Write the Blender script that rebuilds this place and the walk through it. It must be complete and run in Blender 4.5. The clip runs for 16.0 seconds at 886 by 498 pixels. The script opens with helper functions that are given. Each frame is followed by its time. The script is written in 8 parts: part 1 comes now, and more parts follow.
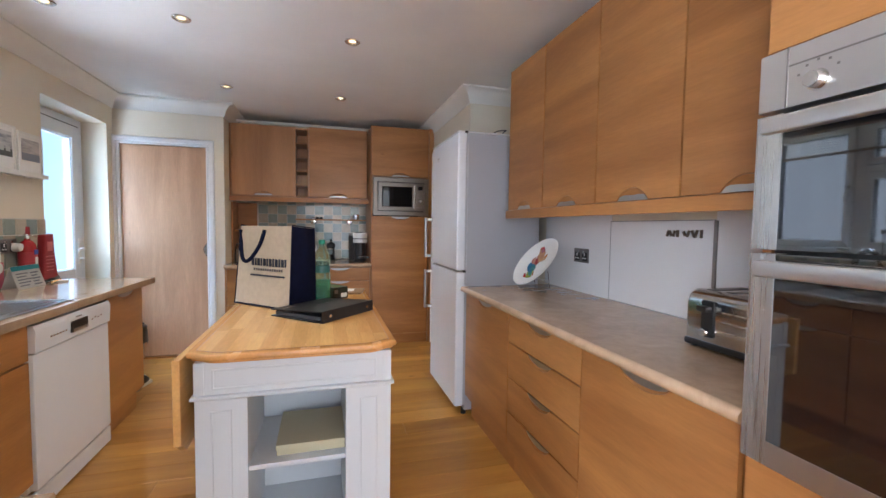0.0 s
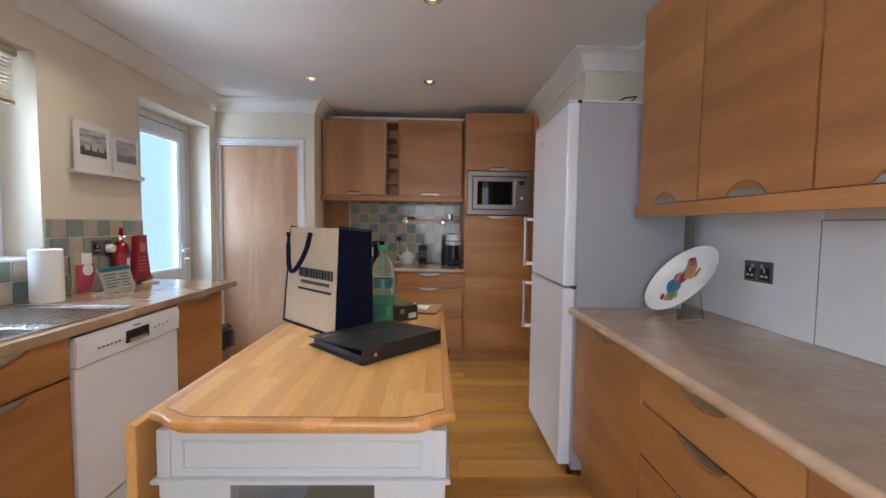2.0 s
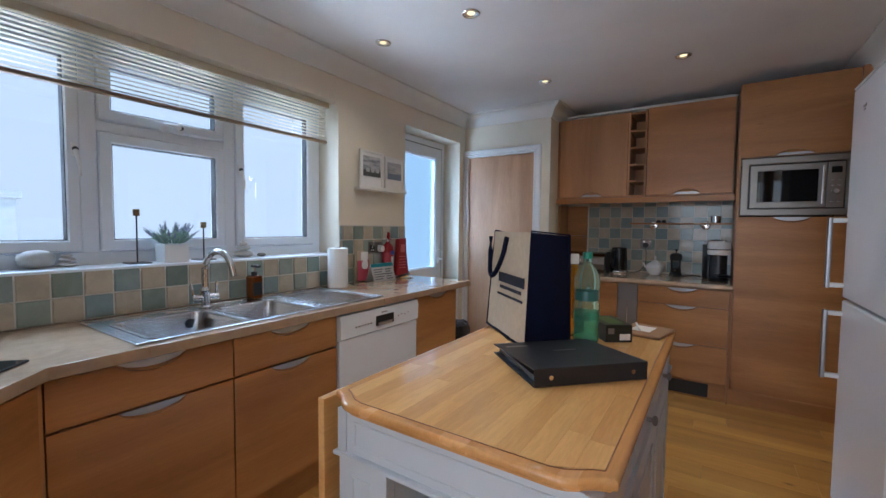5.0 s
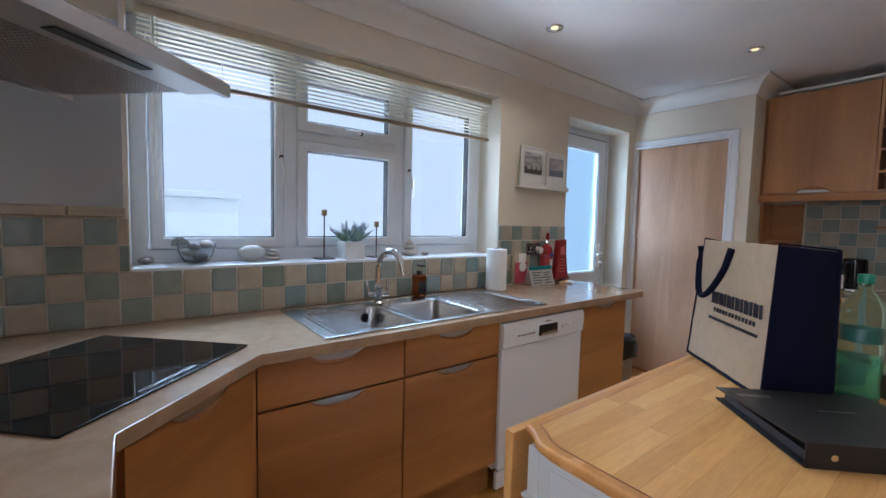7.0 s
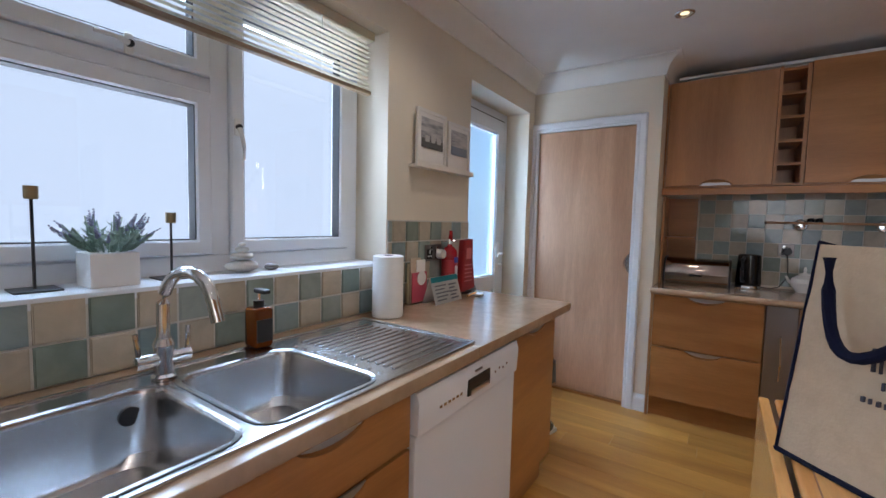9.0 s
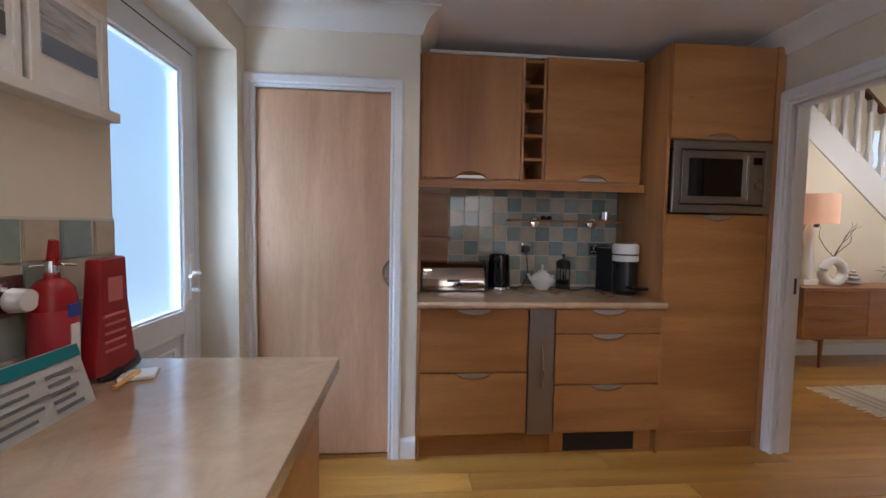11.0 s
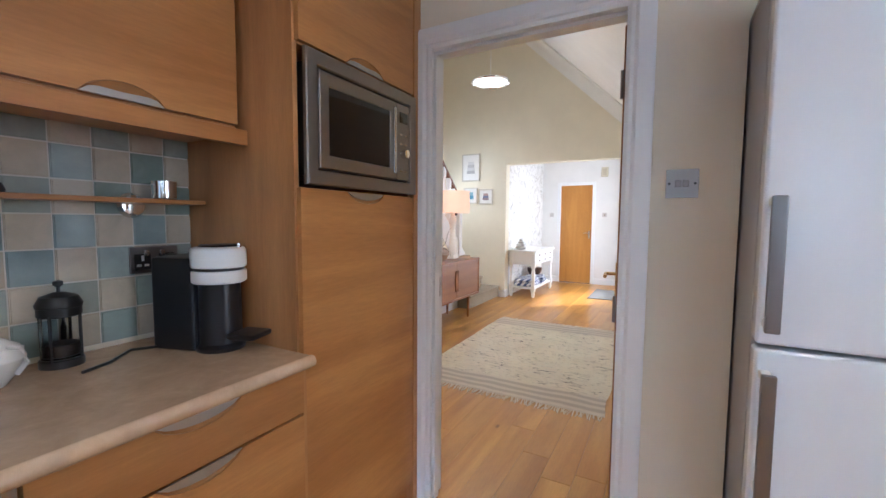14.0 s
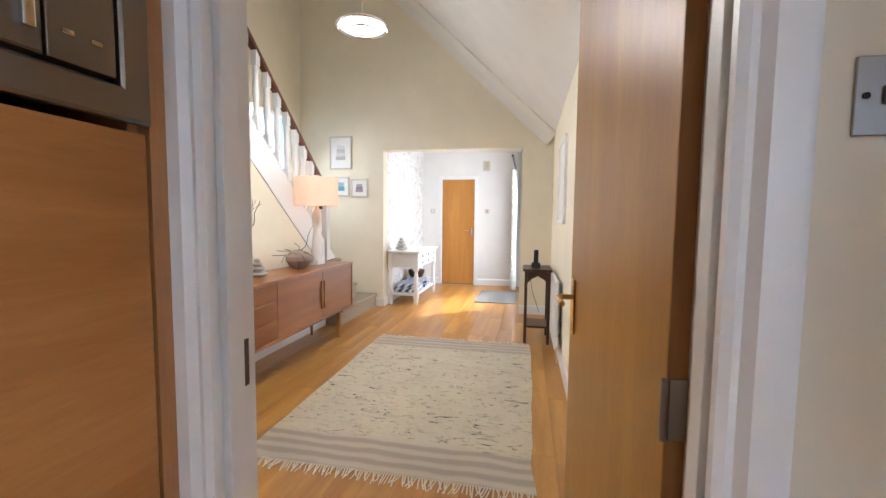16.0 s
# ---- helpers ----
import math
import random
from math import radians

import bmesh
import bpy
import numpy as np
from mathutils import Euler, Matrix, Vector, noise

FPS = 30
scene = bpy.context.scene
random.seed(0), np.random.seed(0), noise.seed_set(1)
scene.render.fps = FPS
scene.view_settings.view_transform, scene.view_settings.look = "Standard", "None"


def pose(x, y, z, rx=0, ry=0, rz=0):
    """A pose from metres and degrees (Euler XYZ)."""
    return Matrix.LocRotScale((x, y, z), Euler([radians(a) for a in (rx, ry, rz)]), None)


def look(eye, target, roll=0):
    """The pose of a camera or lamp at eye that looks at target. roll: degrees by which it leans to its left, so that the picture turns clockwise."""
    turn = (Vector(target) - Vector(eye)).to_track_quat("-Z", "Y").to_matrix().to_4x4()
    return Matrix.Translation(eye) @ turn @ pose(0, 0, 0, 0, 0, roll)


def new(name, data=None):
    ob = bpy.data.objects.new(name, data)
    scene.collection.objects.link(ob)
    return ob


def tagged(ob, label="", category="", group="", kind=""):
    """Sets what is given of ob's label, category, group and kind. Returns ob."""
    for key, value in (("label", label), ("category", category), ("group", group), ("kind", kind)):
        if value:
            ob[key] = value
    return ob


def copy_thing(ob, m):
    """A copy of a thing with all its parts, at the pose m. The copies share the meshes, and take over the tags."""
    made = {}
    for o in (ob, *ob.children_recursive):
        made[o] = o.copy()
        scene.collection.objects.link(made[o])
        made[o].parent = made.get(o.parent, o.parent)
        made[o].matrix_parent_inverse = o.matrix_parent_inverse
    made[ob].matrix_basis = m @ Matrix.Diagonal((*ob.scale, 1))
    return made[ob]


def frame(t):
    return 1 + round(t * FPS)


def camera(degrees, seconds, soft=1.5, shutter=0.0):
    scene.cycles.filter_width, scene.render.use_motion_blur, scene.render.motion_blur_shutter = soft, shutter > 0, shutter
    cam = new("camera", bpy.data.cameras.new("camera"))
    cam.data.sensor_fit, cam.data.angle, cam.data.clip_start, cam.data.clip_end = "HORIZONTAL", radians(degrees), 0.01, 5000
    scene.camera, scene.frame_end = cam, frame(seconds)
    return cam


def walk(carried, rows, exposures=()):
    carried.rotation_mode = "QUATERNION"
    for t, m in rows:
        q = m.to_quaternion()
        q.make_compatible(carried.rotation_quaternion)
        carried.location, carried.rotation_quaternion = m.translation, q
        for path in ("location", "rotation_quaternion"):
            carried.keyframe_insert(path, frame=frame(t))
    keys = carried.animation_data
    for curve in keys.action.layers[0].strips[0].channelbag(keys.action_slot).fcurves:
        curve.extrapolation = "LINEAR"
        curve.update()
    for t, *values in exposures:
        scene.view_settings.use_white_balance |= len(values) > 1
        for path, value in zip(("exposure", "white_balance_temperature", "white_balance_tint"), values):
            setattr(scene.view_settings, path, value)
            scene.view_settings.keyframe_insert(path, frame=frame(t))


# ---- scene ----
cam = camera(94.2, 16.0)
PATH = [
    (0, (0.05, 0.03, 1.27), (0.606, 1.948, 1.163), 0.8),
    (0.5, (0.108, 0.177, 1.271), (0.562, 2.122, 1.175), 0.8),
    (1, (0.16, 0.305, 1.269), (0.499, 2.273, 1.167), 0.8),
    (1.5, (0.195, 0.451, 1.282), (0.397, 2.438, 1.172), 0.8),
    (2, (0.24, 0.571, 1.278), (0.286, 2.567, 1.164), 0.8),
    (2.5, (0.288, 0.644, 1.28), (0.145, 2.636, 1.171), 0.7),
    (3, (0.374, 0.7, 1.286), (0.036, 2.669, 1.181), 0.5),
    (3.5, (0.421, 0.723, 1.281), (-0.118, 2.646, 1.179), 0.5),
    (4, (0.437, 0.731, 1.279), (-0.304, 2.586, 1.18), 0.4),
    (4.5, (0.416, 0.743, 1.276), (-0.506, 2.515, 1.176), 0.5),
    (5, (0.405, 0.749, 1.275), (-0.695, 2.416, 1.172), 0.6),
    (5.2, (0.397, 0.734, 1.285), (-0.771, 2.354, 1.18), 0.3),
    (7.3, (0.124, 0.789, 1.301), (-1.474, 1.984, 1.166), 1.5),
    (7.5, (0.056, 0.815, 1.297), (-1.532, 2.024, 1.164), 1.6),
    (8, (-0.124, 0.91, 1.285), (-1.633, 2.216, 1.158), 1.5),
    (8.2, (-0.211, 0.967, 1.288), (-1.665, 2.336, 1.16), 1.5),
    (10.3, (-0.81, 1.863, 1.271), (-1.117, 3.836, 1.15), 1.0),
    (10.5, (-0.866, 1.918, 1.265), (-1.035, 3.907, 1.151), 0.9),
    (11, (-0.912, 2.186, 1.281), (-0.744, 4.176, 1.172), 1.0),
    (11.5, (-0.874, 2.431, 1.271), (-0.384, 4.368, 1.163), 1.0),
    (12, (-0.798, 2.678, 1.281), (0.018, 4.5, 1.168), 1.1),
    (12.5, (-0.709, 2.9, 1.278), (0.405, 4.558, 1.164), 1.1),
    (13, (-0.621, 3.124, 1.294), (0.752, 4.573, 1.175), 0.8),
    (13.5, (-0.494, 3.288, 1.28), (1.095, 4.497, 1.155), 0.5),
    (14, (-0.337, 3.437, 1.279), (1.414, 4.393, 1.138), 0.4),
    (14.5, (-0.138, 3.59, 1.275), (1.719, 4.316, 1.119), 0.3),
    (15, (0.082, 3.7, 1.267), (1.999, 4.247, 1.106), 0.5),
    (15.5, (0.36, 3.766, 1.254), (2.307, 4.197, 1.101), 0.7),
    (16, (0.612, 3.826, 1.251), (2.568, 4.22, 1.105), 0.6),
]
walk(cam, [(t, look(eye, target, roll)) for t, eye, target, roll in PATH], [
    (0.0, 1.27, 5950, 14), (2.0, 1.06, 6000, 14), (3.5, 0.72, 5850, 13), (5.0, 0.57, 5500, 12), (8.0, 0.56, 5700, 15),
    (10.5, 0.58, 6000, 18), (11.5, 0.82, 6000, 17), (12.5, 1.08, 5850, 16), (14.0, 1.52, 5500, 13), (16.0, 1.56, 5750, 12)])

# world, sun, large lights
world = bpy.data.worlds.new("sky")
scene.world = world
world.use_nodes = True
wn = world.node_tree
sky = wn.nodes.new("ShaderNodeTexSky")
sky.sky_type, sky.sun_disc = "NISHITA", False
sky.sun_elevation, sky.sun_rotation = radians(38), radians(150)
wn.links.new(sky.outputs[0], wn.nodes["Background"].inputs[0])
wn.nodes["Background"].inputs[1].default_value = 0.12
sun = new("sun", bpy.data.lights.new("sun", "SUN"))
sun.data.energy, sun.data.angle, sun.data.color = 2.2, radians(0.8), (1, 0.95, 0.87)
sun.matrix_basis = look((3, -4, 6), (0, 0, 0))


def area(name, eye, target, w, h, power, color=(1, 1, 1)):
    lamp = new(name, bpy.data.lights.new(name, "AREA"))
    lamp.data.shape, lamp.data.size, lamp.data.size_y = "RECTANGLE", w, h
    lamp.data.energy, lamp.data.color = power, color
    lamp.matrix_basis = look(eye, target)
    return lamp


area("daylight_dining", (-0.1, -2.12, 1.25), (0.9, 1.5, 1.15), 2.0, 2.0, 20, (0.84, 0.92, 1.0))
# no window opens here: added fill lamp that brightens the east splash panel
area("daylight_dining_west", (-1.70, -1.30, 1.45), (1.5, 1.4, 1.3), 1.4, 1.3, 47, (0.90, 0.95, 1.0))
area("daylight_yard", (-4.2, 2.6, 4.0), (0.9, 2.6, 1.2), 5.0, 1.8, 330, (0.58, 0.79, 1.0))
# added fill lamp hidden below the sill, lifts the ceiling like paving bounce
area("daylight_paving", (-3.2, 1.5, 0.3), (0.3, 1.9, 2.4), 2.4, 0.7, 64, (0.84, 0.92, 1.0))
# added fill lamp outside, out of the camera's view, brightens the east side
area("daylight_side_yard", (-4.3, -0.3, 2.3), (1.2, 2.0, 1.3), 1.2, 2.4, 42, (0.66, 0.83, 1.0))
area("daylight_porch", (7.2, 3.93, 1.25), (7.2, 6, 1.0), 1.2, 1.9, 15, (1, 0.98, 0.95))
area("daylight_stairs", (5.4, 7.28, 2.1), (3.6, 4.6, 0.0), 0.85, 1.0, 12, (1, 0.98, 0.94))

# materials


def mat(name, color=(0.8, 0.8, 0.8), rough=0.5, metal=0.0, **more):
    m = bpy.data.materials.new(name)
    m.use_nodes = True
    p = m.node_tree.nodes["Principled BSDF"]
    p.inputs["Base Color"].default_value = (*color, 1)
    p.inputs["Roughness"].default_value = rough
    p.inputs["Metallic"].default_value = metal
    for key, value in more.items():
        p.inputs[key.replace("_", " ")].default_value = value
    return m


def nodes_of(m):
    return m.node_tree.nodes, m.node_tree.links, m.node_tree.nodes["Principled BSDF"]


def place(m, scale, spread=7.0):
    """Object coordinates, moved by each object's random number, scaled."""
    n, l, _ = nodes_of(m)
    tc, oi = n.new("ShaderNodeTexCoord"), n.new("ShaderNodeObjectInfo")
    off, add, mp = n.new("ShaderNodeMath"), n.new("ShaderNodeVectorMath"), n.new("ShaderNodeMapping")
    off.operation, add.operation = "MULTIPLY", "ADD"
    off.inputs[1].default_value = spread
    l.new(oi.outputs["Random"], off.inputs[0])
    l.new(tc.outputs["Object"], add.inputs[0])
    l.new(off.outputs[0], add.inputs[1])
    l.new(add.outputs[0], mp.inputs[0])
    mp.inputs["Scale"].default_value = scale
    return mp.outputs[0], oi.outputs["Random"]


def noise_of(m, vector, scale, detail=4.0, rough=0.55, warp=0.0):
    n, l, _ = nodes_of(m)
    t = n.new("ShaderNodeTexNoise")
    t.inputs["Scale"].default_value, t.inputs["Detail"].default_value = scale, detail
    t.inputs["Roughness"].default_value, t.inputs["Distortion"].default_value = rough, warp
    l.new(vector, t.inputs["Vector"])
    return t.outputs["Fac"]


def ramp(m, fac, stops):
    n, l, _ = nodes_of(m)
    r = n.new("ShaderNodeValToRGB")
    while len(r.color_ramp.elements) < len(stops):
        r.color_ramp.elements.new(0.5)
    for e, (at_, c) in zip(r.color_ramp.elements, stops):
        e.position, e.color = at_, (*c, 1)
    l.new(fac, r.inputs[0])
    return r.outputs[0]


def mix(m, fac, a, b, how="MIX"):
    n, l, _ = nodes_of(m)
    x = n.new("ShaderNodeMix")
    x.data_type, x.blend_type = "RGBA", how
    for sock, v in ((x.inputs[0], fac), (x.inputs[6], a), (x.inputs[7], b)):
        if isinstance(v, (int, float)):
            sock.default_value = v
        elif isinstance(v, tuple):
            sock.default_value = (*v, 1)
        else:
            l.new(v, sock)
    return x.outputs[2]


def bump(m, height, strength=0.1, distance=0.002):
    n, l, p = nodes_of(m)
    b = n.new("ShaderNodeBump")
    b.inputs["Strength"].default_value, b.inputs["Distance"].default_value = strength, distance
    l.new(height, b.inputs["Height"])
    l.new(b.outputs[0], p.inputs["Normal"])


def rough_by(m, fac, lo, hi):
    n, l, p = nodes_of(m)
    r = n.new("ShaderNodeMapRange")
    r.inputs[3].default_value, r.inputs[4].default_value = lo, hi
    l.new(fac, r.inputs[0])
    l.new(r.outputs[0], p.inputs["Roughness"])


def wood(name, light, dark, grain="x", rough=0.38, knots=0.5, vary=0.25, coat=0.0):
    m = mat(name, light, rough)
    n, l, p = nodes_of(m)
    k = {"x": (0.55, 5, 5), "y": (5, 0.55, 5), "z": (5, 5, 0.55)}[grain]
    v, rnd = place(m, k)
    v2, _ = place(m, tuple(c * 9 for c in k))
    broad = noise_of(m, v, 1.3, 3, 0.5, 0.6)
    fine = noise_of(m, v2, 3.0, 5, 0.65, 0.2)
    mid = tuple((a + b) / 2 for a, b in zip(light, dark))
    c = ramp(m, broad, [(0.3, dark), (0.5, mid), (0.67, light)])
    f = ramp(m, fine, [(0.3, tuple(0.74 for _ in dark)), (0.65, (1.0, 1.0, 1.0))])
    c = mix(m, 0.55, c, f, "MULTIPLY")
    vk, _ = place(m, (1.0, 1.0, 1.0))
    vor = n.new("ShaderNodeTexVoronoi")
    vor.inputs["Scale"].default_value = 3.1
    mp2 = n.new("ShaderNodeMapping")
    mp2.inputs["Scale"].default_value = {"x": (0.5, 1, 1), "y": (1, 0.5, 1), "z": (1, 1, 0.5)}[grain]
    l.new(vk, mp2.inputs[0])
    l.new(mp2.outputs[0], vor.inputs["Vector"])
    kf = ramp(m, vor.outputs["Distance"], [(0.012, (knots,) * 3), (0.05, (0, 0, 0))])
    c = mix(m, kf, c, tuple(d * 0.35 for d in dark))
    tone = ramp(m, rnd, [(0.0, (1 - vary,) * 3), (1.0, (1.0, 1.0, 1.0))])
    c = mix(m, 1.0, c, tone, "MULTIPLY")
    l.new(c, p.inputs["Base Color"])
    rough_by(m, broad, rough - 0.03, rough + 0.05)
    bump(m, fine, 0.025, 0.0006)
    p.inputs["Coat Weight"].default_value = coat
    return m


def painted(name, color, rough=0.6, var=0.06, scale=3.0, relief=0.05):
    m = mat(name, color, rough)
    n, l, p = nodes_of(m)
    v, _ = place(m, (1, 1, 1))
    a = noise_of(m, v, scale, 4)
    b = noise_of(m, v, 180, 2)
    c = ramp(m, a, [(0.3, tuple(x * (1 - var) for x in color)), (0.7, color)])
    l.new(c, p.inputs["Base Color"])
    rough_by(m, a, rough - 0.05, rough + 0.05)
    bump(m, b, relief, 0.001)
    return m


def brushed(name, color, rough=0.28, along="x"):
    m = mat(name, color, rough, 1.0)
    v, _ = place(m, {"x": (2, 160, 160), "y": (160, 2, 160), "z": (160, 160, 2)}[along])
    f = noise_of(m, v, 2.0, 3)
    rough_by(m, f, rough - 0.04, rough + 0.06)
    return m


MAPLE = wood("alder_horizontal", (0.53, 0.245, 0.075), (0.33, 0.132, 0.036), "x", 0.34, 0.5, 0.10)
MAPLE_Z = wood("alder_vertical", (0.54, 0.265, 0.10), (0.35, 0.148, 0.05), "z", 0.36, 0.4, 0.10)
SCOOP = wood("alder_scoop", (0.46, 0.22, 0.075), (0.36, 0.16, 0.05), "x", 0.4, 0.0, 0.05)
OAK = wood("oak_plank", (0.64, 0.33, 0.075), (0.42, 0.18, 0.033), "x", 0.31, 0.85, 0.24, 0.1)
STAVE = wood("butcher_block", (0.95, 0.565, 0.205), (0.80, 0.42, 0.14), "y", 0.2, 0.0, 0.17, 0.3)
# same wood, coloured browner for end grain and the rounded edge's shade
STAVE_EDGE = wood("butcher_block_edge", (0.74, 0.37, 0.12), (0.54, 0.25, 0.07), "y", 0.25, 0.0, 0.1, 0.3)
TEAK = wood("teak", (0.36, 0.14, 0.036), (0.22, 0.072, 0.017), "x", 0.33, 0.1, 0.1)
DARKWOOD = wood("dark_wood", (0.075, 0.03, 0.014), (0.03, 0.012, 0.006), "z", 0.35, 0.0, 0.1)
OAKDOOR = wood("oak_door_veneer", (0.57, 0.30, 0.045), (0.43, 0.21, 0.028), "z", 0.36, 0.1, 0.06)
OAKDOOR.node_tree.nodes["Principled BSDF"].inputs["Specular IOR Level"].default_value = 0.35
RAILWOOD = wood("rail_wood", (0.20, 0.075, 0.03), (0.12, 0.04, 0.016), "x", 0.35, 0.0, 0.1)
CREAM = painted("cream_wall", (0.78, 0.715, 0.58), 0.7)
HALLWALL = painted("hall_wall", (0.83, 0.77, 0.615), 0.7)
CEIL = painted("ceiling_white", (0.80, 0.79, 0.76), 0.75)
COVE = painted("cove_white", (0.80, 0.79, 0.74), 0.6)
GLOSSW = painted("white_gloss", (0.80, 0.81, 0.81), 0.3, 0.004, 1.5, 0.0)
UPVC = painted("upvc", (0.76, 0.80, 0.84), 0.3, 0.03)
ISLAND = painted("island_paint", (0.62, 0.645, 0.66), 0.42, 0.04, 5.0)
APPLIANCE = painted("appliance_white", (0.79, 0.82, 0.86), 0.12, 0.02, 3.0, 0.008)
SPLASH = painted("splash_panel", (0.84, 0.85, 0.86), 0.25, 0.03)
STEEL = brushed("brushed_steel", (0.62, 0.59, 0.575), 0.3)
INKGREY = mat("grey_ink", (0.28, 0.29, 0.31), 0.7)
STEEL_Z = brushed("brushed_steel_upright", (0.62, 0.61, 0.59), 0.27, "z")
SINKSTEEL = mat("sink_steel", (0.57, 0.57, 0.57), 0.24, 1.0)
CHROME = mat("chrome", (0.75, 0.75, 0.74), 0.08, 1.0)
SATIN = mat("satin_metal", (0.66, 0.66, 0.65), 0.25, 1.0)
LIPMETAL = brushed("handle_metal", (0.48, 0.47, 0.46), 0.36)
BLACKGLASS = mat("black_glass", (0.006, 0.006, 0.007), 0.04, 0.0)
OVENGLASS = mat("coated_oven_glass", (0.006, 0.006, 0.007), 0.03, 0.0, IOR=2.3)
BLACK = mat("black_plastic", (0.012, 0.012, 0.013), 0.35)
DARK = mat("dark_gap", (0.02, 0.018, 0.016), 0.8)
RUBBER = mat("rubber", (0.02, 0.02, 0.02), 0.7)
WHITE = mat("white_plastic", (0.78, 0.78, 0.76), 0.3)
CERAMIC = mat("white_ceramic", (0.80, 0.79, 0.76), 0.12)
RED = mat("red_enamel", (0.31, 0.008, 0.011), 0.25)
REDCLOTH = painted("red_vinyl", (0.31, 0.013, 0.018), 0.45, 0.2, 9)
BRASS = mat("brass", (0.70, 0.48, 0.18), 0.22, 1.0)
GREYMETAL = brushed("grey_laminate", (0.30, 0.28, 0.27), 0.42, "z")
STONE = painted("pebble", (0.62, 0.60, 0.55), 0.7, 0.3, 14)
STONE2 = painted("grey_pebble", (0.30, 0.29, 0.28), 0.7, 0.3, 14)
CARPET = painted("stair_carpet", (0.36, 0.30, 0.22), 0.95, 0.25, 60, 0.6)
GLASS = mat("pane_glass", (1, 1, 1), 0.0, 0.0, Transmission_Weight=1.0, IOR=1.45)
FROST = mat("frosted_glass", (0.56, 0.73, 0.84), 0.35, 0.0, Transmission_Weight=1.0, IOR=1.2)
PAPER = painted("white_paper", (0.82, 0.81, 0.78), 0.85, 0.04, 30, 0.3)
TERRACE = painted("white_render", (0.8, 0.8, 0.8), 0.85)


def worktop_mat(name="worktop_laminate", lift=1.0):
    m = mat(name, (0.3, 0.22, 0.15), 0.22)
    n, l, p = nodes_of(m)
    v, _ = place(m, (1, 1, 1), 0)
    a, b = noise_of(m, v, 6.5, 6, 0.65, 0.8), noise_of(m, v, 34, 4, 0.6)
    c = ramp(m, a, [(at_, tuple(k * lift for k in c_)) for at_, c_ in ((0.3, (0.35, 0.242, 0.153)), (0.5, (0.41, 0.288, 0.188)), (0.7, (0.47, 0.338, 0.228)))])
    d = ramp(m, b, [(0.35, (0.88, 0.88, 0.88)), (0.65, (1, 1, 1))])
    l.new(mix(m, 0.6, c, d, "MULTIPLY"), p.inputs["Base Color"])
    p.inputs["IOR"].default_value = 1.62
    rough_by(m, a, 0.11, 0.16)
    return m


WORKTOP = worktop_mat()
WORKTOP_EDGE = worktop_mat("worktop_edging", 1.35)


def tile_mat(name, stops):
    m = mat(name, stops[0][1], 0.14)
    n, l, p = nodes_of(m)
    v, rnd = place(m, (1, 1, 1))
    a = noise_of(m, v, 16, 4, 0.6, 0.5)
    b = noise_of(m, v, 22, 2)
    c = ramp(m, rnd, stops)
    d = ramp(m, a, [(0.3, (0.76, 0.78, 0.78)), (0.7, (1, 1, 1))])
    l.new(mix(m, 0.8, c, d, "MULTIPLY"), p.inputs["Base Color"])
    rough_by(m, a, 0.06, 0.15)
    bump(m, b, 0.28, 0.004)
    return m


TILE_A = tile_mat("cream_tile", [(0.0, (0.48, 0.42, 0.325)), (1.0, (0.57, 0.50, 0.39))])
TILE_B = tile_mat("blue_green_tile", [(0.0, (0.21, 0.27, 0.24)), (0.3, (0.34, 0.40, 0.35)), (0.6, (0.24, 0.32, 0.33)), (0.8, (0.40, 0.45, 0.41)), (1.0, (0.30, 0.34, 0.30))])
GROUT = painted("grout", (0.62, 0.60, 0.54), 0.9)
# white garden wall, its colour darkened so it does not outshine the sky
YARDWALL = painted("toned_down_render", (0.29, 0.32, 0.35), 0.85)

# building helpers
SHIFT = {}


def thing(name, at, label="", category="", group="", kind="", rz=0.0, world_coords=False):
    """A top-level Empty; its parts are given in its own frame, or in the world's."""
    ob = new(name)
    ob.empty_display_size = 0.05
    ob.matrix_basis = pose(*at, 0, 0, rz)
    SHIFT[ob.name] = -Vector(at) if world_coords else Vector()
    return tagged(ob, label, category, group, kind)


def smooth_by(mesh, degrees=35):
    mesh.shade_smooth()
    mesh.set_sharp_from_angle(angle=radians(degrees))


def part(name, bm, material, parent=None, label="", flat=False):
    me = bpy.data.meshes.new(name)
    if parent is not None:
        bmesh.ops.translate(bm, vec=SHIFT[parent.name], verts=bm.verts)
    bm.to_mesh(me)
    bm.free()
    if not flat:
        smooth_by(me)
        even = len(me.polygons) < 4000
    for m in material if isinstance(material, (list, tuple)) else [material]:
        me.materials.append(m)
    ob = new(name, me)
    if not flat and even:
        ob.modifiers.new("even_normals", "WEIGHTED_NORMAL").keep_sharp = True
    if parent is not None:
        ob.parent = parent
        SHIFT[ob.name] = SHIFT[parent.name]
    return tagged(ob, label)


def bx(x0, x1, y0, y1, z0, z1, bevel=0.0, bm=None, seg=2):
    bm = bm or bmesh.new()
    m = Matrix.Translation(((x0 + x1) / 2, (y0 + y1) / 2, (z0 + z1) / 2)) @ Matrix.Diagonal((abs(x1 - x0), abs(y1 - y0), abs(z1 - z0), 1))
    made = bmesh.ops.create_cube(bm, size=1, matrix=m)["verts"]
    if bevel:
        edges = list({e for v in made for e in v.link_edges})
        bmesh.ops.bevel(bm, geom=edges, offset=bevel, segments=seg, affect="EDGES", profile=0.5)
    return bm


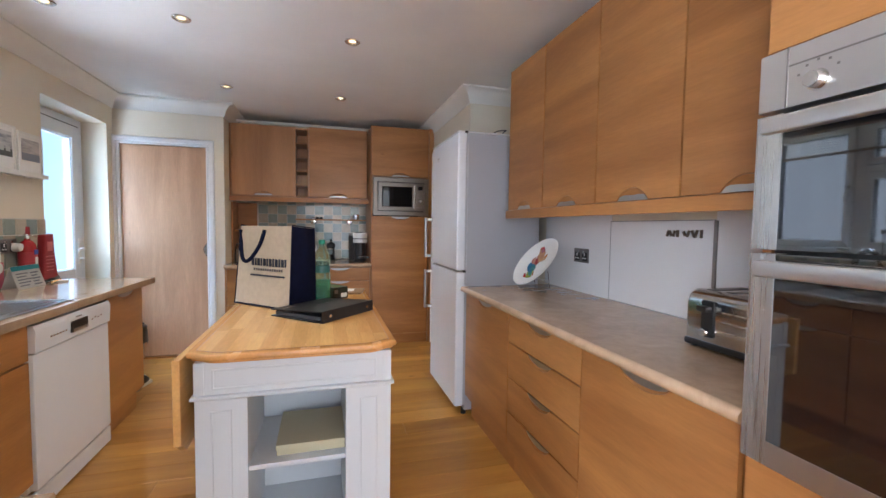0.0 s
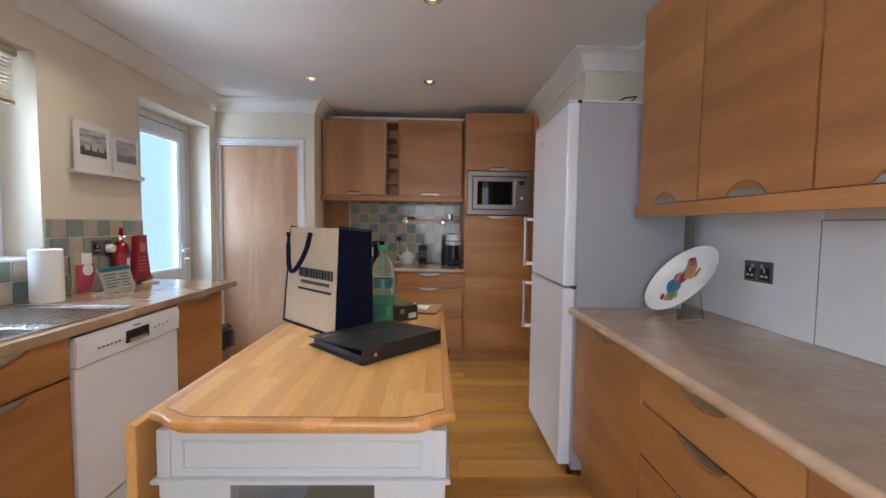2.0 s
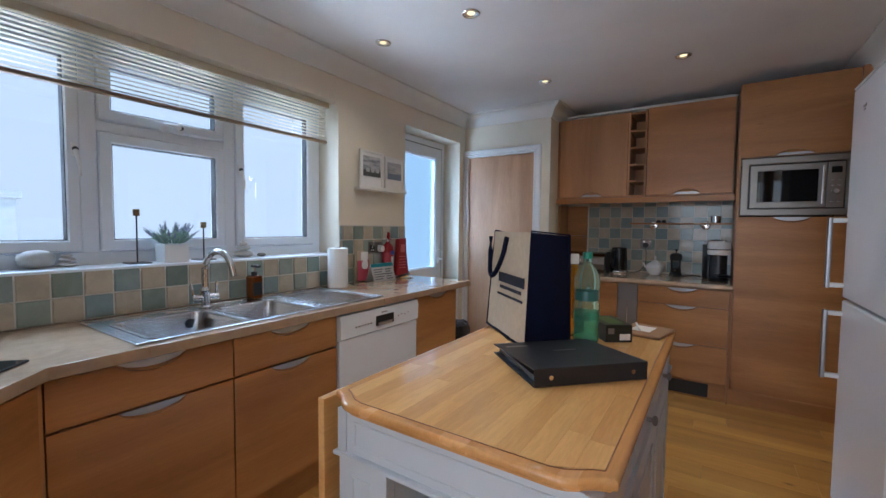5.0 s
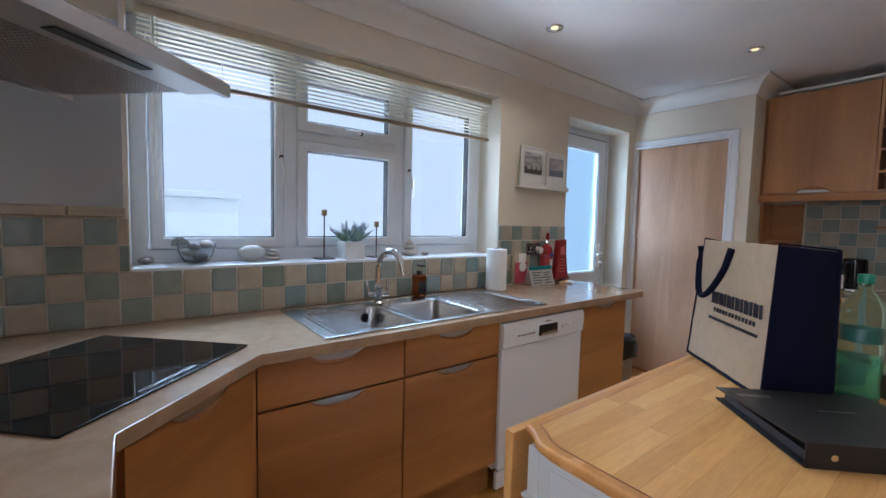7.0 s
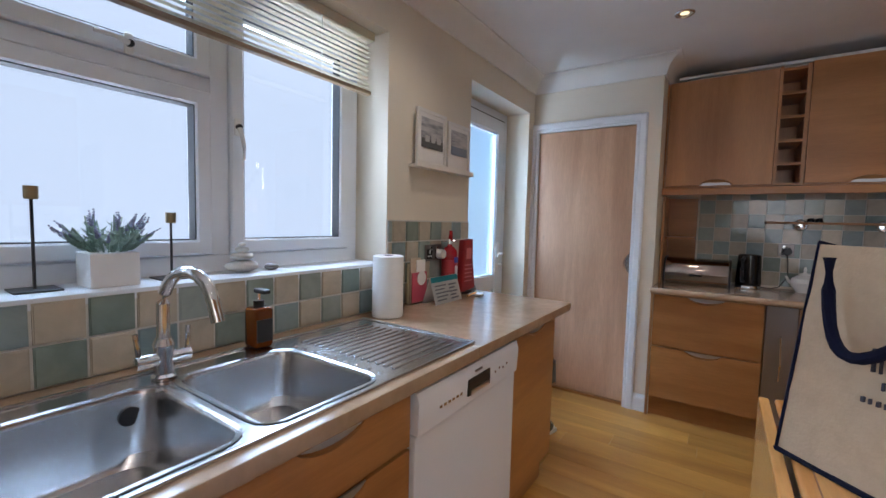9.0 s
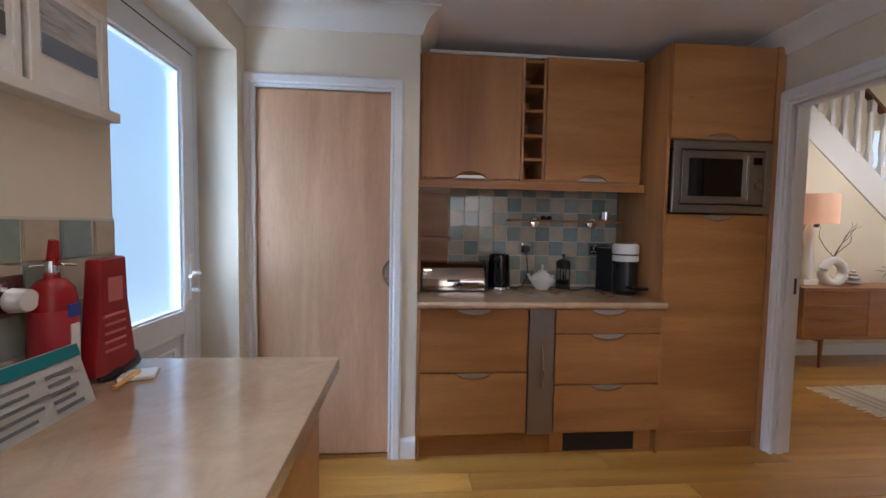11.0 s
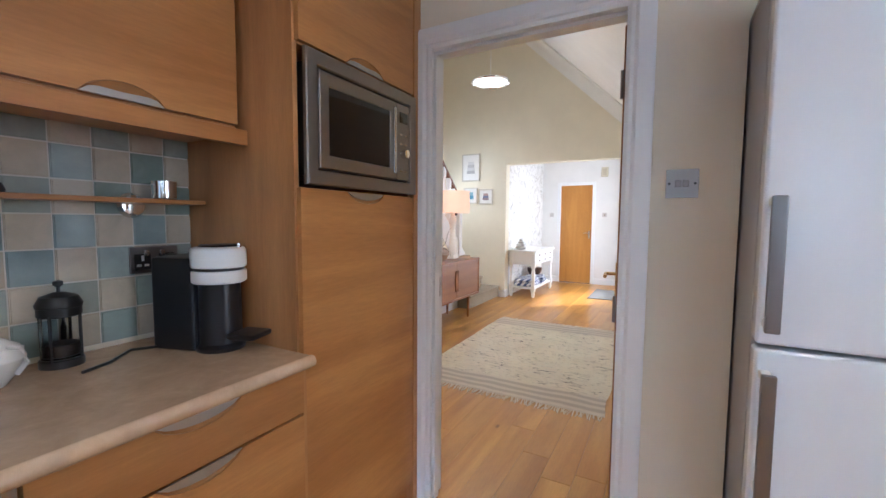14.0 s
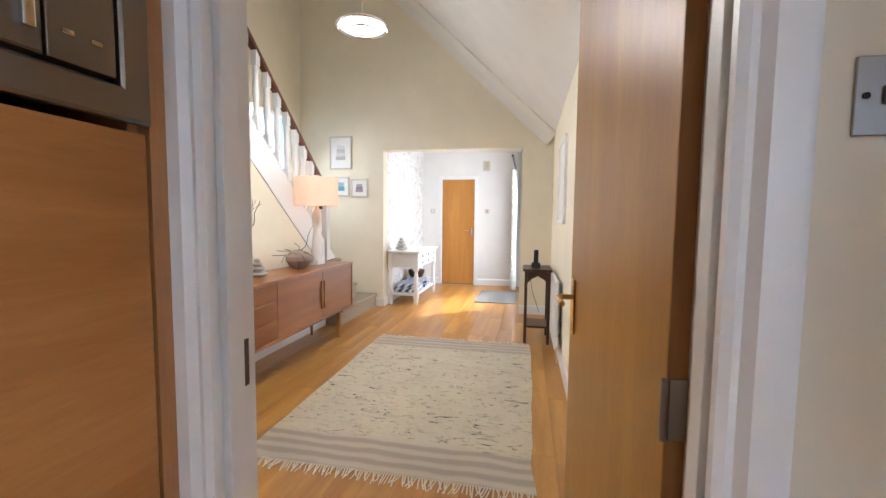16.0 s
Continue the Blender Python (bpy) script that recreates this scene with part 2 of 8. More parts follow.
def cyl(center, r, h, axis="z", seg=24, r2=None, bm=None, bevel=0.0):
    """A round bar that starts at center and goes h along the axis."""
    bm = bm or bmesh.new()
    turn = {"z": Matrix(), "x": Matrix.Rotation(radians(90), 4, "Y"), "y": Matrix.Rotation(radians(-90), 4, "X")}[axis]
    m = Matrix.Translation(center) @ turn @ Matrix.Translation((0, 0, h / 2))
    made = bmesh.ops.create_cone(bm, cap_ends=True, segments=seg, radius1=r, radius2=r if r2 is None else r2, depth=h, matrix=m)["verts"]
    if bevel:
        caps = list({e for v in made for e in v.link_edges if len(e.link_faces) == 2 and any(len(f.verts) > 4 for f in e.link_faces)})
        bmesh.ops.bevel(bm, geom=caps, offset=bevel, segments=2, affect="EDGES", profile=0.5)
    return bm


def lathe(profile, center=(0, 0, 0), seg=28, bm=None):
    """Turns (radius, height) pairs round the z axis."""
    bm = bm or bmesh.new()
    rings = []
    for r, z in profile:
        if r < 1e-5:
            rings.append([bm.verts.new((center[0], center[1], center[2] + z))])
        else:
            rings.append([bm.verts.new((center[0] + r * math.cos(2 * math.pi * i / seg), center[1] + r * math.sin(2 * math.pi * i / seg), center[2] + z)) for i in range(seg)])
    for a, b in zip(rings, rings[1:]):
        for i in range(seg):
            j = (i + 1) % seg
            if len(a) == 1 and len(b) == 1:
                continue
            if len(a) == 1:
                bm.faces.new((a[0], b[j], b[i]))
            elif len(b) == 1:
                bm.faces.new((a[i], a[j], b[0]))
            else:
                bm.faces.new((a[i], a[j], b[j], b[i]))
    bmesh.ops.recalc_face_normals(bm, faces=bm.faces)
    return bm


def tube(points, r, seg=10, bm=None, taper=None):
    """A round bar along a line of points."""
    bm = bm or bmesh.new()
    pts = [Vector(p) for p in points]
    rings, up = [], Vector((0.03, 0.07, 1)).normalized()
    for i, p in enumerate(pts):
        d = (pts[min(i + 1, len(pts) - 1)] - pts[max(i - 1, 0)]).normalized()
        a = d.cross(up)
        if a.length < 0.15:
            a = d.cross(Vector((1, 0.1, 0)))
        a.normalize()
        b = d.cross(a)
        rr = r if taper is None else r + (taper - r) * i / (len(pts) - 1)
        rings.append([bm.verts.new(p + rr * (a * math.cos(2 * math.pi * k / seg) + b * math.sin(2 * math.pi * k / seg))) for k in range(seg)])
    for a, b in zip(rings, rings[1:]):
        for k in range(seg):
            bm.faces.new((a[k], a[(k + 1) % seg], b[(k + 1) % seg], b[k]))
    bm.faces.new(rings[0][::-1])
    bm.faces.new(rings[-1])
    bmesh.ops.recalc_face_normals(bm, faces=bm.faces)
    return bm


def prism(outline, a, b, axis="z", bm=None, bevel=0.0):
    """Extrudes a 2D outline from a to b along an axis (z: x, y; y: x, z; x: y, z)."""
    bm = bm or bmesh.new()
    put = {"z": lambda p, k: (p[0], p[1], k), "y": lambda p, k: (p[0], k, p[1]), "x": lambda p, k: (k, p[0], p[1])}[axis]
    lo, hi = [bm.verts.new(put(p, a)) for p in outline], [bm.verts.new(put(p, b)) for p in outline]
    faces = [bm.faces.new(lo), bm.faces.new(hi[::-1])]
    for i in range(len(outline)):
        j = (i + 1) % len(outline)
        faces.append(bm.faces.new((lo[i], hi[i], hi[j], lo[j])))
    bmesh.ops.recalc_face_normals(bm, faces=faces)
    if bevel:
        rim = [e for e in {e for f in faces[:2] for e in f.edges}]
        bmesh.ops.bevel(bm, geom=rim, offset=bevel, segments=2, affect="EDGES", profile=0.5)
    return bm


def sweep(profile, path, bm=None, closed=False):
    """Carries a profile of (out, up) along a level path; out is to the right of the way."""
    bm = bm or bmesh.new()
    pts, rings = [Vector(p) for p in path], []
    for i, p in enumerate(pts):
        d0 = (pts[i] - pts[i - 1]).normalized() if i or closed else None
        d1 = (pts[(i + 1) % len(pts)] - pts[i]).normalized() if i < len(pts) - 1 or closed else None
        d0, d1 = d0 or d1, d1 or d0
        n0, n1 = Vector((d0.y, -d0.x, 0)), Vector((d1.y, -d1.x, 0))
        n = (n0 + n1).normalized()
        n /= max(0.3, n.dot(n0))
        rings.append([bm.verts.new(p + n * o + Vector((0, 0, u))) for o, u in profile])
    for a, b in zip(rings, rings[1:] + ([rings[0]] if closed else [])):
        for k in range(len(profile) - 1):
            bm.faces.new((a[k], a[k + 1], b[k + 1], b[k]))
    bmesh.ops.recalc_face_normals(bm, faces=bm.faces)
    return bm


def structure(name, bm, material, label, category, flat=False):
    return tagged(part(name, bm, material, flat=flat), label, category, "", "structure")


# the plan
XW, XE, XN, YN, YP, YS, ZC = -1.753, 1.58, 1.20, 4.95, 4.41, -2.2, 2.395
WT = 0.88

# kitchen shell
bm = bx(XW - 0.28, XW, YS - 0.1, 0.77, -0.1, 2.6)
bx(XW - 0.28, XW, 0.77, 2.715, -0.1, 1.085, bm=bm)
bx(XW - 0.28, XW, 0.77, 2.715, 2.115, 2.6, bm=bm)
bx(XW - 0.28, XW, 2.715, 3.436, -0.1, 2.6, bm=bm)
bx(XW - 0.28, XW, 3.436, 4.305, 2.12, 2.6, bm=bm)
bx(XW - 0.28, XW, 4.305, YN + 0.1, -0.1, 2.6, bm=bm)
structure("wall_west", bm, CREAM, "cream painted wall with window and back door openings", "wall")
bm = bx(-0.865, 1.36, YN, YN + 0.1, -0.1, 2.6)
structure("wall_north", bm, CREAM, "cream painted wall behind the fitted cupboards", "wall")
bm = bx(XW, -1.705, YP, YP + 0.1, -0.1, 2.6)
bx(-1.705, -1.012, YP, YP + 0.1, 1.985, 2.6, bm=bm)
bx(-1.012, -0.862, YP, YP + 0.1, -0.1, 2.6, bm=bm)
bx(-0.962, -0.862, YP + 0.1, YN, -0.1, 2.6, bm=bm)
structure("wall_pantry", bm, CREAM, "cream painted wall round the larder door", "wall")
bm = bx(XN, 1.31, 4.36, YN, -0.1, 2.6)
bx(XN, 1.31, 3.54, 4.36, 2.0, 2.6, bm=bm)
bx(XN, 1.31, 3.25, 3.54, -0.1, 2.6, bm=bm)
bx(1.31, XE + 0.12, 3.25, 3.5, -0.1, 2.6, bm=bm)
bx(XE, XE + 0.12, YS - 0.1, 3.25, -0.1, 2.6, bm=bm)
structure("wall_east", bm, CREAM, "cream painted wall with the hall doorway", "wall")
bm = bx(XW - 0.28, -1.2, YS - 0.12, YS, -0.1, 2.6)
bx(1.4, XE + 0.12, YS - 0.12, YS, -0.1, 2.6, bm=bm)
bx(-1.2, 1.4, YS - 0.12, YS, 2.25, 2.6, bm=bm)
bx(-1.2, 1.4, YS - 0.12, YS, -0.1, 0.15, bm=bm)
structure("wall_south", bm, CREAM, "cream painted wall with a wide glazed opening", "wall")
bm = bx(XW, -0.33, -0.03, 0.09, -0.1, 2.6)
structure("wall_stub", bm, CREAM, "cream painted short wall behind the hob corner", "wall")
structure("ceiling", bx(XW, XE, YS, YN, ZC, ZC + 0.15), CEIL, "white painted plaster ceiling", "ceiling")
structure("subfloor", bx(XW - 0.3, 8.7, YS - 0.2, 7.3, -0.12, -0.016), DARK, "dark subfloor under the oak boards", "floor")

# coving: a hollow quarter round
COVING = [(0.0, -0.115), (0.012, -0.115), (0.016, -0.10), (0.03, -0.062), (0.055, -0.033), (0.088, -0.016), (0.10, -0.012), (0.10, 0.0)]
cov = sweep(COVING, [(XW, YS, ZC), (XW, YP, ZC), (-0.862, YP, ZC), (-0.862, YN, ZC)])
sweep(COVING, [(XN, YN, ZC), (XN, 3.25, ZC), (XE, 3.25, ZC), (XE, YS, ZC)], bm=cov)
structure("coving", cov, COVE, "white plaster coving round the ceiling", "coving")

SKIRT = [(0.0, 0.0), (0.018, 0.0), (0.018, 0.09), (0.012, 0.105), (0.006, 0.115), (0.0, 0.118)]
sk = sweep(SKIRT, [(-0.945, YP, 0), (-0.862, YP, 0), (-0.862, YP + 0.03, 0)])
sweep(SKIRT, [(XN, 4.37, 0), (XN, 4.395, 0)][::-1], bm=sk)
sweep(SKIRT, [(XN, 3.485, 0), (XN, 3.25, 0)], bm=sk)
structure("baseboard_kitchen", sk, GLOSSW, "white gloss moulded skirting board", "skirting board")


def casing(name, axis, plane, lo, hi, top, w, d, out, label):
    """A moulded door surround on a wall: lo, hi, top are its inner edges; out is the side it stands out to."""
    root = thing(name, (plane if axis == "x" else lo, lo if axis == "x" else plane, 0), label, "door frame", "", "structure", 0, True)
    prof = [(0, d * 0.6), (w * 0.15, d * 0.75), (w * 0.28, d * 0.55), (w * 0.42, d), (w * 0.85, d), (w, d * 0.7), (w, 0)]

    for nm, poly_lo, poly_hi in (("jamb_casing", lo, -1), ("jamb_casing", hi, 1), ("head_casing", None, 0)):
        b = bmesh.new()
        rows = []
        for o, h in [(0, 0)] + prof:
            k = plane + out * h
            if poly_hi == 0:
                a, c = (lo - o, top + o), (hi + o, top + o)
            else:
                e = poly_lo + poly_hi * o
                a, c = (e, 0.0), (e, top + o)
            vs = []
            for q in (a, c):
                vs.append(b.verts.new((k, q[0], q[1]) if axis == "x" else (q[0], k, q[1])))
            rows.append(vs)
        for r0, r1 in zip(rows, rows[1:]):
            b.faces.new((r0[0], r0[1], r1[1], r1[0]))
        bmesh.ops.recalc_face_normals(b, faces=b.faces)
        part(nm, b, GLOSSW, root)
    return root


casing("door_frame_1", "y", YP, -1.705 + 0.001, -1.012, 1.98, 0.068, 0.024, -1, "white gloss moulded frame round the larder door")
fr = casing("door_frame_2", "x", XN, 3.582, 4.328, 1.985, 0.088, 0.026, -1, "white gloss moulded frame of the open hall doorway")
b = bx(XN - 0.004, 1.316, 3.535, 3.568, 0, 2.005)
part("jamb_lining", b, GLOSSW, fr)
part("jamb_lining", bx(XN - 0.004, 1.316, 4.343, 4.365, 0, 2.005), GLOSSW, fr)
part("head_lining", bx(XN - 0.004, 1.316, 3.568, 4.343, 1.99, 2.005), GLOSSW, fr)
part("door_stop", bx(1.225, 1.266, 4.327, 4.343, 0, 1.99, 0.002), GLOSSW, fr)
part("door_stop", bx(1.225, 1.266, 3.568, 3.583, 0, 1.99, 0.002), GLOSSW, fr)
part("door_stop", bx(1.225, 1.266, 3.583, 4.327, 1.975, 1.99, 0.002), GLOSSW, fr)
part("strike_plate", bx(1.274, 1.296, 4.3405, 4.3435, 0.93, 1.02, 0.001), mat("old_bronze", (0.10, 0.07, 0.045), 0.45, 0.8), fr, "dull bronze strike plate")

# hall and porch shell
ZH = 4.75
XF, YH, YHS, XD = 6.14, 7.05, 3.50, 8.41
bm = bx(XF, XF + 0.16, 5.80, YH, -0.1, ZH)
bx(XF, XF + 0.16, 3.90, 5.80, 2.19, ZH, bm=bm)
bx(XF, XF + 0.16, YHS - 0.1, 3.90, -0.1, ZH, bm=bm)
structure("wall_hall_far", bm, HALLWALL, "pale yellow painted wall with the wide porch opening", "wall")
structure("wall_hall_south", bx(1.70, XF, YHS - 0.12, YHS, -0.1, 2.6), HALLWALL, "pale yellow painted hall wall under the sloping ceiling", "wall")
bm = bx(1.2, 4.95, YH, YH + 0.1, -0.1, ZH)
bx(5.85, XF + 0.16, YH, YH + 0.1, -0.1, ZH, bm=bm)
bx(4.95, 5.85, YH, YH + 0.1, -0.1, 1.55, bm=bm)
bx(4.95, 5.85, YH, YH + 0.1, 2.6, ZH, bm=bm)
structure("wall_hall_north", bm, HALLWALL, "pale yellow painted wall beside the stairs", "wall")
structure("wall_hall_west", bx(1.26, 1.31, YN + 0.1, YH, -0.1, ZH), HALLWALL, "pale yellow painted hall wall", "wall")
structure("wall_hall_upper", bx(1.20, 1.31, YHS - 0.1, YH, 2.62, ZH), HALLWALL, "pale yellow painted wall above the doorway", "wall")
bm = prism([(YHS - 0.1, 2.255), (5.846, 4.60), (YH + 0.1, 4.60), (YH + 0.1, 4.72), (5.79, 4.72), (YHS - 0.1, 2.38)], 1.312, XF + 0.16, "x")
structure("ceiling_hall", bm, CEIL, "white painted ceiling sloping over the hall", "ceiling")
bm = bmesh.new()
n_ = Vector((0, -0.692, 0.722))
a0, a1 = Vector((XF, 3.48, 2.332)), Vector((XF, 5.84, 4.595))
for o, h in ((0, 0),):
    pts = [(0, 0.0), (0.0, -0.17), (-0.014, -0.17), (-0.018, -0.155), (-0.05, -0.085), (-0.10, -0.04), (-0.15, -0.024), (-0.165, -0.020), (-0.165, 0.0)]
    rows = [[bm.verts.new(a + Vector((dx, 0, 0)) - n_ * -dz) for dx, dz in pts] for a in (a0, a1)]
    for i in range(len(pts) - 1):
        bm.faces.new((rows[0][i], rows[0][i + 1], rows[1][i + 1], rows[1][i]))
bmesh.ops.recalc_face_normals(bm, faces=bm.faces)
structure("coving_hall", bm, COVE, "white plaster coving up the slope of the hall ceiling", "coving")
# porch
WPAPER = mat("floral_wallpaper", (0.8, 0.8, 0.78), 0.8)
n, l, p = nodes_of(WPAPER)
v, _ = place(WPAPER, (1, 1, 1), 0)
nz = noise_of(WPAPER, v, 13, 5, 0.7, 1.2)
c = ramp(WPAPER, nz, [(0.53, (0.80, 0.79, 0.76)), (0.60, (0.42, 0.40, 0.37)), (0.67, (0.76, 0.73, 0.66))])
l.new(c, p.inputs["Base Color"])
structure("wall_porch_left", bx(XF + 0.16, XD + 0.1, 5.80, 5.9, -0.1, 2.6), WPAPER, "white wallpaper with a small grey flower pattern", "wall")
PWHITE = painted("porch_white", (0.80, 0.80, 0.78), 0.6)
bm = bx(XD, XD + 0.1, 3.8, 4.775, -0.1, 2.6)
bx(XD, XD + 0.1, 5.44, 5.80, -0.1, 2.6, bm=bm)
bx(XD, XD + 0.1, 4.775, 5.44, 2.02, 2.6, bm=bm)
structure("wall_porch_far", bm, PWHITE, "white painted wall round the oak cupboard door", "wall")
bm = bx(XF + 0.16, 6.55, 3.8, 3.9, -0.1, 2.6)
bx(7.95, XD, 3.8, 3.9, -0.1, 2.6, bm=bm)
bx(6.55, 7.95, 3.8, 3.9, 2.2, 2.6, bm=bm)
structure("wall_porch_right", bm, PWHITE, "white painted porch wall with a tall glazed opening", "wall")
structure("ceiling_porch", bx(XF + 0.16, XD + 0.1, 3.8, 5.9, 2.5, 2.6), CEIL, "white painted porch ceiling", "ceiling")
sk = sweep(SKIRT, [(XF, 3.90, 0), (XF, YHS, 0), (1.72, YHS, 0)])
sweep(SKIRT, [(XF + 0.16, 5.80, 0), (XF, 5.80, 0), (XF, 5.95, 0)][::-1], bm=sk)
sweep(SKIRT, [(XD, 5.80, 0), (XD, 5.46, 0)], bm=sk)
sweep(SKIRT, [(XD, 4.755, 0), (XD, 3.9, 0)], bm=sk)
structure("baseboard_hall", sk, GLOSSW, "white gloss skirting board in the hall", "skirting board")

# outside the windows
SKYGLOW = bpy.data.materials.new("overcast_sky_glow")
SKYGLOW.use_nodes = True
nt = SKYGLOW.node_tree
em = nt.nodes.new("ShaderNodeEmission")
em.inputs[0].default_value, em.inputs[1].default_value = (0.74, 0.87, 1.0, 1), 0.62
nt.links.new(em.outputs[0], nt.nodes["Material Output"].inputs[0])
structure("backdrop_west", bx(-6.05, -6.0, -8, 12, -0.5, 8.5), SKYGLOW, "pale overcast sky outside the kitchen window", "sky")
structure("backdrop_porch", bx(4.2, 11.0, 1.0, 1.05, -0.5, 5), SKYGLOW, "pale daylight outside the porch", "sky")
structure("ground", bx(-60, 60, -60, 60, -0.4, -0.3), TERRACE, "pale paving outside the house", "ground")
structure("backdrop_stairs", bx(3.0, 8.0, 8.6, 8.65, -0.5, 6), SKYGLOW, "pale daylight outside the stair window", "sky")

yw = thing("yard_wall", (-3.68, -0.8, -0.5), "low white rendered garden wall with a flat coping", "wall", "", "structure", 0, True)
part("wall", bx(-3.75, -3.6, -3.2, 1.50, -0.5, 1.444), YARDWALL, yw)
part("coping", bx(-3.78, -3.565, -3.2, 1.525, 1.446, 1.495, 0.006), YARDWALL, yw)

# fitted units. Own frame: x to the right, y into the unit, front at y = 0


def arc(cx, w, depth, n=10):
    """Points of a shallow bow, from the left end to the right end."""
    return [(cx - w / 2 + w * i / n, depth * (1 - (2 * i / n - 1) ** 2) ** 0.75 if 0 < i < n else 0.0) for i in range(n + 1)]


def front(parent, name, x0, x1, z0, z1, notch="", material=None, hw=0.205, hd=0.038, hx=None, t=0.02):
    """A cupboard door or drawer front with a scooped, metal-lined grip cut into one edge."""
    material = material or MAPLE
    g = 0.0026
    x0, x1, z0, z1 = x0 + g, x1 - g, z0 + g, z1 - g
    cx = (x0 + x1) / 2 if hx is None else hx
    if not notch:
        return part(name, prism([(x0, z0), (x1, z0), (x1, z1), (x0, z1)], 0, t, "y", bevel=0.002), material, parent)
    cut = arc(cx, hw, hd)
    if notch == "top":
        line = [(x0, z0), (x1, z0), (x1, z1)] + [(x, z1 - d) for x, d in reversed(cut)] + [(x0, z1)]
        sgn, edge = -1, z1
    else:
        line = [(x0, z1), (x0, z0)] + [(x, z0 + d) for x, d in cut] + [(x1, z0), (x1, z1)]
        sgn, edge = 1, z0
    door = part(name, prism(line, 0, t, "y", bevel=0.0018), material, parent)
    # the scoop: a curved dish behind the cut
    b = bmesh.new()
    rows = []
    for k in range(5):
        f = k / 4
        rows.append([b.verts.new((cx + (x - cx) * (1.0 - 0.10 * f), 0.003 + 0.0155 * math.sin(f * 1.57), edge + sgn * (d * (1 - f) - 0.001))) for x, d in cut])
    for r0, r1 in zip(rows, rows[1:]):
        for i in range(len(cut) - 1):
            try:
                b.faces.new((r0[i], r0[i + 1], r1[i + 1], r1[i]))
            except ValueError:
                pass
    bmesh.ops.recalc_face_normals(b, faces=b.faces)
    part("scoop", b, SCOOP, door)
    # the metal lip along the cut edge
    lip = [(cx + (x - cx) * 0.97, d * (0.66 if notch == "top" else 0.92 - 0.52 * math.sin(math.pi * i / (len(cut) - 1)))) for i, (x, d) in enumerate(cut)]
    wave = [(x, edge + sgn * (d if 0.18 < i / 10 < 0.82 else d * 1.0)) for i, (x, d) in enumerate(lip)]
    line = [(cx - hw * 0.485, edge), *wave[1:-1], (cx + hw * 0.485, edge)]
    part("handle", prism(line, 0.0005, 0.006, "y"), LIPMETAL, door, "satin metal bow handle")
    return door


def unit(name, at, rz, w, depth, z0, z1, fronts, label, plinth=True, category="cabinet", group="fitted kitchen units", body=None):
    """A cupboard with its box, plinth and fronts (x0, x1, z0, z1, notch[, material])."""
    root = thing(name, (*at, 0), label, category, group, "", rz)
    part("body", bx(0.001, w - 0.001, 0.0205, depth, z0, body or z1, 0.0015), MAPLE_Z, root)
    if plinth:
        part("plinth", bx(0, w, 0.05, 0.068, 0, z0 - 0.001), MAPLE, root)
    for f in fronts:
        front(root, f[5] if len(f) > 5 else "door", f[0], f[1], f[2], f[3], f[4])
    return root


# west run, facing east: frame turned by 90
WX = -1.14
unit("base_cabinet", (WX, 1.075), 90, 0.545, 0.60, 0.145, 0.838, [(0, 0.545, 0.682, 0.836, "top", "drawer_front"), (0, 0.545, 0.15, 0.678, "top")], "alder sink base cabinet with a drawer front over a door", body=0.69)
unit("base_cabinet", (WX, 1.62), 90, 0.525, 0.60, 0.145, 0.838, [(0, 0.525, 0.682, 0.836, "top", "drawer_front"), (0, 0.525, 0.15, 0.678, "top")], "alder sink base cabinet with a drawer front over a door", body=0.69)
unit("end_cabinet", (WX, 2.80), 90, 0.47, 0.60, 0.145, 0.838, [(0, 0.47, 0.15, 0.836, "top")], "alder end cabinet at the open end of the worktop")
# corner unit under the hob
root = thing("corner_cabinet", (-1.12, 1.075, 0), "alder diagonal corner cabinet under the black hob", "cabinet", "fitted kitchen units", "", 135)
root.matrix_basis = pose(-0.785, 0.735, 0, 0, 0, 135)
part("body", bx(0.0, 0.48, 0.0205, 0.5, 0.145, 0.838), MAPLE_Z, root)
front(root, "door", 0.02, 0.46, 0.15, 0.836, "top")
part("plinth", bx(0, 0.48, 0.05, 0.068, 0, 0.144), MAPLE, root)
root = thing("filler_post", (-1.15, 1.05, 0), "slim alder filler post beside the corner cabinet", "trim", "fitted kitchen units", "", 0, True)
part("post", prism([(-1.20, 1.072), (-1.20, 1.03), (-1.13, 1.03), (-1.115, 1.055), (-1.135, 1.072)], 0.145, 0.838, "z"), MAPLE_Z, root)
unit("base_cabinet", (-0.345, 0.70), 180, 0.42, 0.58, 0.145, 0.838, [(0, 0.42, 0.15, 0.836, "top")], "alder base cabinet beside the hob corner")

# worktop of the west run, with a real hole for the sink
def slab(name, outline, z0, z1, label, hole=None, bevel=0.006):
    root = thing(name, (*outline[0], z0), label, "worktop", "", "", 0, True)
    bm = bmesh.new()
    prism(outline, z0, z1, "z", bm=bm, bevel=bevel)
    ob = part("top", bm, WORKTOP, root)
    (ax, ay), (bx_, by) = outline[0], outline[1] if abs(outline[0][1] - outline[1][1]) < 1e-6 and abs(outline[0][0] - outline[1][0]) > 1 else outline[-1]
    part("front_edge", tube([(ax, ay, z1 - 0.017), (bx_, by, z1 - 0.017)], 0.0176, 14), WORKTOP_EDGE, root, "paler rounded laminate front edge")
    return root


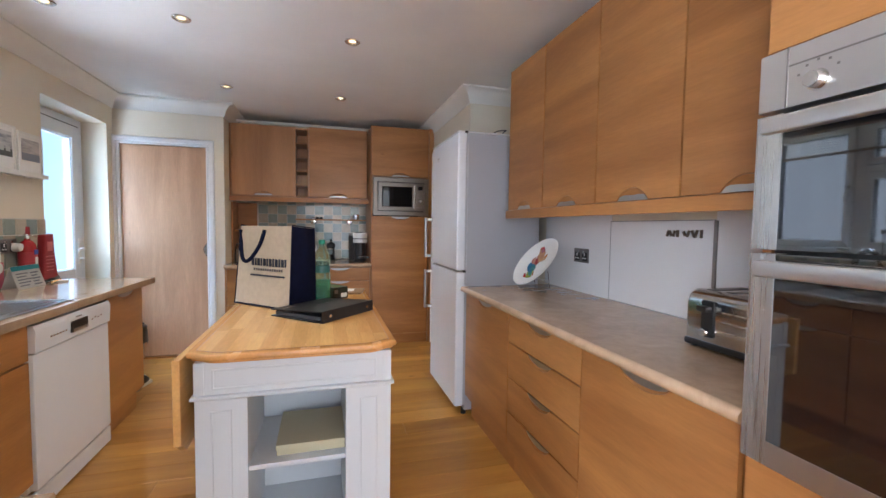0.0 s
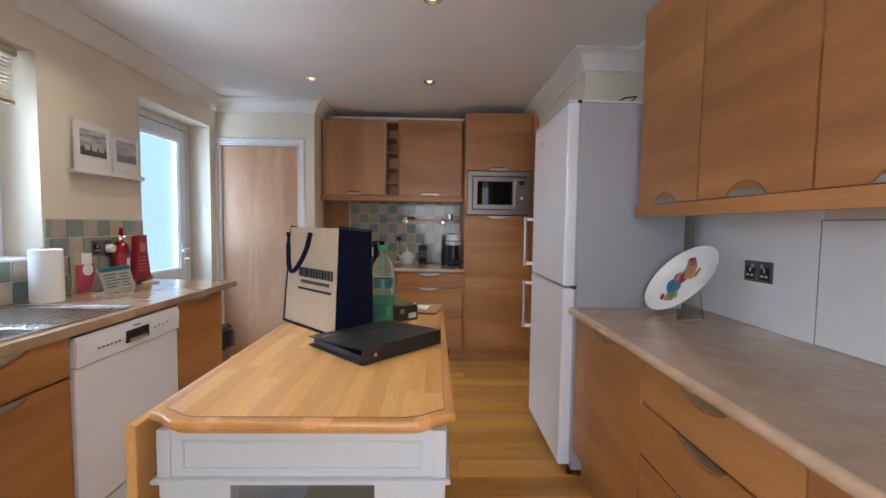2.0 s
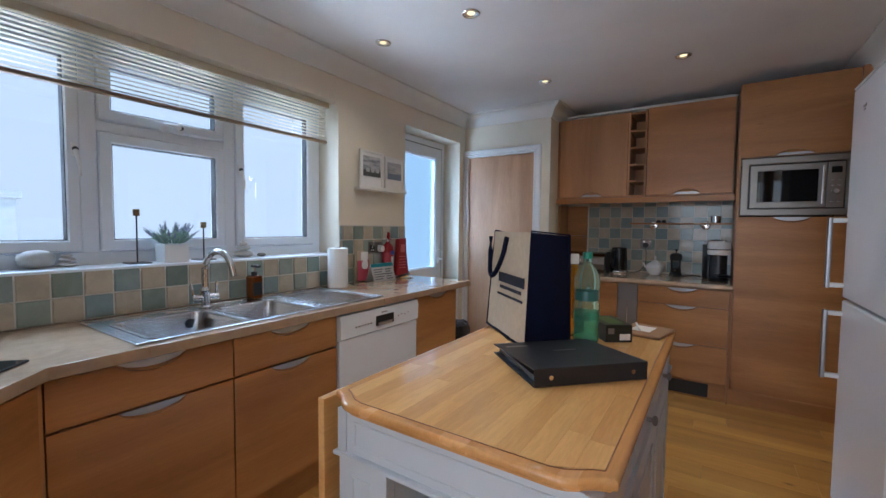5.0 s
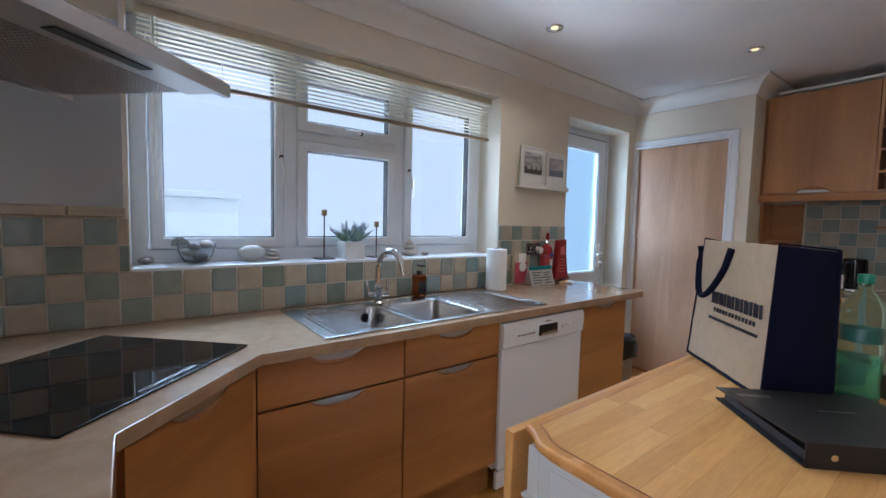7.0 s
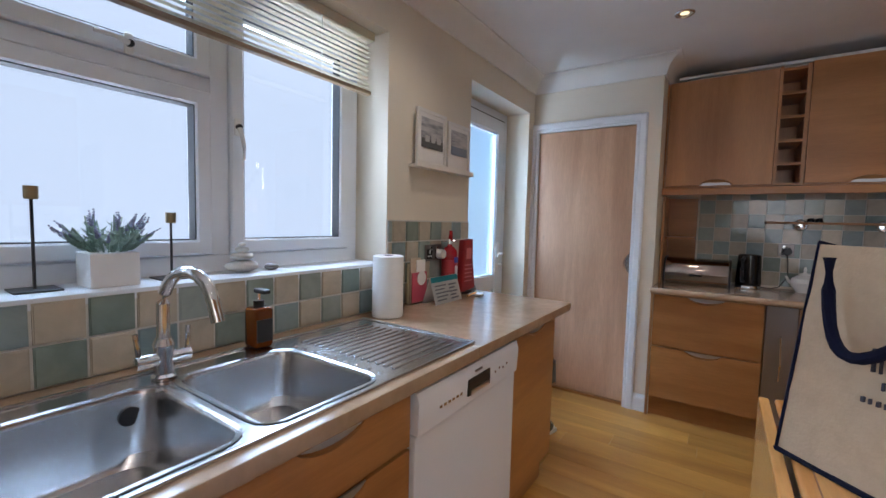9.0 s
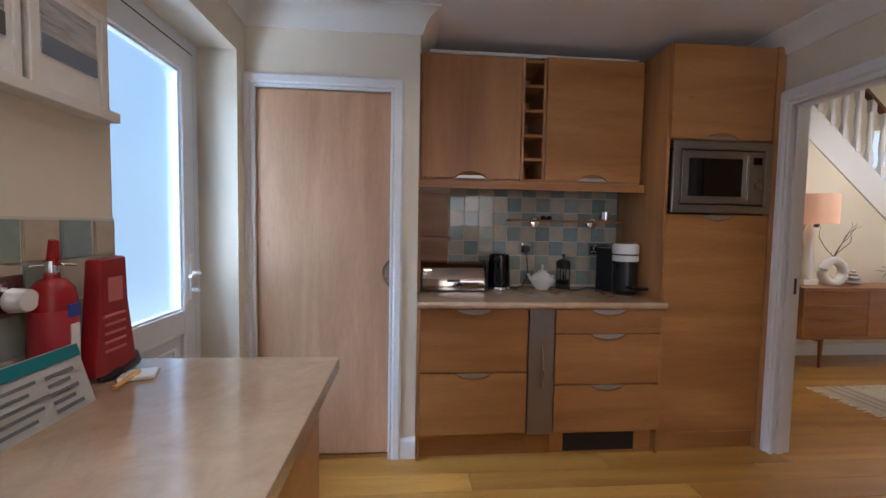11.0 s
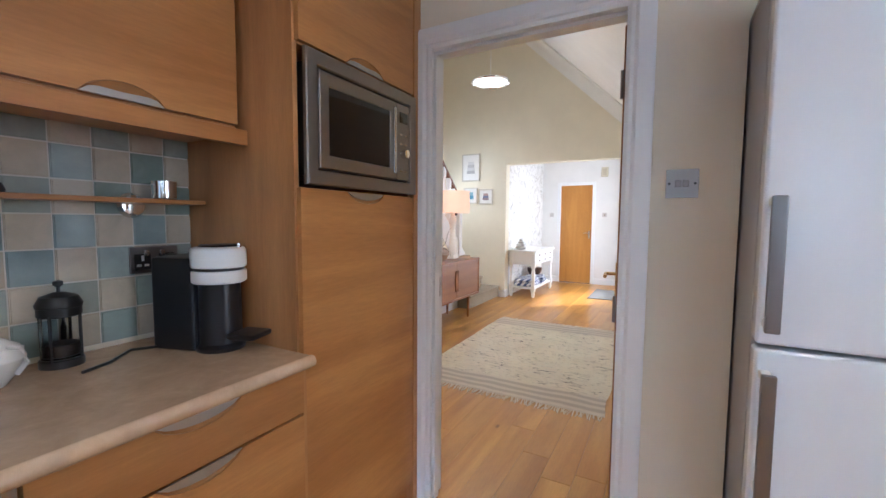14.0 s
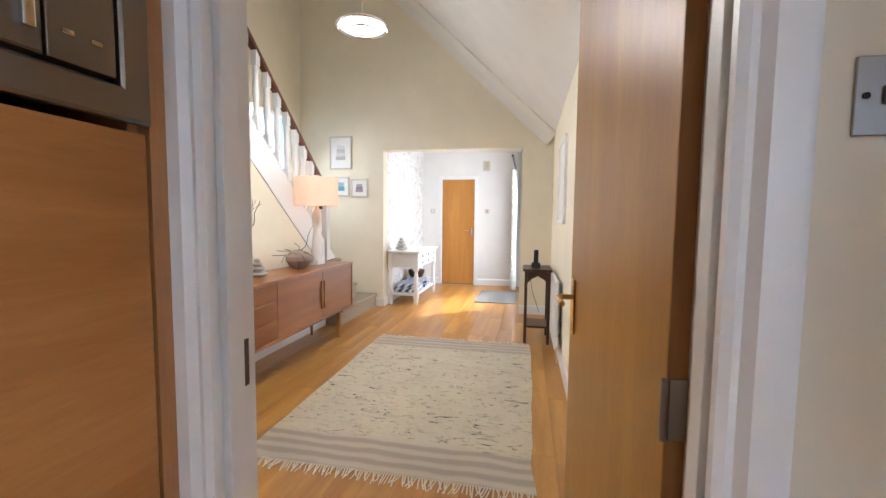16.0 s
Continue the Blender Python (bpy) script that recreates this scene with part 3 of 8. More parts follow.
SX0, SX1, SY0, SY1 = -1.675, -1.15, 1.30, 2.50
root = thing("worktop", (XW, 0.1, 0.84), "mottled beige laminate worktop round the sink and hob", "worktop", "", "", 0, True)
bm = prism([(XW, SY0 + 0.03), (XW, 0.092), (-0.325, 0.092), (-0.325, 0.74), (-0.772, 0.74), (-1.115, 1.083), (-1.115, SY0 + 0.03)], 0.84, WT, "z", bevel=0.005)
part("top", bm, WORKTOP, root)
bm = prism([(XW, SY1 - 0.03), (-1.115, SY1 - 0.03), (-1.115, 3.43), (-1.13, 3.445), (XW, 3.445)], 0.84, WT, "z", bevel=0.005)
part("top", bm, WORKTOP, root)
part("front_rail", bx(-1.17, -1.115, SY0 + 0.03, SY1 - 0.03, 0.84, WT, 0.005), WORKTOP, root)
part("back_rail", bx(XW, -1.655, SY0 + 0.03, SY1 - 0.03, 0.84, WT, 0.003), WORKTOP, root)

# north run
NY = 4.365
unit("drawer_cabinet", (-0.845, NY), 0, 0.595, 0.57, 0.135, 0.838, [(0, 0.595, 0.49, 0.836, "top", "drawer_front"), (0, 0.595, 0.14, 0.486, "top", "drawer_front")], "alder cabinet with two deep drawers")
root = thing("pull_out_unit", (-0.248, NY, 0), "narrow grey laminate pull-out unit with a bowed metal bar", "cabinet", "fitted kitchen units")
part("body", bx(0.001, 0.147, 0.0205, 0.57, 0.135, 0.838), MAPLE_Z, root)
part("door", bx(0.002, 0.146, 0.0, 0.02, 0.135, 0.836, 0.002), GREYMETAL, root, "grey brushed laminate door")
part("handle", tube([(0.075, 0.0, 0.40), (0.075, -0.018, 0.405), (0.08, -0.03, 0.5), (0.075, -0.018, 0.66), (0.075, 0, 0.665)], 0.005), CHROME, root, "thin bowed chrome bar")
part("plinth", bx(0, 0.147, 0.05, 0.068, 0, 0.134), MAPLE, root)
root = unit("drawer_cabinet", (-0.098, NY), 0, 0.61, 0.57, 0.135, 0.838, [(0, 0.61, 0.702, 0.836, "top", "drawer_front"), (0, 0.61, 0.414, 0.70, "top", "drawer_front"), (0, 0.61, 0.14, 0.412, "top", "drawer_front")], "alder cabinet with three drawers over a black plinth vent")
part("vent", bx(0.08, 0.50, 0.044, 0.049, 0.012, 0.112), BLACK, root, "black plinth heater grille")
slab("worktop", [(-0.862, NY - 0.022), (0.522, NY - 0.022), (0.522, YN), (-0.862, YN)], 0.84, WT, "mottled beige laminate worktop below the tiled splashback")
# tall housing with the microwave
TX0, TX1, TY = 0.525, 1.145, 4.388
root = thing("tall_cabinet", (TX0, TY, 0), "tall alder cabinet housing the built-in microwave", "cabinet", "fitted kitchen units")
w = TX1 - TX0
part("side_panel", bx(0, 0.018, 0.0205, YN - TY, 0.10, 2.315, 0.001), MAPLE_Z, root)
part("side_panel", bx(w - 0.018, w - 0.001, 0.0205, YN - TY, 0.10, 2.315, 0.001), MAPLE_Z, root)
part("end_panel", bx(w, w + 0.05, 0.0, YN - TY, 0.0, 2.32, 0.0015), MAPLE_Z, root)
part("body", bx(0.019, w - 0.019, 0.021, YN - TY, 0.10, 1.375), MAPLE_Z, root)
part("body", bx(0.019, w - 0.019, 0.021, YN - TY, 1.79, 2.315), MAPLE_Z, root)
part("back_panel", bx(0.019, w - 0.019, 0.45, YN - TY, 1.375, 1.79), DARK, root)
part("plinth", bx(0, w, 0.035, 0.05, 0, 0.099), MAPLE, root)
front(root, "door", 0.004, w - 0.004, 0.115, 1.374, "top")
front(root, "door", 0.004, w - 0.004, 1.792, 2.313, "bottom")
# wall cupboards, north
WCY = 4.63
root = thing("wall_cabinet", (-0.848, WCY, 1.5), "alder wall cabinet above the bread bin", "cabinet", "fitted kitchen units")
part("body", bx(0.0, 0.60, 0.0205, YN - WCY, 0.06, 0.785), MAPLE_Z, root)
front(root, "door", 0.004, 0.598, 0.068, 0.785, "bottom", MAPLE_Z, 0.19, 0.042, 0.30)
root = thing("wall_cabinet", (-0.10, WCY, 1.5), "alder wall cabinet above the coffee things", "cabinet", "fitted kitchen units")
part("body", bx(0.0, 0.61, 0.0205, YN - WCY, 0.06, 0.80), MAPLE_Z, root)
front(root, "door", 0.002, 0.608, 0.068, 0.80, "bottom", MAPLE, 0.19, 0.042, 0.30)
root = thing("wine_rack", (-0.248, WCY, 1.56), "narrow alder rack of open bottle pigeonholes", "shelf", "fitted kitchen units")
part("side_panel", bx(0.0, 0.016, 0.0, 0.30, 0, 0.73), MAPLE_Z, root)
part("side_panel", bx(0.13, 0.146, 0.0, 0.30, 0, 0.73), MAPLE_Z, root)
part("back_panel", bx(0.016, 0.13, 0.29, 0.30, 0, 0.73), MAPLE_Z, root)
for i in range(6):
    z = [0.0, 0.125, 0.265, 0.41, 0.555, 0.70][i]
    part("shelf", bx(0.016, 0.13, 0.002, 0.29, z, z + 0.016), MAPLE, root)
root = thing("light_pelmet", (-0.862, 4.61, 1.5), "alder pelmet board under the wall cabinets", "trim", "fitted kitchen units")
part("board", bx(0, 1.385, 0, 0.022, 0.007, 0.055, 0.002), MAPLE, root)
part("underside", bx(0, 1.385, 0.022, YN - 4.61, 0.045, 0.057), MAPLE, root)
root = thing("cornice_rail", (-0.80, 4.68, 2.31), "thin white cable trunking above the wall cabinets", "trim")
part("rail", bx(0, 1.3, 0, 0.02, 0, 0.02, 0.003), COVE, root)
root = thing("filler_strip", (-0.862, NY, 0), "narrow alder filler strip beside the units", "trim", "fitted kitchen units")
part("strip", bx(0.0005, 0.0155, 0.004, 0.03, 0.0, 0.838), MAPLE_Z, root)
part("strip", bx(1.3745, 1.3865, 0.006, 0.03, 0.0, 0.838), MAPLE_Z, root)
part("strip", bx(0.0005, 0.0125, WCY - NY + 0.004, WCY - NY + 0.03, 1.56, 2.285), MAPLE_Z, root)
# open end shelf under the left wall cabinet
root = thing("open_shelf_unit", (-0.855, 4.66, WT), "open alder corner shelf under the wall cabinet", "shelf", "fitted kitchen units")
part("side_panel", bx(0, 0.016, 0, 0.27, 0.0, 0.62), MAPLE_Z, root)
part("back_panel", bx(0.016, 0.205, 0.262, 0.28, 0.0, 0.62), MAPLE, root)
part("shelf", bx(0.016, 0.205, 0.10, 0.262, 0.315, 0.333, 0.001), MAPLE, root)

# east run, facing west: frame turned by -90
EX = 0.955
unit("base_cabinet", (EX, 2.585), -90, 0.655, 0.60, 0.145, 0.838, [(0, 0.655, 0.15, 0.836, "top")], "alder base cabinet next to the fridge freezer")
unit("drawer_cabinet", (EX, 1.93), -90, 0.618, 0.60, 0.145, 0.838, [(0, 0.618, 0.69, 0.836, "top", "drawer_front"), (0, 0.618, 0.51, 0.688, "top", "drawer_front"), (0, 0.618, 0.33, 0.508, "top", "drawer_front"), (0, 0.618, 0.15, 0.328, "top", "drawer_front")], "alder cabinet with four drawers")
unit("base_cabinet", (EX, 1.312), -90, 0.60, 0.60, 0.145, 0.838, [(0, 0.60, 0.15, 0.836, "top")], "alder base cabinet next to the oven housing")
slab("worktop", [(0.932, 0.69), (XE, 0.69), (XE, 2.59), (0.932, 2.59)], 0.84, WT, "mottled brown laminate worktop beside the oven")
for i, (y1, y0) in enumerate([(2.515, 2.077), (2.077, 1.613), (1.613, 1.157), (1.157, 0.692)]):
    root = thing("wall_cabinet", (1.21, y1, 1.33), "alder wall cabinet over the long worktop", "cabinet", "wall cabinets over the long worktop", "", -90)
    w = y1 - y0
    part("body", bx(0.0, w, 0.0205, XE - 1.21, 0.045, 0.94), MAPLE_Z, root)
    front(root, "door", 0.001, w - 0.001, 0.052, 0.94, "bottom", MAPLE, 0.17, 0.05)
root = thing("light_pelmet", (1.195, 2.518, 1.33), "alder pelmet board under the wall cabinets", "trim", "fitted kitchen units", "", -90)
part("board", bx(0, 1.8, 0, 0.022, 0.0, 0.05, 0.002), MAPLE, root)
part("underside", bx(0, 1.8, 0.022, 0.37, 0.035, 0.044), MAPLE, root)
# oven housing
root = thing("oven_housing", (0.935, 0.688, 0), "tall alder housing round the built-in double oven", "cabinet", "fitted kitchen units", "", -90)
part("side_panel", bx(0, 0.018, 0.0205, 0.645, 0.1, 2.3), MAPLE_Z, root)
part("side_panel", bx(0.60, 0.618, 0.0205, 0.645, 0.1, 2.3), MAPLE_Z, root)
part("body", bx(0.018, 0.60, 0.021, 0.645, 0.145, 0.79), MAPLE_Z, root)
part("body", bx(0.018, 0.60, 0.021, 0.645, 1.63, 2.3), MAPLE_Z, root)
front(root, "door", 0.002, 0.616, 0.15, 0.788, "top")
front(root, "door", 0.002, 0.616, 1.632, 2.3, "bottom")
part("plinth", bx(0, 0.618, 0.05, 0.068, 0, 0.144), MAPLE, root)

# windows and doors


def ring(x0, x1, y0, y1, z0, z1, w, bevel=0.004, axis="x"):
    """A rectangular frame, its four bars mitred into one mesh; axis is its thin way."""
    bm = bmesh.new()
    if axis == "x":
        put, lo, hi, a0, a1 = (lambda u, v, d: (d, u, v)), x0, x1, y0, y1
    else:
        put, lo, hi, a0, a1 = (lambda u, v, d: (u, d, v)), y0, y1, x0, x1
    loops = []
    for i_, d in ((0, lo), (0, hi), (w, hi), (w, lo)):
        loops.append([bm.verts.new(put(u, v, d)) for u, v in ((a0 + i_, z0 + i_), (a1 - i_, z0 + i_), (a1 - i_, z1 - i_), (a0 + i_, z1 - i_))])
    for k_ in range(4):
        A, B = loops[k_], loops[(k_ + 1) % 4]
        for i_ in range(4):
            j_ = (i_ + 1) % 4
            bm.faces.new((A[i_], A[j_], B[j_], B[i_]))
    bmesh.ops.recalc_face_normals(bm, faces=bm.faces)
    if bevel:
        rims = [e for e in bm.edges if any(e.verts[0] in L_ and e.verts[1] in L_ for L_ in loops)]
        bmesh.ops.bevel(bm, geom=rims, offset=min(bevel, w * 0.3), segments=1, affect="EDGES")
    return bm


def pane(name, x0, x1, y0, y1, z0, z1, parent, material):
    ob = part(name, bx(x0, x1, y0, y1, z0, z1), material, parent)
    ob.visible_shadow = False
    return ob


win = thing("window_1", (-1.96, 0.772, 1.09), "white plastic kitchen window with three lights", "window", "", "structure", 0, True)
FX0, FX1 = -2.01, -1.945
part("window_frame", ring(FX0, FX1, 0.772, 2.713, 1.088, 2.113, 0.062), UPVC, win)
part("mullion", bx(FX0, FX1, 1.395, 1.455, 1.15, 2.051, 0.003), UPVC, win)
part("mullion", bx(FX0, FX1, 2.035, 2.095, 1.15, 2.051, 0.003), UPVC, win)
part("transom", bx(FX0, FX1, 1.455, 2.035, 1.70, 1.745, 0.003), UPVC, win)
for y0, y1, z0, z1 in ((0.834, 1.395, 1.15, 2.051), (1.455, 2.035, 1.15, 1.70), (1.455, 2.035, 1.745, 2.051), (2.095, 2.651, 1.15, 2.051)):
    sash = part("sash", ring(-2.0, -1.93, y0 + 0.003, y1 - 0.003, z0 + 0.003, z1 - 0.003, 0.05, 0.006), UPVC, win)
    part("gasket", ring(-1.985, -1.938, y0 + 0.052, y1 - 0.052, z0 + 0.052, z1 - 0.052, 0.004, 0), RUBBER, sash)
    pane("pane", -1.976, -1.970, y0 + 0.05, y1 - 0.05, z0 + 0.05, z1 - 0.05, sash, GLASS)


def window_handle(y, z, parent, flat=False):
    b = bx(-1.932, -1.922, y - 0.012, y + 0.012, z - 0.03, z + 0.03, 0.005)
    h = part("handle", b, WHITE, parent)
    part("lock", cyl((-1.924, y, z), 0.010, 0.014, "x", 16), BLACK, h, "dark round lock")
    line = [(-1.915, y, z - 0.005), (-1.905, y + 0.004, z - 0.03), (-1.905, y + 0.012, z - 0.07), (-1.907, y + 0.013, z - 0.115)]
    if flat:
        line = [(-1.915, y - 0.005, z), (-1.905, y - 0.03, z + 0.004), (-1.905, y - 0.06, z + 0.006), (-1.907, y - 0.085, z + 0.004)]
    part("lever", tube(line, 0.009, 8, taper=0.006), WHITE, h)


window_handle(1.372, 1.60, win)
window_handle(2.12, 1.60, win)
window_handle(1.80, 1.772, win, True)
part("window_sill", bx(-1.945, XW + 0.006, 0.772, 2.713, 1.062, 1.092, 0.004), UPVC, win)

blind = thing("venetian_blind", (-1.83, 0.80, 2.11), "half-raised cream venetian blind over the window", "blind", "", "", 0, True)
SLATC = painted("blind_cream", (0.66, 0.61, 0.47), 0.4, 0.05)
part("head_rail", bx(-1.85, -1.815, 0.80, 2.69, 2.075, 2.112, 0.003), SLATC, blind)
part("bottom_rail", bx(-1.847, -1.818, 0.80, 2.675, 1.838, 1.856, 0.004), wood("blind_rail", (0.30, 0.22, 0.13), (0.22, 0.15, 0.09), "y", 0.4, 0.0, 0.0), blind, "brownish bottom rail")
slat_bm = bmesh.new()
rows = [[slat_bm.verts.new((dx, y, 0.0018 * (1 - (dx / 0.0125) ** 2))) for dx in (-0.0125, -0.006, 0, 0.006, 0.0125)] for y in (0.805, 2.67)]
for i in range(4):
    slat_bm.faces.new((rows[0][i], rows[0][i + 1], rows[1][i + 1], rows[1][i]))
slat0 = None
for i in range(11):
    z = 1.866 + i * 0.0195
    if slat0 is None:
        bmesh.ops.translate(slat_bm, vec=(-1.832, 0, z), verts=slat_bm.verts)
        slat0 = part("slat", slat_bm, SLATC, blind)
    else:
        o = slat0.copy()
        scene.collection.objects.link(o)
        o.location = (0, 0, z - 1.866)
for y in (1.1, 1.75, 2.4):
    part("ladder_cord", tube([(-1.818, y, 1.85), (-1.818, y, 2.08)], 0.0015, 6), WHITE, blind)
part("cord", tube([(-1.82, 0.87, 2.08), (-1.815, 0.868, 1.7), (-1.815, 0.87, 1.42)], 0.002, 6), WHITE, blind, "white pull cord")
part("wand", tube([(-1.82, 0.855, 2.08), (-1.812, 0.856, 1.36)], 0.005, 8), WHITE, blind, "clear tilting wand")

# back door
bd = thing("door_1", (-1.97, 3.44, 0), "white plastic back door with a tall frosted pane", "door", "", "structure", 0, True)
part("door_frame", ring(-2.0, -1.935, 3.438, 4.303, -0.03, 2.118, 0.06), UPVC, bd)
leaf = part("leaf", ring(-1.99, -1.925, 3.50, 4.24, 0.03, 2.055, 0.10, 0.006), UPVC, bd)
part("gap", ring(-1.975, -1.931, 3.494, 4.247, 0.025, 2.061, 0.006, 0), RUBBER, bd)
part("mid_rail", bx(-1.988, -1.926, 3.60, 4.14, 0.77, 0.88, 0.004), UPVC, leaf)
part("lower_panel", bx(-1.975, -1.945, 3.60, 4.14, 0.13, 0.77, 0.004), UPVC, leaf)
part("panel_bead", ring(-1.946, -1.938, 3.65, 4.09, 0.18, 0.72, 0.018, 0.003), UPVC, leaf)
pane("pane", -1.968, -1.962, 3.60, 4.14, 0.88, 1.955, leaf, FROST)
part("bead", ring(-1.97, -1.935, 3.598, 4.142, 0.878, 1.957, 0.012, 0.003), UPVC, leaf)
hd = part("door_handle", bx(-1.926, -1.915, 4.178, 4.208, 0.92, 1.13, 0.005), WHITE, leaf)
part("lever", tube([(-1.916, 4.193, 1.045), (-1.89, 4.193, 1.045), (-1.878, 4.18, 1.045), (-1.876, 4.09, 1.04)], 0.009, 8), WHITE, hd)
part("thumb_turn", tube([(-1.916, 4.193, 0.965), (-1.895, 4.193, 0.965), (-1.89, 4.20, 0.96)], 0.009, 8), WHITE, hd)

# larder door
pd = thing("door_2", (-1.70, YP + 0.02, 0), "pale alder veneered larder door with a round finger grip", "door", "", "structure")
b = prism([(-0.003, 0.028), (0.687, 0.028), (0.687, 0.945)] + [(0.687 - 0.040 * math.sin(math.pi * i / 10), 0.945 + 0.155 * i / 10) for i in range(1, 10)] + [(0.687, 1.10), (0.687, 1.978), (-0.003, 1.978)], -0.012, 0.028, "y", bevel=0.002)
leafp = part("leaf", b, wood("larder_veneer", (0.70, 0.43, 0.265), (0.51, 0.295, 0.17), "z", 0.36, 0.5, 0.0), pd)
part("grip_plate", prism([(0.687, 0.95)] + [(0.687 - 0.035 * math.sin(math.pi * i / 10), 0.95 + 0.145 * i / 10) for i in range(11)] + [(0.687, 1.095)], -0.002, 0.01, "y"), SATIN, leafp, "curved satin metal finger plate")
part("backing", bx(-0.005, 0.69, 0.03, 0.045, 0, 1.985), DARK, pd)
part("threshold", bx(-0.005, 0.69, -0.015, 0.03, 0, 0.02, 0.003), MAPLE, pd)

# appliances
dw = thing("dishwasher", (-1.135, 2.148, 0), "white freestanding dishwasher under the worktop", "dishwasher", "", "", 90)
W = 0.643
part("body", bx(0, W, 0.03, 0.58, 0.1, 0.835, 0.004), APPLIANCE, dw)
part("door", bx(0.004, W - 0.004, -0.005, 0.03, 0.11, 0.705, 0.008), APPLIANCE, dw)
panel = part("control_panel", prism([(-0.013, 0.71), (-0.018, 0.80), (-0.008, 0.828), (0.03, 0.828), (0.03, 0.71)], 0.004, W - 0.004, "x", bevel=0.003), APPLIANCE, dw)
part("grip", bx(0.255, 0.40, -0.021, -0.004, 0.735, 0.79, 0.003), BLACK, panel, "dark recessed grip")
part("grip_flap", bx(0.27, 0.385, -0.024, -0.013, 0.738, 0.752, 0.002), STEEL, panel)
for i in range(6):
    part("button", bx(0.10 + i * 0.022, 0.112 + i * 0.022, -0.0185, -0.012, 0.755, 0.763, 0.001), SATIN, panel)
for i in range(4):
    part("button", bx(0.44 + i * 0.03, 0.448 + i * 0.03, -0.0185, -0.012, 0.758 + 0.006 * (i % 2), 0.766 + 0.006 * (i % 2), 0.001), SATIN, panel)
part("mark", bx(0.30, 0.345, -0.0195, -0.014, 0.802, 0.808), GREYMETAL, panel)
part("kick_plate", bx(0.0, W, 0.0, 0.02, 0.012, 0.10, 0.004), APPLIANCE, dw)

fz = thing("fridge_freezer", (0.885, 3.242, 0), "tall white freestanding fridge freezer", "fridge", "", "", -90)
FW = 0.655
BARSTEEL = brushed("fridge_bar_steel", (0.30, 0.29, 0.29), 0.33, "z")
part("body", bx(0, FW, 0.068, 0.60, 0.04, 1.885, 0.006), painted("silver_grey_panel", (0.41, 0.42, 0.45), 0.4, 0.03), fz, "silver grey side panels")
part("top_cap", bx(0, FW, 0.0, 0.59, 1.886, 1.895, 0.003), WHITE, fz)
SEALG = mat("grey_seal", (0.42, 0.43, 0.45), 0.6)
for z0, z1, hz0, hz1 in ((0.985, 1.885, 1.03, 1.335), (0.07, 0.975, 0.625, 0.925)):
    d = part("door", bx(0, FW, 0.0, 0.06, z0, z1, 0.010, seg=3), APPLIANCE, fz)
    part("seal", bx(0.006, FW - 0.006, 0.06, 0.068, z0 + 0.006, z1 - 0.006), SEALG, d, "grey door seal")
    for z in (hz0, hz1 - 0.02):
        part("handle_bracket", bx(0.01, 0.032, -0.05, 0.0, z, z + 0.02, 0.003), WHITE, d)
    part("handle", bx(0.006, 0.036, -0.064, -0.048, hz0 - 0.004, hz1 + 0.004, 0.004), BARSTEEL, d, "brushed steel bar handle")
    part("hinge", bx(FW - 0.03, FW + 0.004, 0.045, 0.066, z1 - 0.004, z1 + 0.010, 0.002), BLACK, d)
part("badge", bx(0.16, 0.20, -0.0015, 0.001, 1.775, 1.785), GREYMETAL, fz)
part("badge", bx(0.165, 0.19, -0.0015, 0.001, 1.762, 1.768), GREYMETAL, fz)
for x in (0.05, FW - 0.05):
    part("foot", cyl((x, 0.08, 0), 0.018, 0.04), BLACK, fz)
    part("foot", cyl((x, 0.54, 0), 0.018, 0.04), BLACK, fz)
rackt = thing("wire_rack", (1.20, 2.665, 1.895), "small dark wire rack lying on the fridge freezer", "rack")
for i in range(2):
    part("wire", tube([(-0.06 + 0.13 * i, -0.05, 0.004), (-0.03 + 0.13 * i, -0.055, 0.020), (0.03 + 0.13 * i, -0.05, 0.030), (0.04 + 0.13 * i, 0.06, 0.02), (0.0 + 0.13 * i, 0.08, 0.004)], 0.004, 6), BLACK, rackt)

ov = thing("double_oven", (0.925, 0.676, 0.797), "built-in stainless steel double oven with black glass doors", "oven", "", "", -90)
part("body", bx(0.02, 0.58, 0.02, 0.55, 0.0, 0.825), BLACK, ov)
cp = part("control_panel", bx(0.0, 0.598, -0.02, 0.02, 0.71, 0.825, 0.004), STEEL, ov)
part("trim_line", bx(0.055, 0.598, -0.0215, -0.018, 0.787, 0.790), GREYMETAL, cp)
part("trim_line", bx(0.052, 0.055, -0.0215, -0.018, 0.71, 0.825), GREYMETAL, cp)
for x in (0.105, 0.235, 0.36, 0.48):
    k = part("knob", cyl((x, -0.040, 0.748), 0.014, 0.020, "y", 24, 0.016, bevel=0.002), SATIN, cp)
    part("knob_skirt", cyl((x, -0.022, 0.748), 0.019, 0.004, "y", 24), CHROME, k)
    for j in range(5):
        a = radians(30 + 30 * j)
        part("tick", bx(x + 0.036 * math.cos(a) - 0.002, x + 0.036 * math.cos(a) + 0.002, -0.0212, -0.019, 0.748 + 0.036 * math.sin(a) - 0.002, 0.748 + 0.036 * math.sin(a) + 0.002), GREYMETAL, cp)
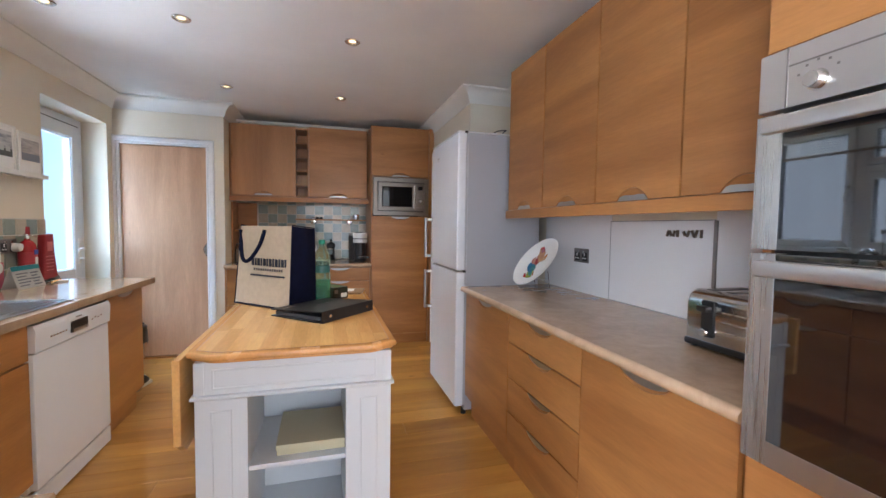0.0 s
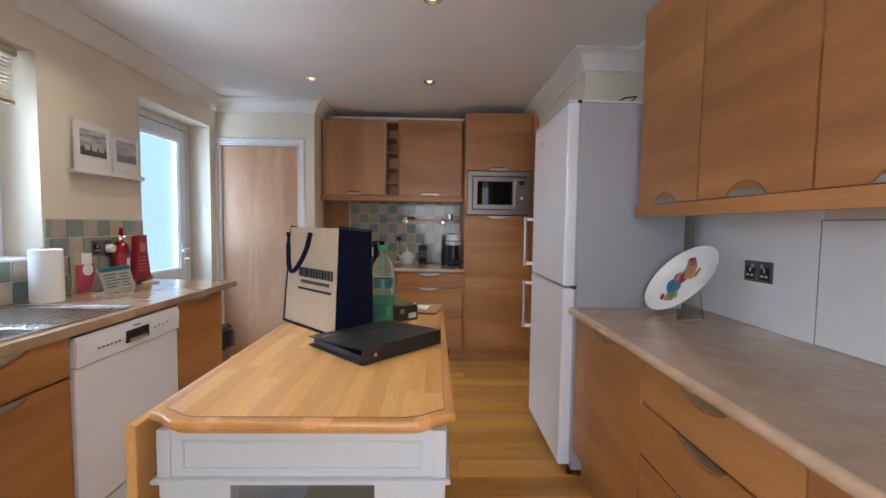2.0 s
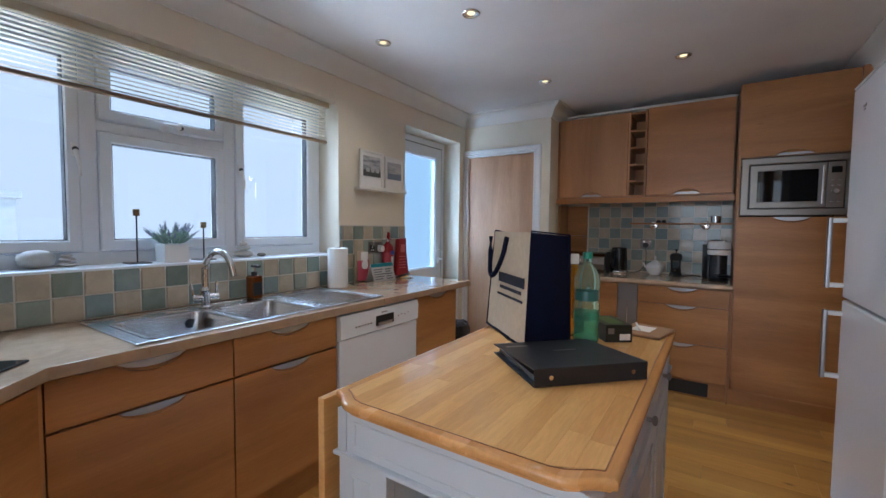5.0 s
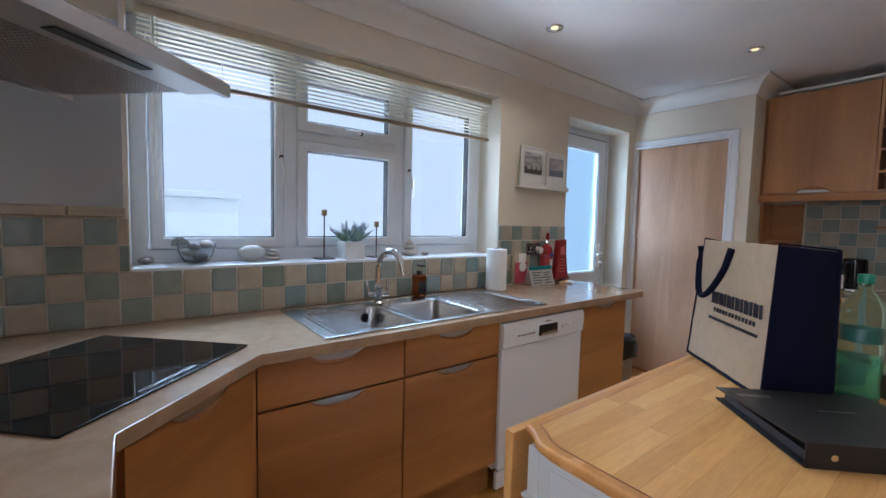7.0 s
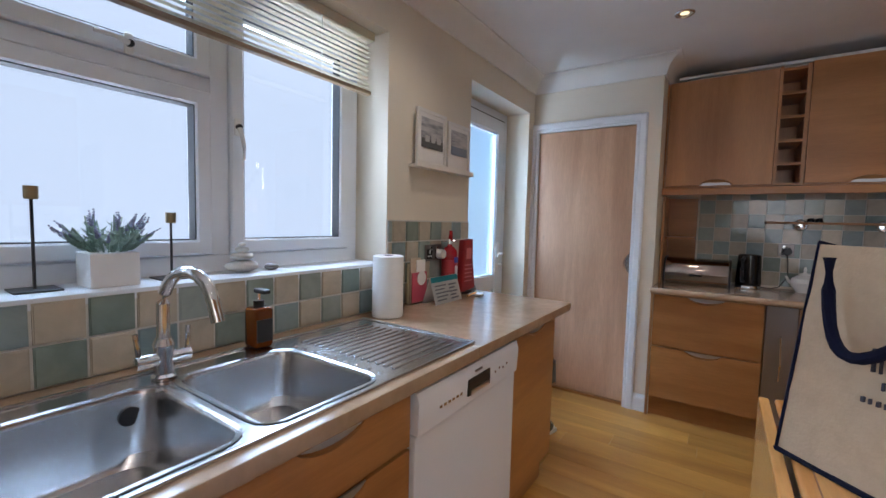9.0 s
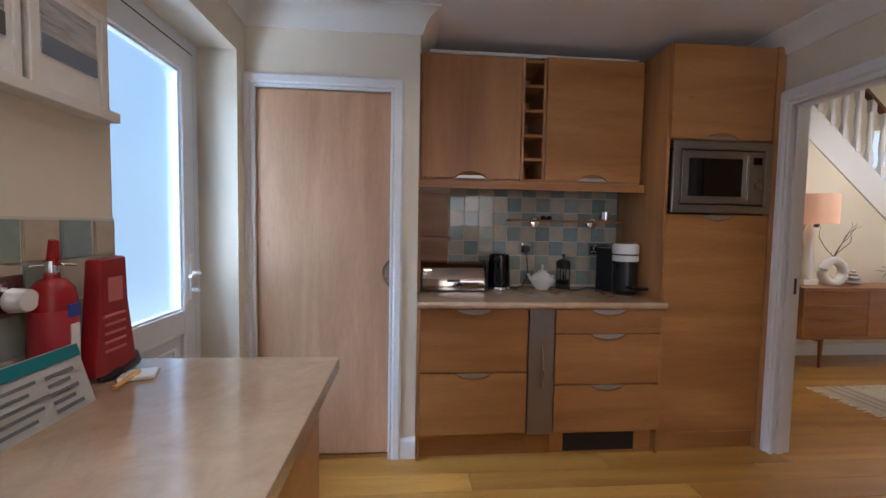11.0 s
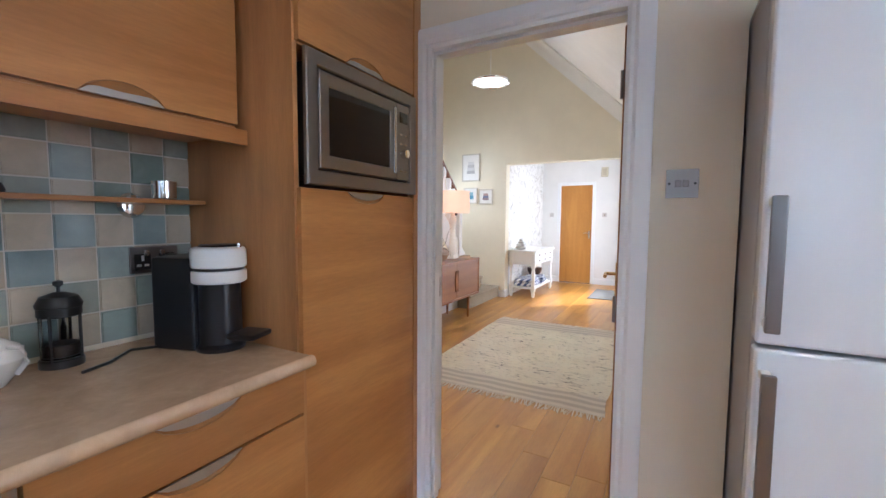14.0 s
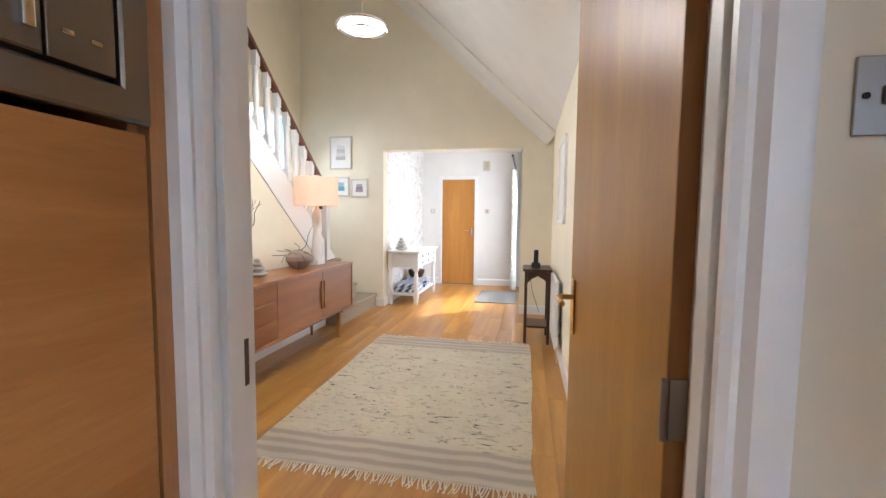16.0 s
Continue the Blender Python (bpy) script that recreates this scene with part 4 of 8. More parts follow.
for z0, z1, nm in ((0.437, 0.703, "grill_door"), (0.0, 0.429, "oven_door")):
    low = 0.05 if nm == "oven_door" else 0.0
    d = part(nm, bx(0.05, 0.548, -0.0185, 0.018, z0 + low, z1, 0.0005), OVENGLASS, ov, "black glass oven door in a steel frame")
    part("stile", bx(0.0, 0.0498, -0.02, 0.018, z0, z1, 0.0015), STEEL_Z, d, "stainless steel frame")
    part("stile", bx(0.5482, 0.598, -0.02, 0.018, z0, z1, 0.0015), STEEL_Z, d, "stainless steel frame")
    if low:
        part("bottom_rail", bx(0.05, 0.548, -0.02, 0.018, z0, z0 + low, 0.0015), STEEL, d, "stainless steel frame")
    part("handle", bx(0.035, 0.563, -0.062, -0.042, z1 - 0.045, z1 - 0.012, 0.006), STEEL, d)
    for x in (0.06, 0.52):
        part("handle_post", bx(x, x + 0.02, -0.045, -0.018, z1 - 0.038, z1 - 0.018, 0.002), STEEL, d)

mw = thing("microwave", (0.545, 4.372, 1.383), "built-in stainless steel microwave oven", "microwave")
DSTEEL = brushed("dark_steel", (0.26, 0.235, 0.21), 0.38)
part("surround", ring(0.0, 0.592, 0.0, 0.02, 0.0, 0.398, 0.045, 0.004, "y"), DSTEEL, mw)
part("body", bx(0.03, 0.56, 0.03, 0.42, 0.03, 0.37), BLACK, mw)
dr = part("door", ring(0.052, 0.455, 0.002, 0.028, 0.052, 0.346, 0.042, 0.003, "y"), DSTEEL, mw)
part("glass", bx(0.09, 0.415, 0.006, 0.02, 0.09, 0.31, 0.002), BLACKGLASS, dr, "dark door glass")
part("handle", bx(0.430, 0.444, -0.006, 0.002, 0.075, 0.325, 0.003), SATIN, dr)
cpn = part("control_panel", bx(0.458, 0.542, 0.003, 0.028, 0.052, 0.346, 0.003), DSTEEL, mw)
part("display", bx(0.475, 0.526, 0.0, 0.004, 0.275, 0.315, 0.001), BLACKGLASS, cpn)
part("dial", cyl((0.50, -0.018, 0.155), 0.016, 0.022, "y", 20, 0.018, bevel=0.002), CHROME, cpn)
for i in range(4):
    for j in range(2):
        if (i, j) != (1, 9):
            part("button", bx(0.474 + j * 0.034, 0.488 + j * 0.034, 0.0005, 0.004, 0.085 + (i if i < 1 else i + 1) * 0.035, 0.091 + (i if i < 1 else i + 1) * 0.035, 0.001), SATIN, cpn)

# sink: a steel top with two bowls and a ribbed drainer
sk_ = thing("sink", (-1.41, 1.90, WT), "stainless steel double bowl sink with a ribbed drainer", "sink", "", "", 0, True)


def bowl(bm, x0, x1, y0, y1, z, depth, r=0.05, n=5):
    """A rounded bowl hung from its rim; gives the rim's points."""
    def loop(inset, zz, rr):
        pts = []
        for cx, cy, a0 in ((x1 - inset - rr, y1 - inset - rr, 0), (x0 + inset + rr, y1 - inset - rr, 90), (x0 + inset + rr, y0 + inset + rr, 180), (x1 - inset - rr, y0 + inset + rr, 270)):
            for i in range(n + 1):
                a = radians(a0 + 90 * i / n)
                pts.append(bm.verts.new((cx + rr * math.cos(a), cy + rr * math.sin(a), zz)))
        return pts
    loops = [loop(-0.012, z + 0.001, r + 0.012), loop(0, z - 0.002, r), loop(0.004, z - 0.012, r), loop(0.018, z - depth + 0.02, r), loop(0.035, z - depth, r)]
    for a, c in zip(loops, loops[1:]):
        for i in range(len(a)):
            j = (i + 1) % len(a)
            bm.faces.new((a[i], a[j], c[j], c[i]))
    bm.faces.new(loops[-1])
    return loops[0]


def plate_with_holes(name, x0, x1, y0, y1, z, holes, parent):
    """A flat steel sheet cut round rounded holes, as a grid of cells left out under the bowls."""
    bm = bmesh.new()
    xs = sorted({x0, x1, *(h[0] for h in holes), *(h[1] for h in holes)})
    ys = sorted({y0, y1, *(h[2] for h in holes), *(h[3] for h in holes)})
    grid = {(i, j): bm.verts.new((x, y, z)) for i, x in enumerate(xs) for j, y in enumerate(ys)}
    for i in range(len(xs) - 1):
        for j in range(len(ys) - 1):
            cx, cy = (xs[i] + xs[i + 1]) / 2, (ys[j] + ys[j + 1]) / 2
            if not any(h[0] < cx < h[1] and h[2] < cy < h[3] for h in holes):
                bm.faces.new((grid[i, j], grid[i + 1, j], grid[i + 1, j + 1], grid[i, j + 1]))
    return part(name, bm, SINKSTEEL, parent)


B1 = (-1.575, -1.185, 1.365, 1.715)
B2 = (-1.575, -1.185, 1.755, 2.07)
plate_with_holes("top_sheet", SX0, SX1, SY0, SY1, WT + 0.003, [(a + 0.004, b_ - 0.004, c_ + 0.004, d_ - 0.004) for a, b_, c_, d_ in (B1, B2)], sk_)
for B, dep in ((B1, 0.16), (B2, 0.15)):
    bm = bmesh.new()
    bowl(bm, *B, WT + 0.004, dep)
    bo = part("bowl", bm, SINKSTEEL, sk_)
    cx, cy = (B[0] + B[1]) / 2, (B[2] + B[3]) / 2
    part("waste", lathe([(0.0, 0.002), (0.03, 0.002), (0.042, 0.005), (0.044, 0.0)], (cx, cy, WT + 0.004 - dep + 0.001)), CHROME, bo)
part("overflow", cyl((-1.568, 1.66, WT - 0.05), 0.022, 0.006, "x", 18), BLACK, sk_, "dark round overflow grille")
b = bmesh.new()
for a in ((SX0, SX0 + 0.012, SY0, SY1), (SX1 - 0.012, SX1, SY0, SY1), (SX0 + 0.012, SX1 - 0.012, SY0, SY0 + 0.012), (SX0 + 0.012, SX1 - 0.012, SY1 - 0.012, SY1)):
    bx(a[0], a[1], a[2], a[3], WT, WT + 0.008, 0.003, bm=b, seg=2)
part("raised_rim", b, SINKSTEEL, sk_)
for i in range(14):
    x = -1.60 + i * 0.030
    part("drainer_rib", bx(x, x + 0.013, 2.14, 2.44, WT + 0.0005, WT + 0.0075, 0.003), SINKSTEEL, sk_)
for i in range(9):
    part("spill_bead", cyl((-1.57 + i * 0.045, 2.10, WT + 0.002), 0.010, 0.005, "z", 10, 0.006), SINKSTEEL, sk_)

tap = thing("mixer_tap", (-1.60, 1.745, WT + 0.004), "chrome swan-neck mixer tap with two levers", "tap")
part("base", lathe([(0.0, 0), (0.028, 0), (0.028, 0.008), (0.022, 0.014), (0.021, 0.075), (0.024, 0.085), (0.018, 0.10), (0.0, 0.10)]), CHROME, tap)
part("spout", tube([(0, 0, 0.09), (0, 0, 0.16)] + [(0.085 - 0.085 * math.cos(radians(a)), 0.04 * (1 - math.cos(radians(a))) / 2, 0.17 + 0.10 * math.sin(radians(a))) for a in range(10, 175, 15)] + [(0.175, 0.043, 0.16)], 0.0145, 14), CHROME, tap)
for s in (-1, 1):
    v = part("valve", cyl((0, 0 if s > 0 else -0.06, 0.05), 0.017, 0.06, "y", 18, bevel=0.003), CHROME, tap)
    part("lever", tube([(0, 0.052 * s, 0.05), (0.0, 0.055 * s, 0.085), (-0.004, 0.058 * s, 0.12)], 0.006, 8), CHROME, v)

sp = thing("soap_dispenser", (-1.655, 2.03, WT + 0.004), "amber glass soap bottle with a black pump", "soap bottle")
AMBER = mat("amber_soap", (0.22, 0.055, 0.008), 0.08, 0.0, Transmission_Weight=0.35, IOR=1.4)
part("bottle", bx(-0.032, 0.032, -0.032, 0.032, 0, 0.125, 0.012, seg=3), AMBER, sp)
part("sticker", bx(-0.025, 0.0335, -0.026, 0.026, 0.02, 0.09, 0.002), BLACK, sp)
part("pump_collar", cyl((0, 0, 0.125), 0.016, 0.02), BLACK, sp)
part("pump_stem", cyl((0, 0, 0.145), 0.006, 0.025), CHROME, sp)
part("pump_head", bx(-0.012, 0.045, -0.012, 0.012, 0.168, 0.182, 0.004), BLACK, sp)

# hob and hood
hb = thing("hob", (-0.803, 0.654, WT), "black glass induction hob set diagonally in the worktop", "hob", "", "", 135)
part("glass", bx(0.0, 0.585, 0.0, 0.53, 0.0005, 0.007, 0.003), BLACKGLASS, hb)
part("touch_strip", bx(0.2, 0.38, 0.02, 0.03, 0.0068, 0.0073), GREYMETAL, hb)
hd_ = thing("cooker_hood", (-1.0, 0.42, 1.6), "stainless steel chimney cooker hood set across the corner", "cooker hood", "", "", 135)
hd_.matrix_basis = pose(-0.605, 0.565, 1.615, 0, 0, 135)
part("canopy", prism([(0.0, 0.0), (0.0, 0.032), (0.02, 0.045), (0.34, 0.19), (0.50, 0.19), (0.50, 0.0), (0.48, 0.0), (0.48, 0.02), (0.02, 0.02), (0.02, 0.0)], 0.0, 0.60, "x"), STEEL, hd_)
MESHM = brushed("filter_mesh", (0.34, 0.35, 0.36), 0.45)
part("filter", bx(0.04, 0.56, 0.11, 0.46, 0.006, 0.014), MESHM, hd_, "grey aluminium grease filter")
part("filter_frame", bx(0.02, 0.58, 0.02, 0.11, 0.004, 0.014, 0.002), STEEL, hd_)
part("control_strip", bx(0.20, 0.40, 0.045, 0.075, 0.0015, 0.006, 0.001), BLACK, hd_, "black switch strip")
wires = bmesh.new()
for i in range(44):
    tx = 0.045 + i * 0.0117
    bx(tx, tx + 0.003, 0.112, 0.458, 0.0035, 0.0062, bm=wires)
for i in range(30):
    ty = 0.115 + i * 0.0117
    bx(0.042, 0.558, ty, ty + 0.003, 0.003, 0.0058, bm=wires)
tagged(part("filter_mesh", wires, STEEL, hd_), kind="stuff")
part("chimney", bx(0.20, 0.40, 0.28, 0.48, 0.19, 0.79, 0.003), STEEL, hd_)
sp_ = thing("splash_panel", (-1.75, 0.3, 1.32), "grey steel splash panel behind the hob", "panel", "", "", 0, True)
part("sheet", bx(XW, XW + 0.006, 0.10, 0.752, 1.325, 2.0, 0.001), mat("blue_grey_panel", (0.44, 0.47, 0.51), 0.35, 0.35), sp_)
part("edge_strip", bx(XW, XW + 0.012, 0.752, 0.762, 1.325, 2.1, 0.001), COVE, sp_)

# east wall panels
pn = thing("splash_panel", (1.575, 1.0, WT), "plain white laminate splash panels behind the worktop", "panel", "", "", 0, True)
for y0, y1, d in ((0.72, 1.325, 0.004), (1.329, 1.955, 0.009), (1.959, 2.655, 0.004)):
    part("sheet", bx(XE - d, XE, y0, y1, WT, 1.365 if d < 0.005 else 1.312, 0.0012), SPLASH, pn)
part("joint_strip", bx(XE - 0.012, XE, 1.315, 1.329, WT, 1.312), GREYMETAL, pn)
# grey strips paint the thin shadow line round the raised middle sheet
for y0, y1, z0, z1 in ((1.955, 1.9585, WT, 1.315), (1.329, 1.955, 1.312, 1.315), (1.329, 1.955, WT, WT + 0.004)):
    part("shadow_gap", bx(XE - 0.0095, XE - 0.001, y0, y1, z0, z1), INKGREY, pn)


SOCKETM = brushed("socket_plate", (0.24, 0.22, 0.21), 0.35)


def socket(name, at, rz, w, label, plugs=(), white_plugs=False):
    """A brushed metal double socket; its frame faces -y."""
    s = thing(name, at, label, "socket", "", "", rz)
    p0 = part("plate", bx(-w / 2, w / 2, -0.006, 0, -0.043, 0.043, 0.003), SOCKETM, s)
    for x in (-w / 4, w / 4) if w > 0.1 else (0.0,):
        part("insert", bx(x - 0.024, x + 0.024, -0.008, -0.005, -0.032, 0.02, 0.002), BLACK, p0)
        part("rocker", bx(x - 0.008 + (0.012 if x < 0 else -0.012), x + 0.008 + (0.012 if x < 0 else -0.012), -0.010, -0.006, 0.012, 0.032, 0.002), SATIN, p0)
        for px, pz, ww, hh in ((0, 0.006, 0.004, 0.009), (-0.011, -0.017, 0.007, 0.004), (0.011, -0.017, 0.007, 0.004)):
            part("pin_hole", bx(x + px - ww, x + px + ww, -0.0088, -0.0075, pz - hh, pz + hh), WHITE, p0)
    for x in plugs:
        part("plug", cyl((x, -0.045, -0.008), 0.024, 0.037, "y", 16, 0.027, bevel=0.004), WHITE if white_plugs else BLACK, s, "white plug" if white_plugs else "black plug")
    return s


socket("socket", (XE - 0.004, 2.223, 1.107), -90, 0.146, "brushed steel double socket on the splash panel")
socket("socket", (-0.124, YN - 0.013, 1.145), 0, 0.088, "brushed steel socket with the kettle plugged in", (0.005,))
socket("socket", (0.40, YN - 0.013, 1.142), 0, 0.146, "brushed steel double socket with the coffee machine plugged in", (0.045,))
socket("socket", (XW + 0.013, 3.065, 1.12), 90, 0.146, "brushed steel double socket with a white plug", (0.04,), True)
SWITCHM = brushed("switch_plate", (0.40, 0.385, 0.37), 0.34)
sw = thing("light_switch", (XN, 3.404, 1.40), "brushed steel plate with two switches beside the doorway", "switch", "", "", -90)
plw = part("plate", bx(-0.046, 0.046, -0.006, 0, -0.046, 0.046, 0.002), SWITCHM, sw)
for x in (-0.011, 0.011):
    part("rocker", bx(x - 0.0085, x + 0.0085, -0.011, -0.005, -0.011, 0.011, 0.002), GREYMETAL, plw)
for x in (-0.036, 0.036):
    part("screw", cyl((x, -0.008, 0), 0.004, 0.003, "y", 12), BLACK, plw)

# ceiling downlights
dl0 = None
GLOW = bpy.data.materials.new("lamp_glow")
GLOW.use_nodes = True
e_ = GLOW.node_tree.nodes.new("ShaderNodeEmission")
e_.inputs[0].default_value, e_.inputs[1].default_value = (1, 0.80, 0.42, 1), 1.1
GLOW.node_tree.links.new(e_.outputs[0], GLOW.node_tree.nodes["Material Output"].inputs[0])
# the unseen pair at y 1.50 is added for light, spaced like the rows
for x, y in ((-1.32, 2.68), (-0.70, 2.665), (0.22, 2.667), (-0.715, 3.83), (0.193, 3.843), (-0.70, 1.50), (0.22, 1.50)):
    if dl0 is None:
        dl0 = thing("downlight", (x, y, ZC), "recessed ceiling spotlight, switched on, with a metal rim", "ceiling light", "kitchen downlights")
        part("rim", lathe([(0.034, 0.004), (0.036, -0.006), (0.044, -0.007), (0.048, -0.003), (0.048, 0.0)], (0, 0, -0.001)), SATIN, dl0)
        part("reflector", lathe([(0.034, -0.003), (0.026, -0.001), (0.022, -0.0006)], (0, 0, -0.001)), CHROME, dl0)
        part("bulb", lathe([(0.0, -0.004), (0.014, -0.003), (0.022, -0.001)], (0, 0, -0.001)), GLOW, dl0, "glowing warm bulb")
    else:
        copy_thing(dl0, pose(x, y, ZC))
    la = new("downlight_beam", bpy.data.lights.new("downlight_beam", "SPOT"))
    la.data.energy, la.data.spot_size, la.data.spot_blend, la.data.color, la.data.shadow_soft_size = 6.5, radians(130), 0.8, (1, 0.86, 0.68), 0.03
    la.matrix_basis = look((x, y, ZC - 0.012), (x, y, 0))

# kitchen island
IX0, IX1, IY0, IY1 = -0.355, 0.292, 1.388, 2.62
isl = thing("kitchen_island", (-0.03, 1.40, 0), "white painted kitchen island with a wooden top and a drop leaf", "kitchen island", "", "", 0, True)
BX0, BX1, BY0, BY1 = -0.332, 0.272, 1.42, 2.59


def notched(x0, x1, y0, y1, c):
    """A rectangle whose corners are cut back with a shallow S curve."""
    out = []
    for cx, cy, sx, sy in ((x0, y0, 1, 1), (x1, y0, -1, 1), (x1, y1, -1, -1), (x0, y1, 1, -1)):
        a = [(cx + sx * c * q[0], cy + sy * c * q[1]) for q in ((0, 0.66), (0.10, 0.62), (0.30, 0.545), (0.52, 0.40), (0.72, 0.22), (0.92, 0.09), (1.15, 0.02), (1.36, 0))]
        out += a if sx == sy else a[::-1]
    return out


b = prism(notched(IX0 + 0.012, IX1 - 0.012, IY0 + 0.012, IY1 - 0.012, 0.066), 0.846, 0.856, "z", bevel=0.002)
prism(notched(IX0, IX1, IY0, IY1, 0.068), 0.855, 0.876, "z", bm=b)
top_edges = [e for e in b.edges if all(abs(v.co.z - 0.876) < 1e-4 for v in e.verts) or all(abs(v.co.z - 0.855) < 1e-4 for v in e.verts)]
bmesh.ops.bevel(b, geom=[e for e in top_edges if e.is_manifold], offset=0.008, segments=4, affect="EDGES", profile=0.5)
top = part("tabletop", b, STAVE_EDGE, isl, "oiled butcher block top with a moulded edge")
GI = 0.024
GL = []
for cx, cy, dx, dy in ((IX0, IY0, 1, 1), (IX1, IY0, -1, 1), (IX1, IY1, -1, -1), (IX0, IY1, 1, -1)):
    bend = [(cx + dx * q, cy + dy * r) for q, r in ((GI, 0.062), (0.042, 0.055), (0.060, 0.042), (0.080, 0.030), (0.105, GI))]
    GL += bend if dx == dy else bend[::-1]
for g0, g1 in zip(GL, GL[1:] + GL[:1]):
    part("edge_groove", tube([(*g0, 0.8757), (*g1, 0.8757)], 0.0015, 6), TEAK, top, "thin dark line inside the edge")
# staves, glued side by side, run along the island and are cut off at the corners
dice2 = random.Random(11)
x, SW = IX0 + GI, (IX1 - IX0 - 2 * GI) / 13
for i in range(13):
    y = IY0 + GI
    first = dice2.uniform(0.10, 0.5)
    while y < IY1 - GI - 0.001:
        y1 = min(y + (first or dice2.choice((0.26, 0.34, 0.45, 0.56))), IY1 - GI)
        y1 = IY1 - GI if IY1 - GI - y1 < 0.09 else y1
        first = 0
        sb = bx(x, x + SW - 0.0003, y, y1 - 0.0003, 0.8733, 0.8768)
        for cx, cy, dx, dy in ((IX0 + 0.105, IY0 + GI, -0.45, -0.89), (IX1 - 0.105, IY0 + GI, 0.45, -0.89), (IX0 + 0.105, IY1 - GI, -0.45, 0.89), (IX1 - 0.105, IY1 - GI, 0.45, 0.89)):
            cut = bmesh.ops.bisect_plane(sb, geom=sb.verts[:] + sb.edges[:] + sb.faces[:], plane_co=(cx, cy, 0), plane_no=(dx, dy, 0), clear_outer=True)
        if len(sb.faces) > 2:
            part("stave", sb, STAVE, top, flat=True)
        else:
            sb.free()
        y = y1
    x += SW
# body
part("post", bx(BX0, BX0 + 0.15, BY0, BY0 + 0.03, 0.0, 0.735, 0.003), ISLAND, isl)
part("post", bx(BX1 - 0.152, BX1, BY0, BY0 + 0.03, 0.0, 0.735, 0.003), ISLAND, isl)


def raised_frame(x0, x1, z0, z1, y, parent):
    """The thin routed line of a panel."""
    part("panel_bead", ring(x0, x1, y - 0.003, y + 0.002, z0, z1, 0.006, 0.0015, "y"), ISLAND, parent)


ap = part("apron", bx(BX0, BX1, BY0, BY0 + 0.03, 0.742, 0.845, 0.003), ISLAND, isl)
raised_frame(BX0 + 0.05, BX1 - 0.05, 0.758, 0.822, BY0, ap)
part("corner_strip", bx(BX0, BX0 + 0.028, BY0 - 0.004, BY0, 0.742, 0.845, 0.001), ISLAND, ap)
part("corner_strip", bx(BX1 - 0.028, BX1, BY0 - 0.004, BY0, 0.742, 0.845, 0.001), ISLAND, ap)
mold = [(-0.004, 0.0), (0.004, 0.0), (0.010, 0.004), (0.010, 0.012), (0.004, 0.016), (-0.004, 0.016)]
part("moulding", sweep([(o, u + 0.727) for o, u in mold], [(BX1, BY1, 0), (BX1, BY0, 0), (BX0, BY0, 0), (BX0, BY1, 0)][::-1]), ISLAND, isl)
for x0 in (BX0 + 0.045, BX1 - 0.105):
    raised_frame(x0, x0 + 0.06, 0.12, 0.69, BY0, isl)
part("side_panel", bx(BX0, BX0 + 0.02, BY0 + 0.03, BY1, 0.03, 0.845, 0.002), ISLAND, isl)
part("back_panel", bx(BX0 + 0.02, BX1 - 0.02, BY0 + 0.37, BY0 + 0.385, 0.05, 0.735), ISLAND, isl)
part("end_panel", bx(BX0, BX1, BY1 - 0.02, BY1, 0.03, 0.845, 0.002), ISLAND, isl)
part("partition", bx(BX0 + 0.135, BX0 + 0.15, BY0 + 0.03, BY0 + 0.37, 0.03, 0.735), ISLAND, isl)
part("partition", bx(BX1 - 0.152, BX1 - 0.137, BY0 + 0.03, BY0 + 0.37, 0.03, 0.735), ISLAND, isl)
for z in (0.19, 0.478):
    part("shelf", bx(BX0 + 0.15, BX1 - 0.152, BY0 + 0.012, BY0 + 0.37, z, z + 0.016, 0.002), ISLAND, isl)
part("side_panel", bx(BX1 - 0.02, BX1, BY0 + 0.03, BY1 - 0.02, 0.03, 0.10, 0.002), ISLAND, isl)
part("fixed_panel", bx(BX1 - 0.02, BX1, BY0 + 0.03, 1.718, 0.10, 0.845, 0.003), ISLAND, isl)
for y0 in (1.725, 2.11):
    d = part("drawer_front", bx(BX1 - 0.02, BX1 + 0.003, y0, y0 + 0.38, 0.745, 0.832, 0.003), ISLAND, isl)
    b = lathe([(0.0, 0), (0.006, 0), (0.006, 0.012), (0.012, 0.016), (0.013, 0.022), (0.007, 0.026), (0, 0.027)], (0, 0, 0), 16)
    bmesh.ops.transform(b, matrix=Matrix.Translation((BX1 + 0.003, y0 + 0.19, 0.785)) @ Matrix.Rotation(radians(90), 4, "Y"), verts=b.verts)
    part("knob", b, GREYMETAL, d, "dark metal knob")
    d = part("door", bx(BX1 - 0.02, BX1 + 0.003, y0, y0 + 0.38, 0.11, 0.722, 0.003), ISLAND, isl)
    part("panel_bead", ring(BX1 + 0.003, BX1 + 0.007, y0 + 0.05, y0 + 0.33, 0.17, 0.66, 0.012, 0.002), ISLAND, d)
lf = [(IY0 + 0.012, 0.862), (IY1 - 0.012, 0.862), (IY1 - 0.012, 0.60), (IY1 - 0.04, 0.585), (IY1 - 0.07, 0.56), (IY0 + 0.07, 0.56), (IY0 + 0.04, 0.585), (IY0 + 0.012, 0.60)]
part("drop_leaf", prism(lf, -0.385, -0.362, "x", bevel=0.005), STAVE, isl, "hanging wooden drop leaf")
bk = thing("storage_box", (0.012, 1.60, 0.4945), "cream board box on the island shelf", "box")
BOXC = painted("cream_board", (0.55, 0.50, 0.33), 0.7, 0.1)
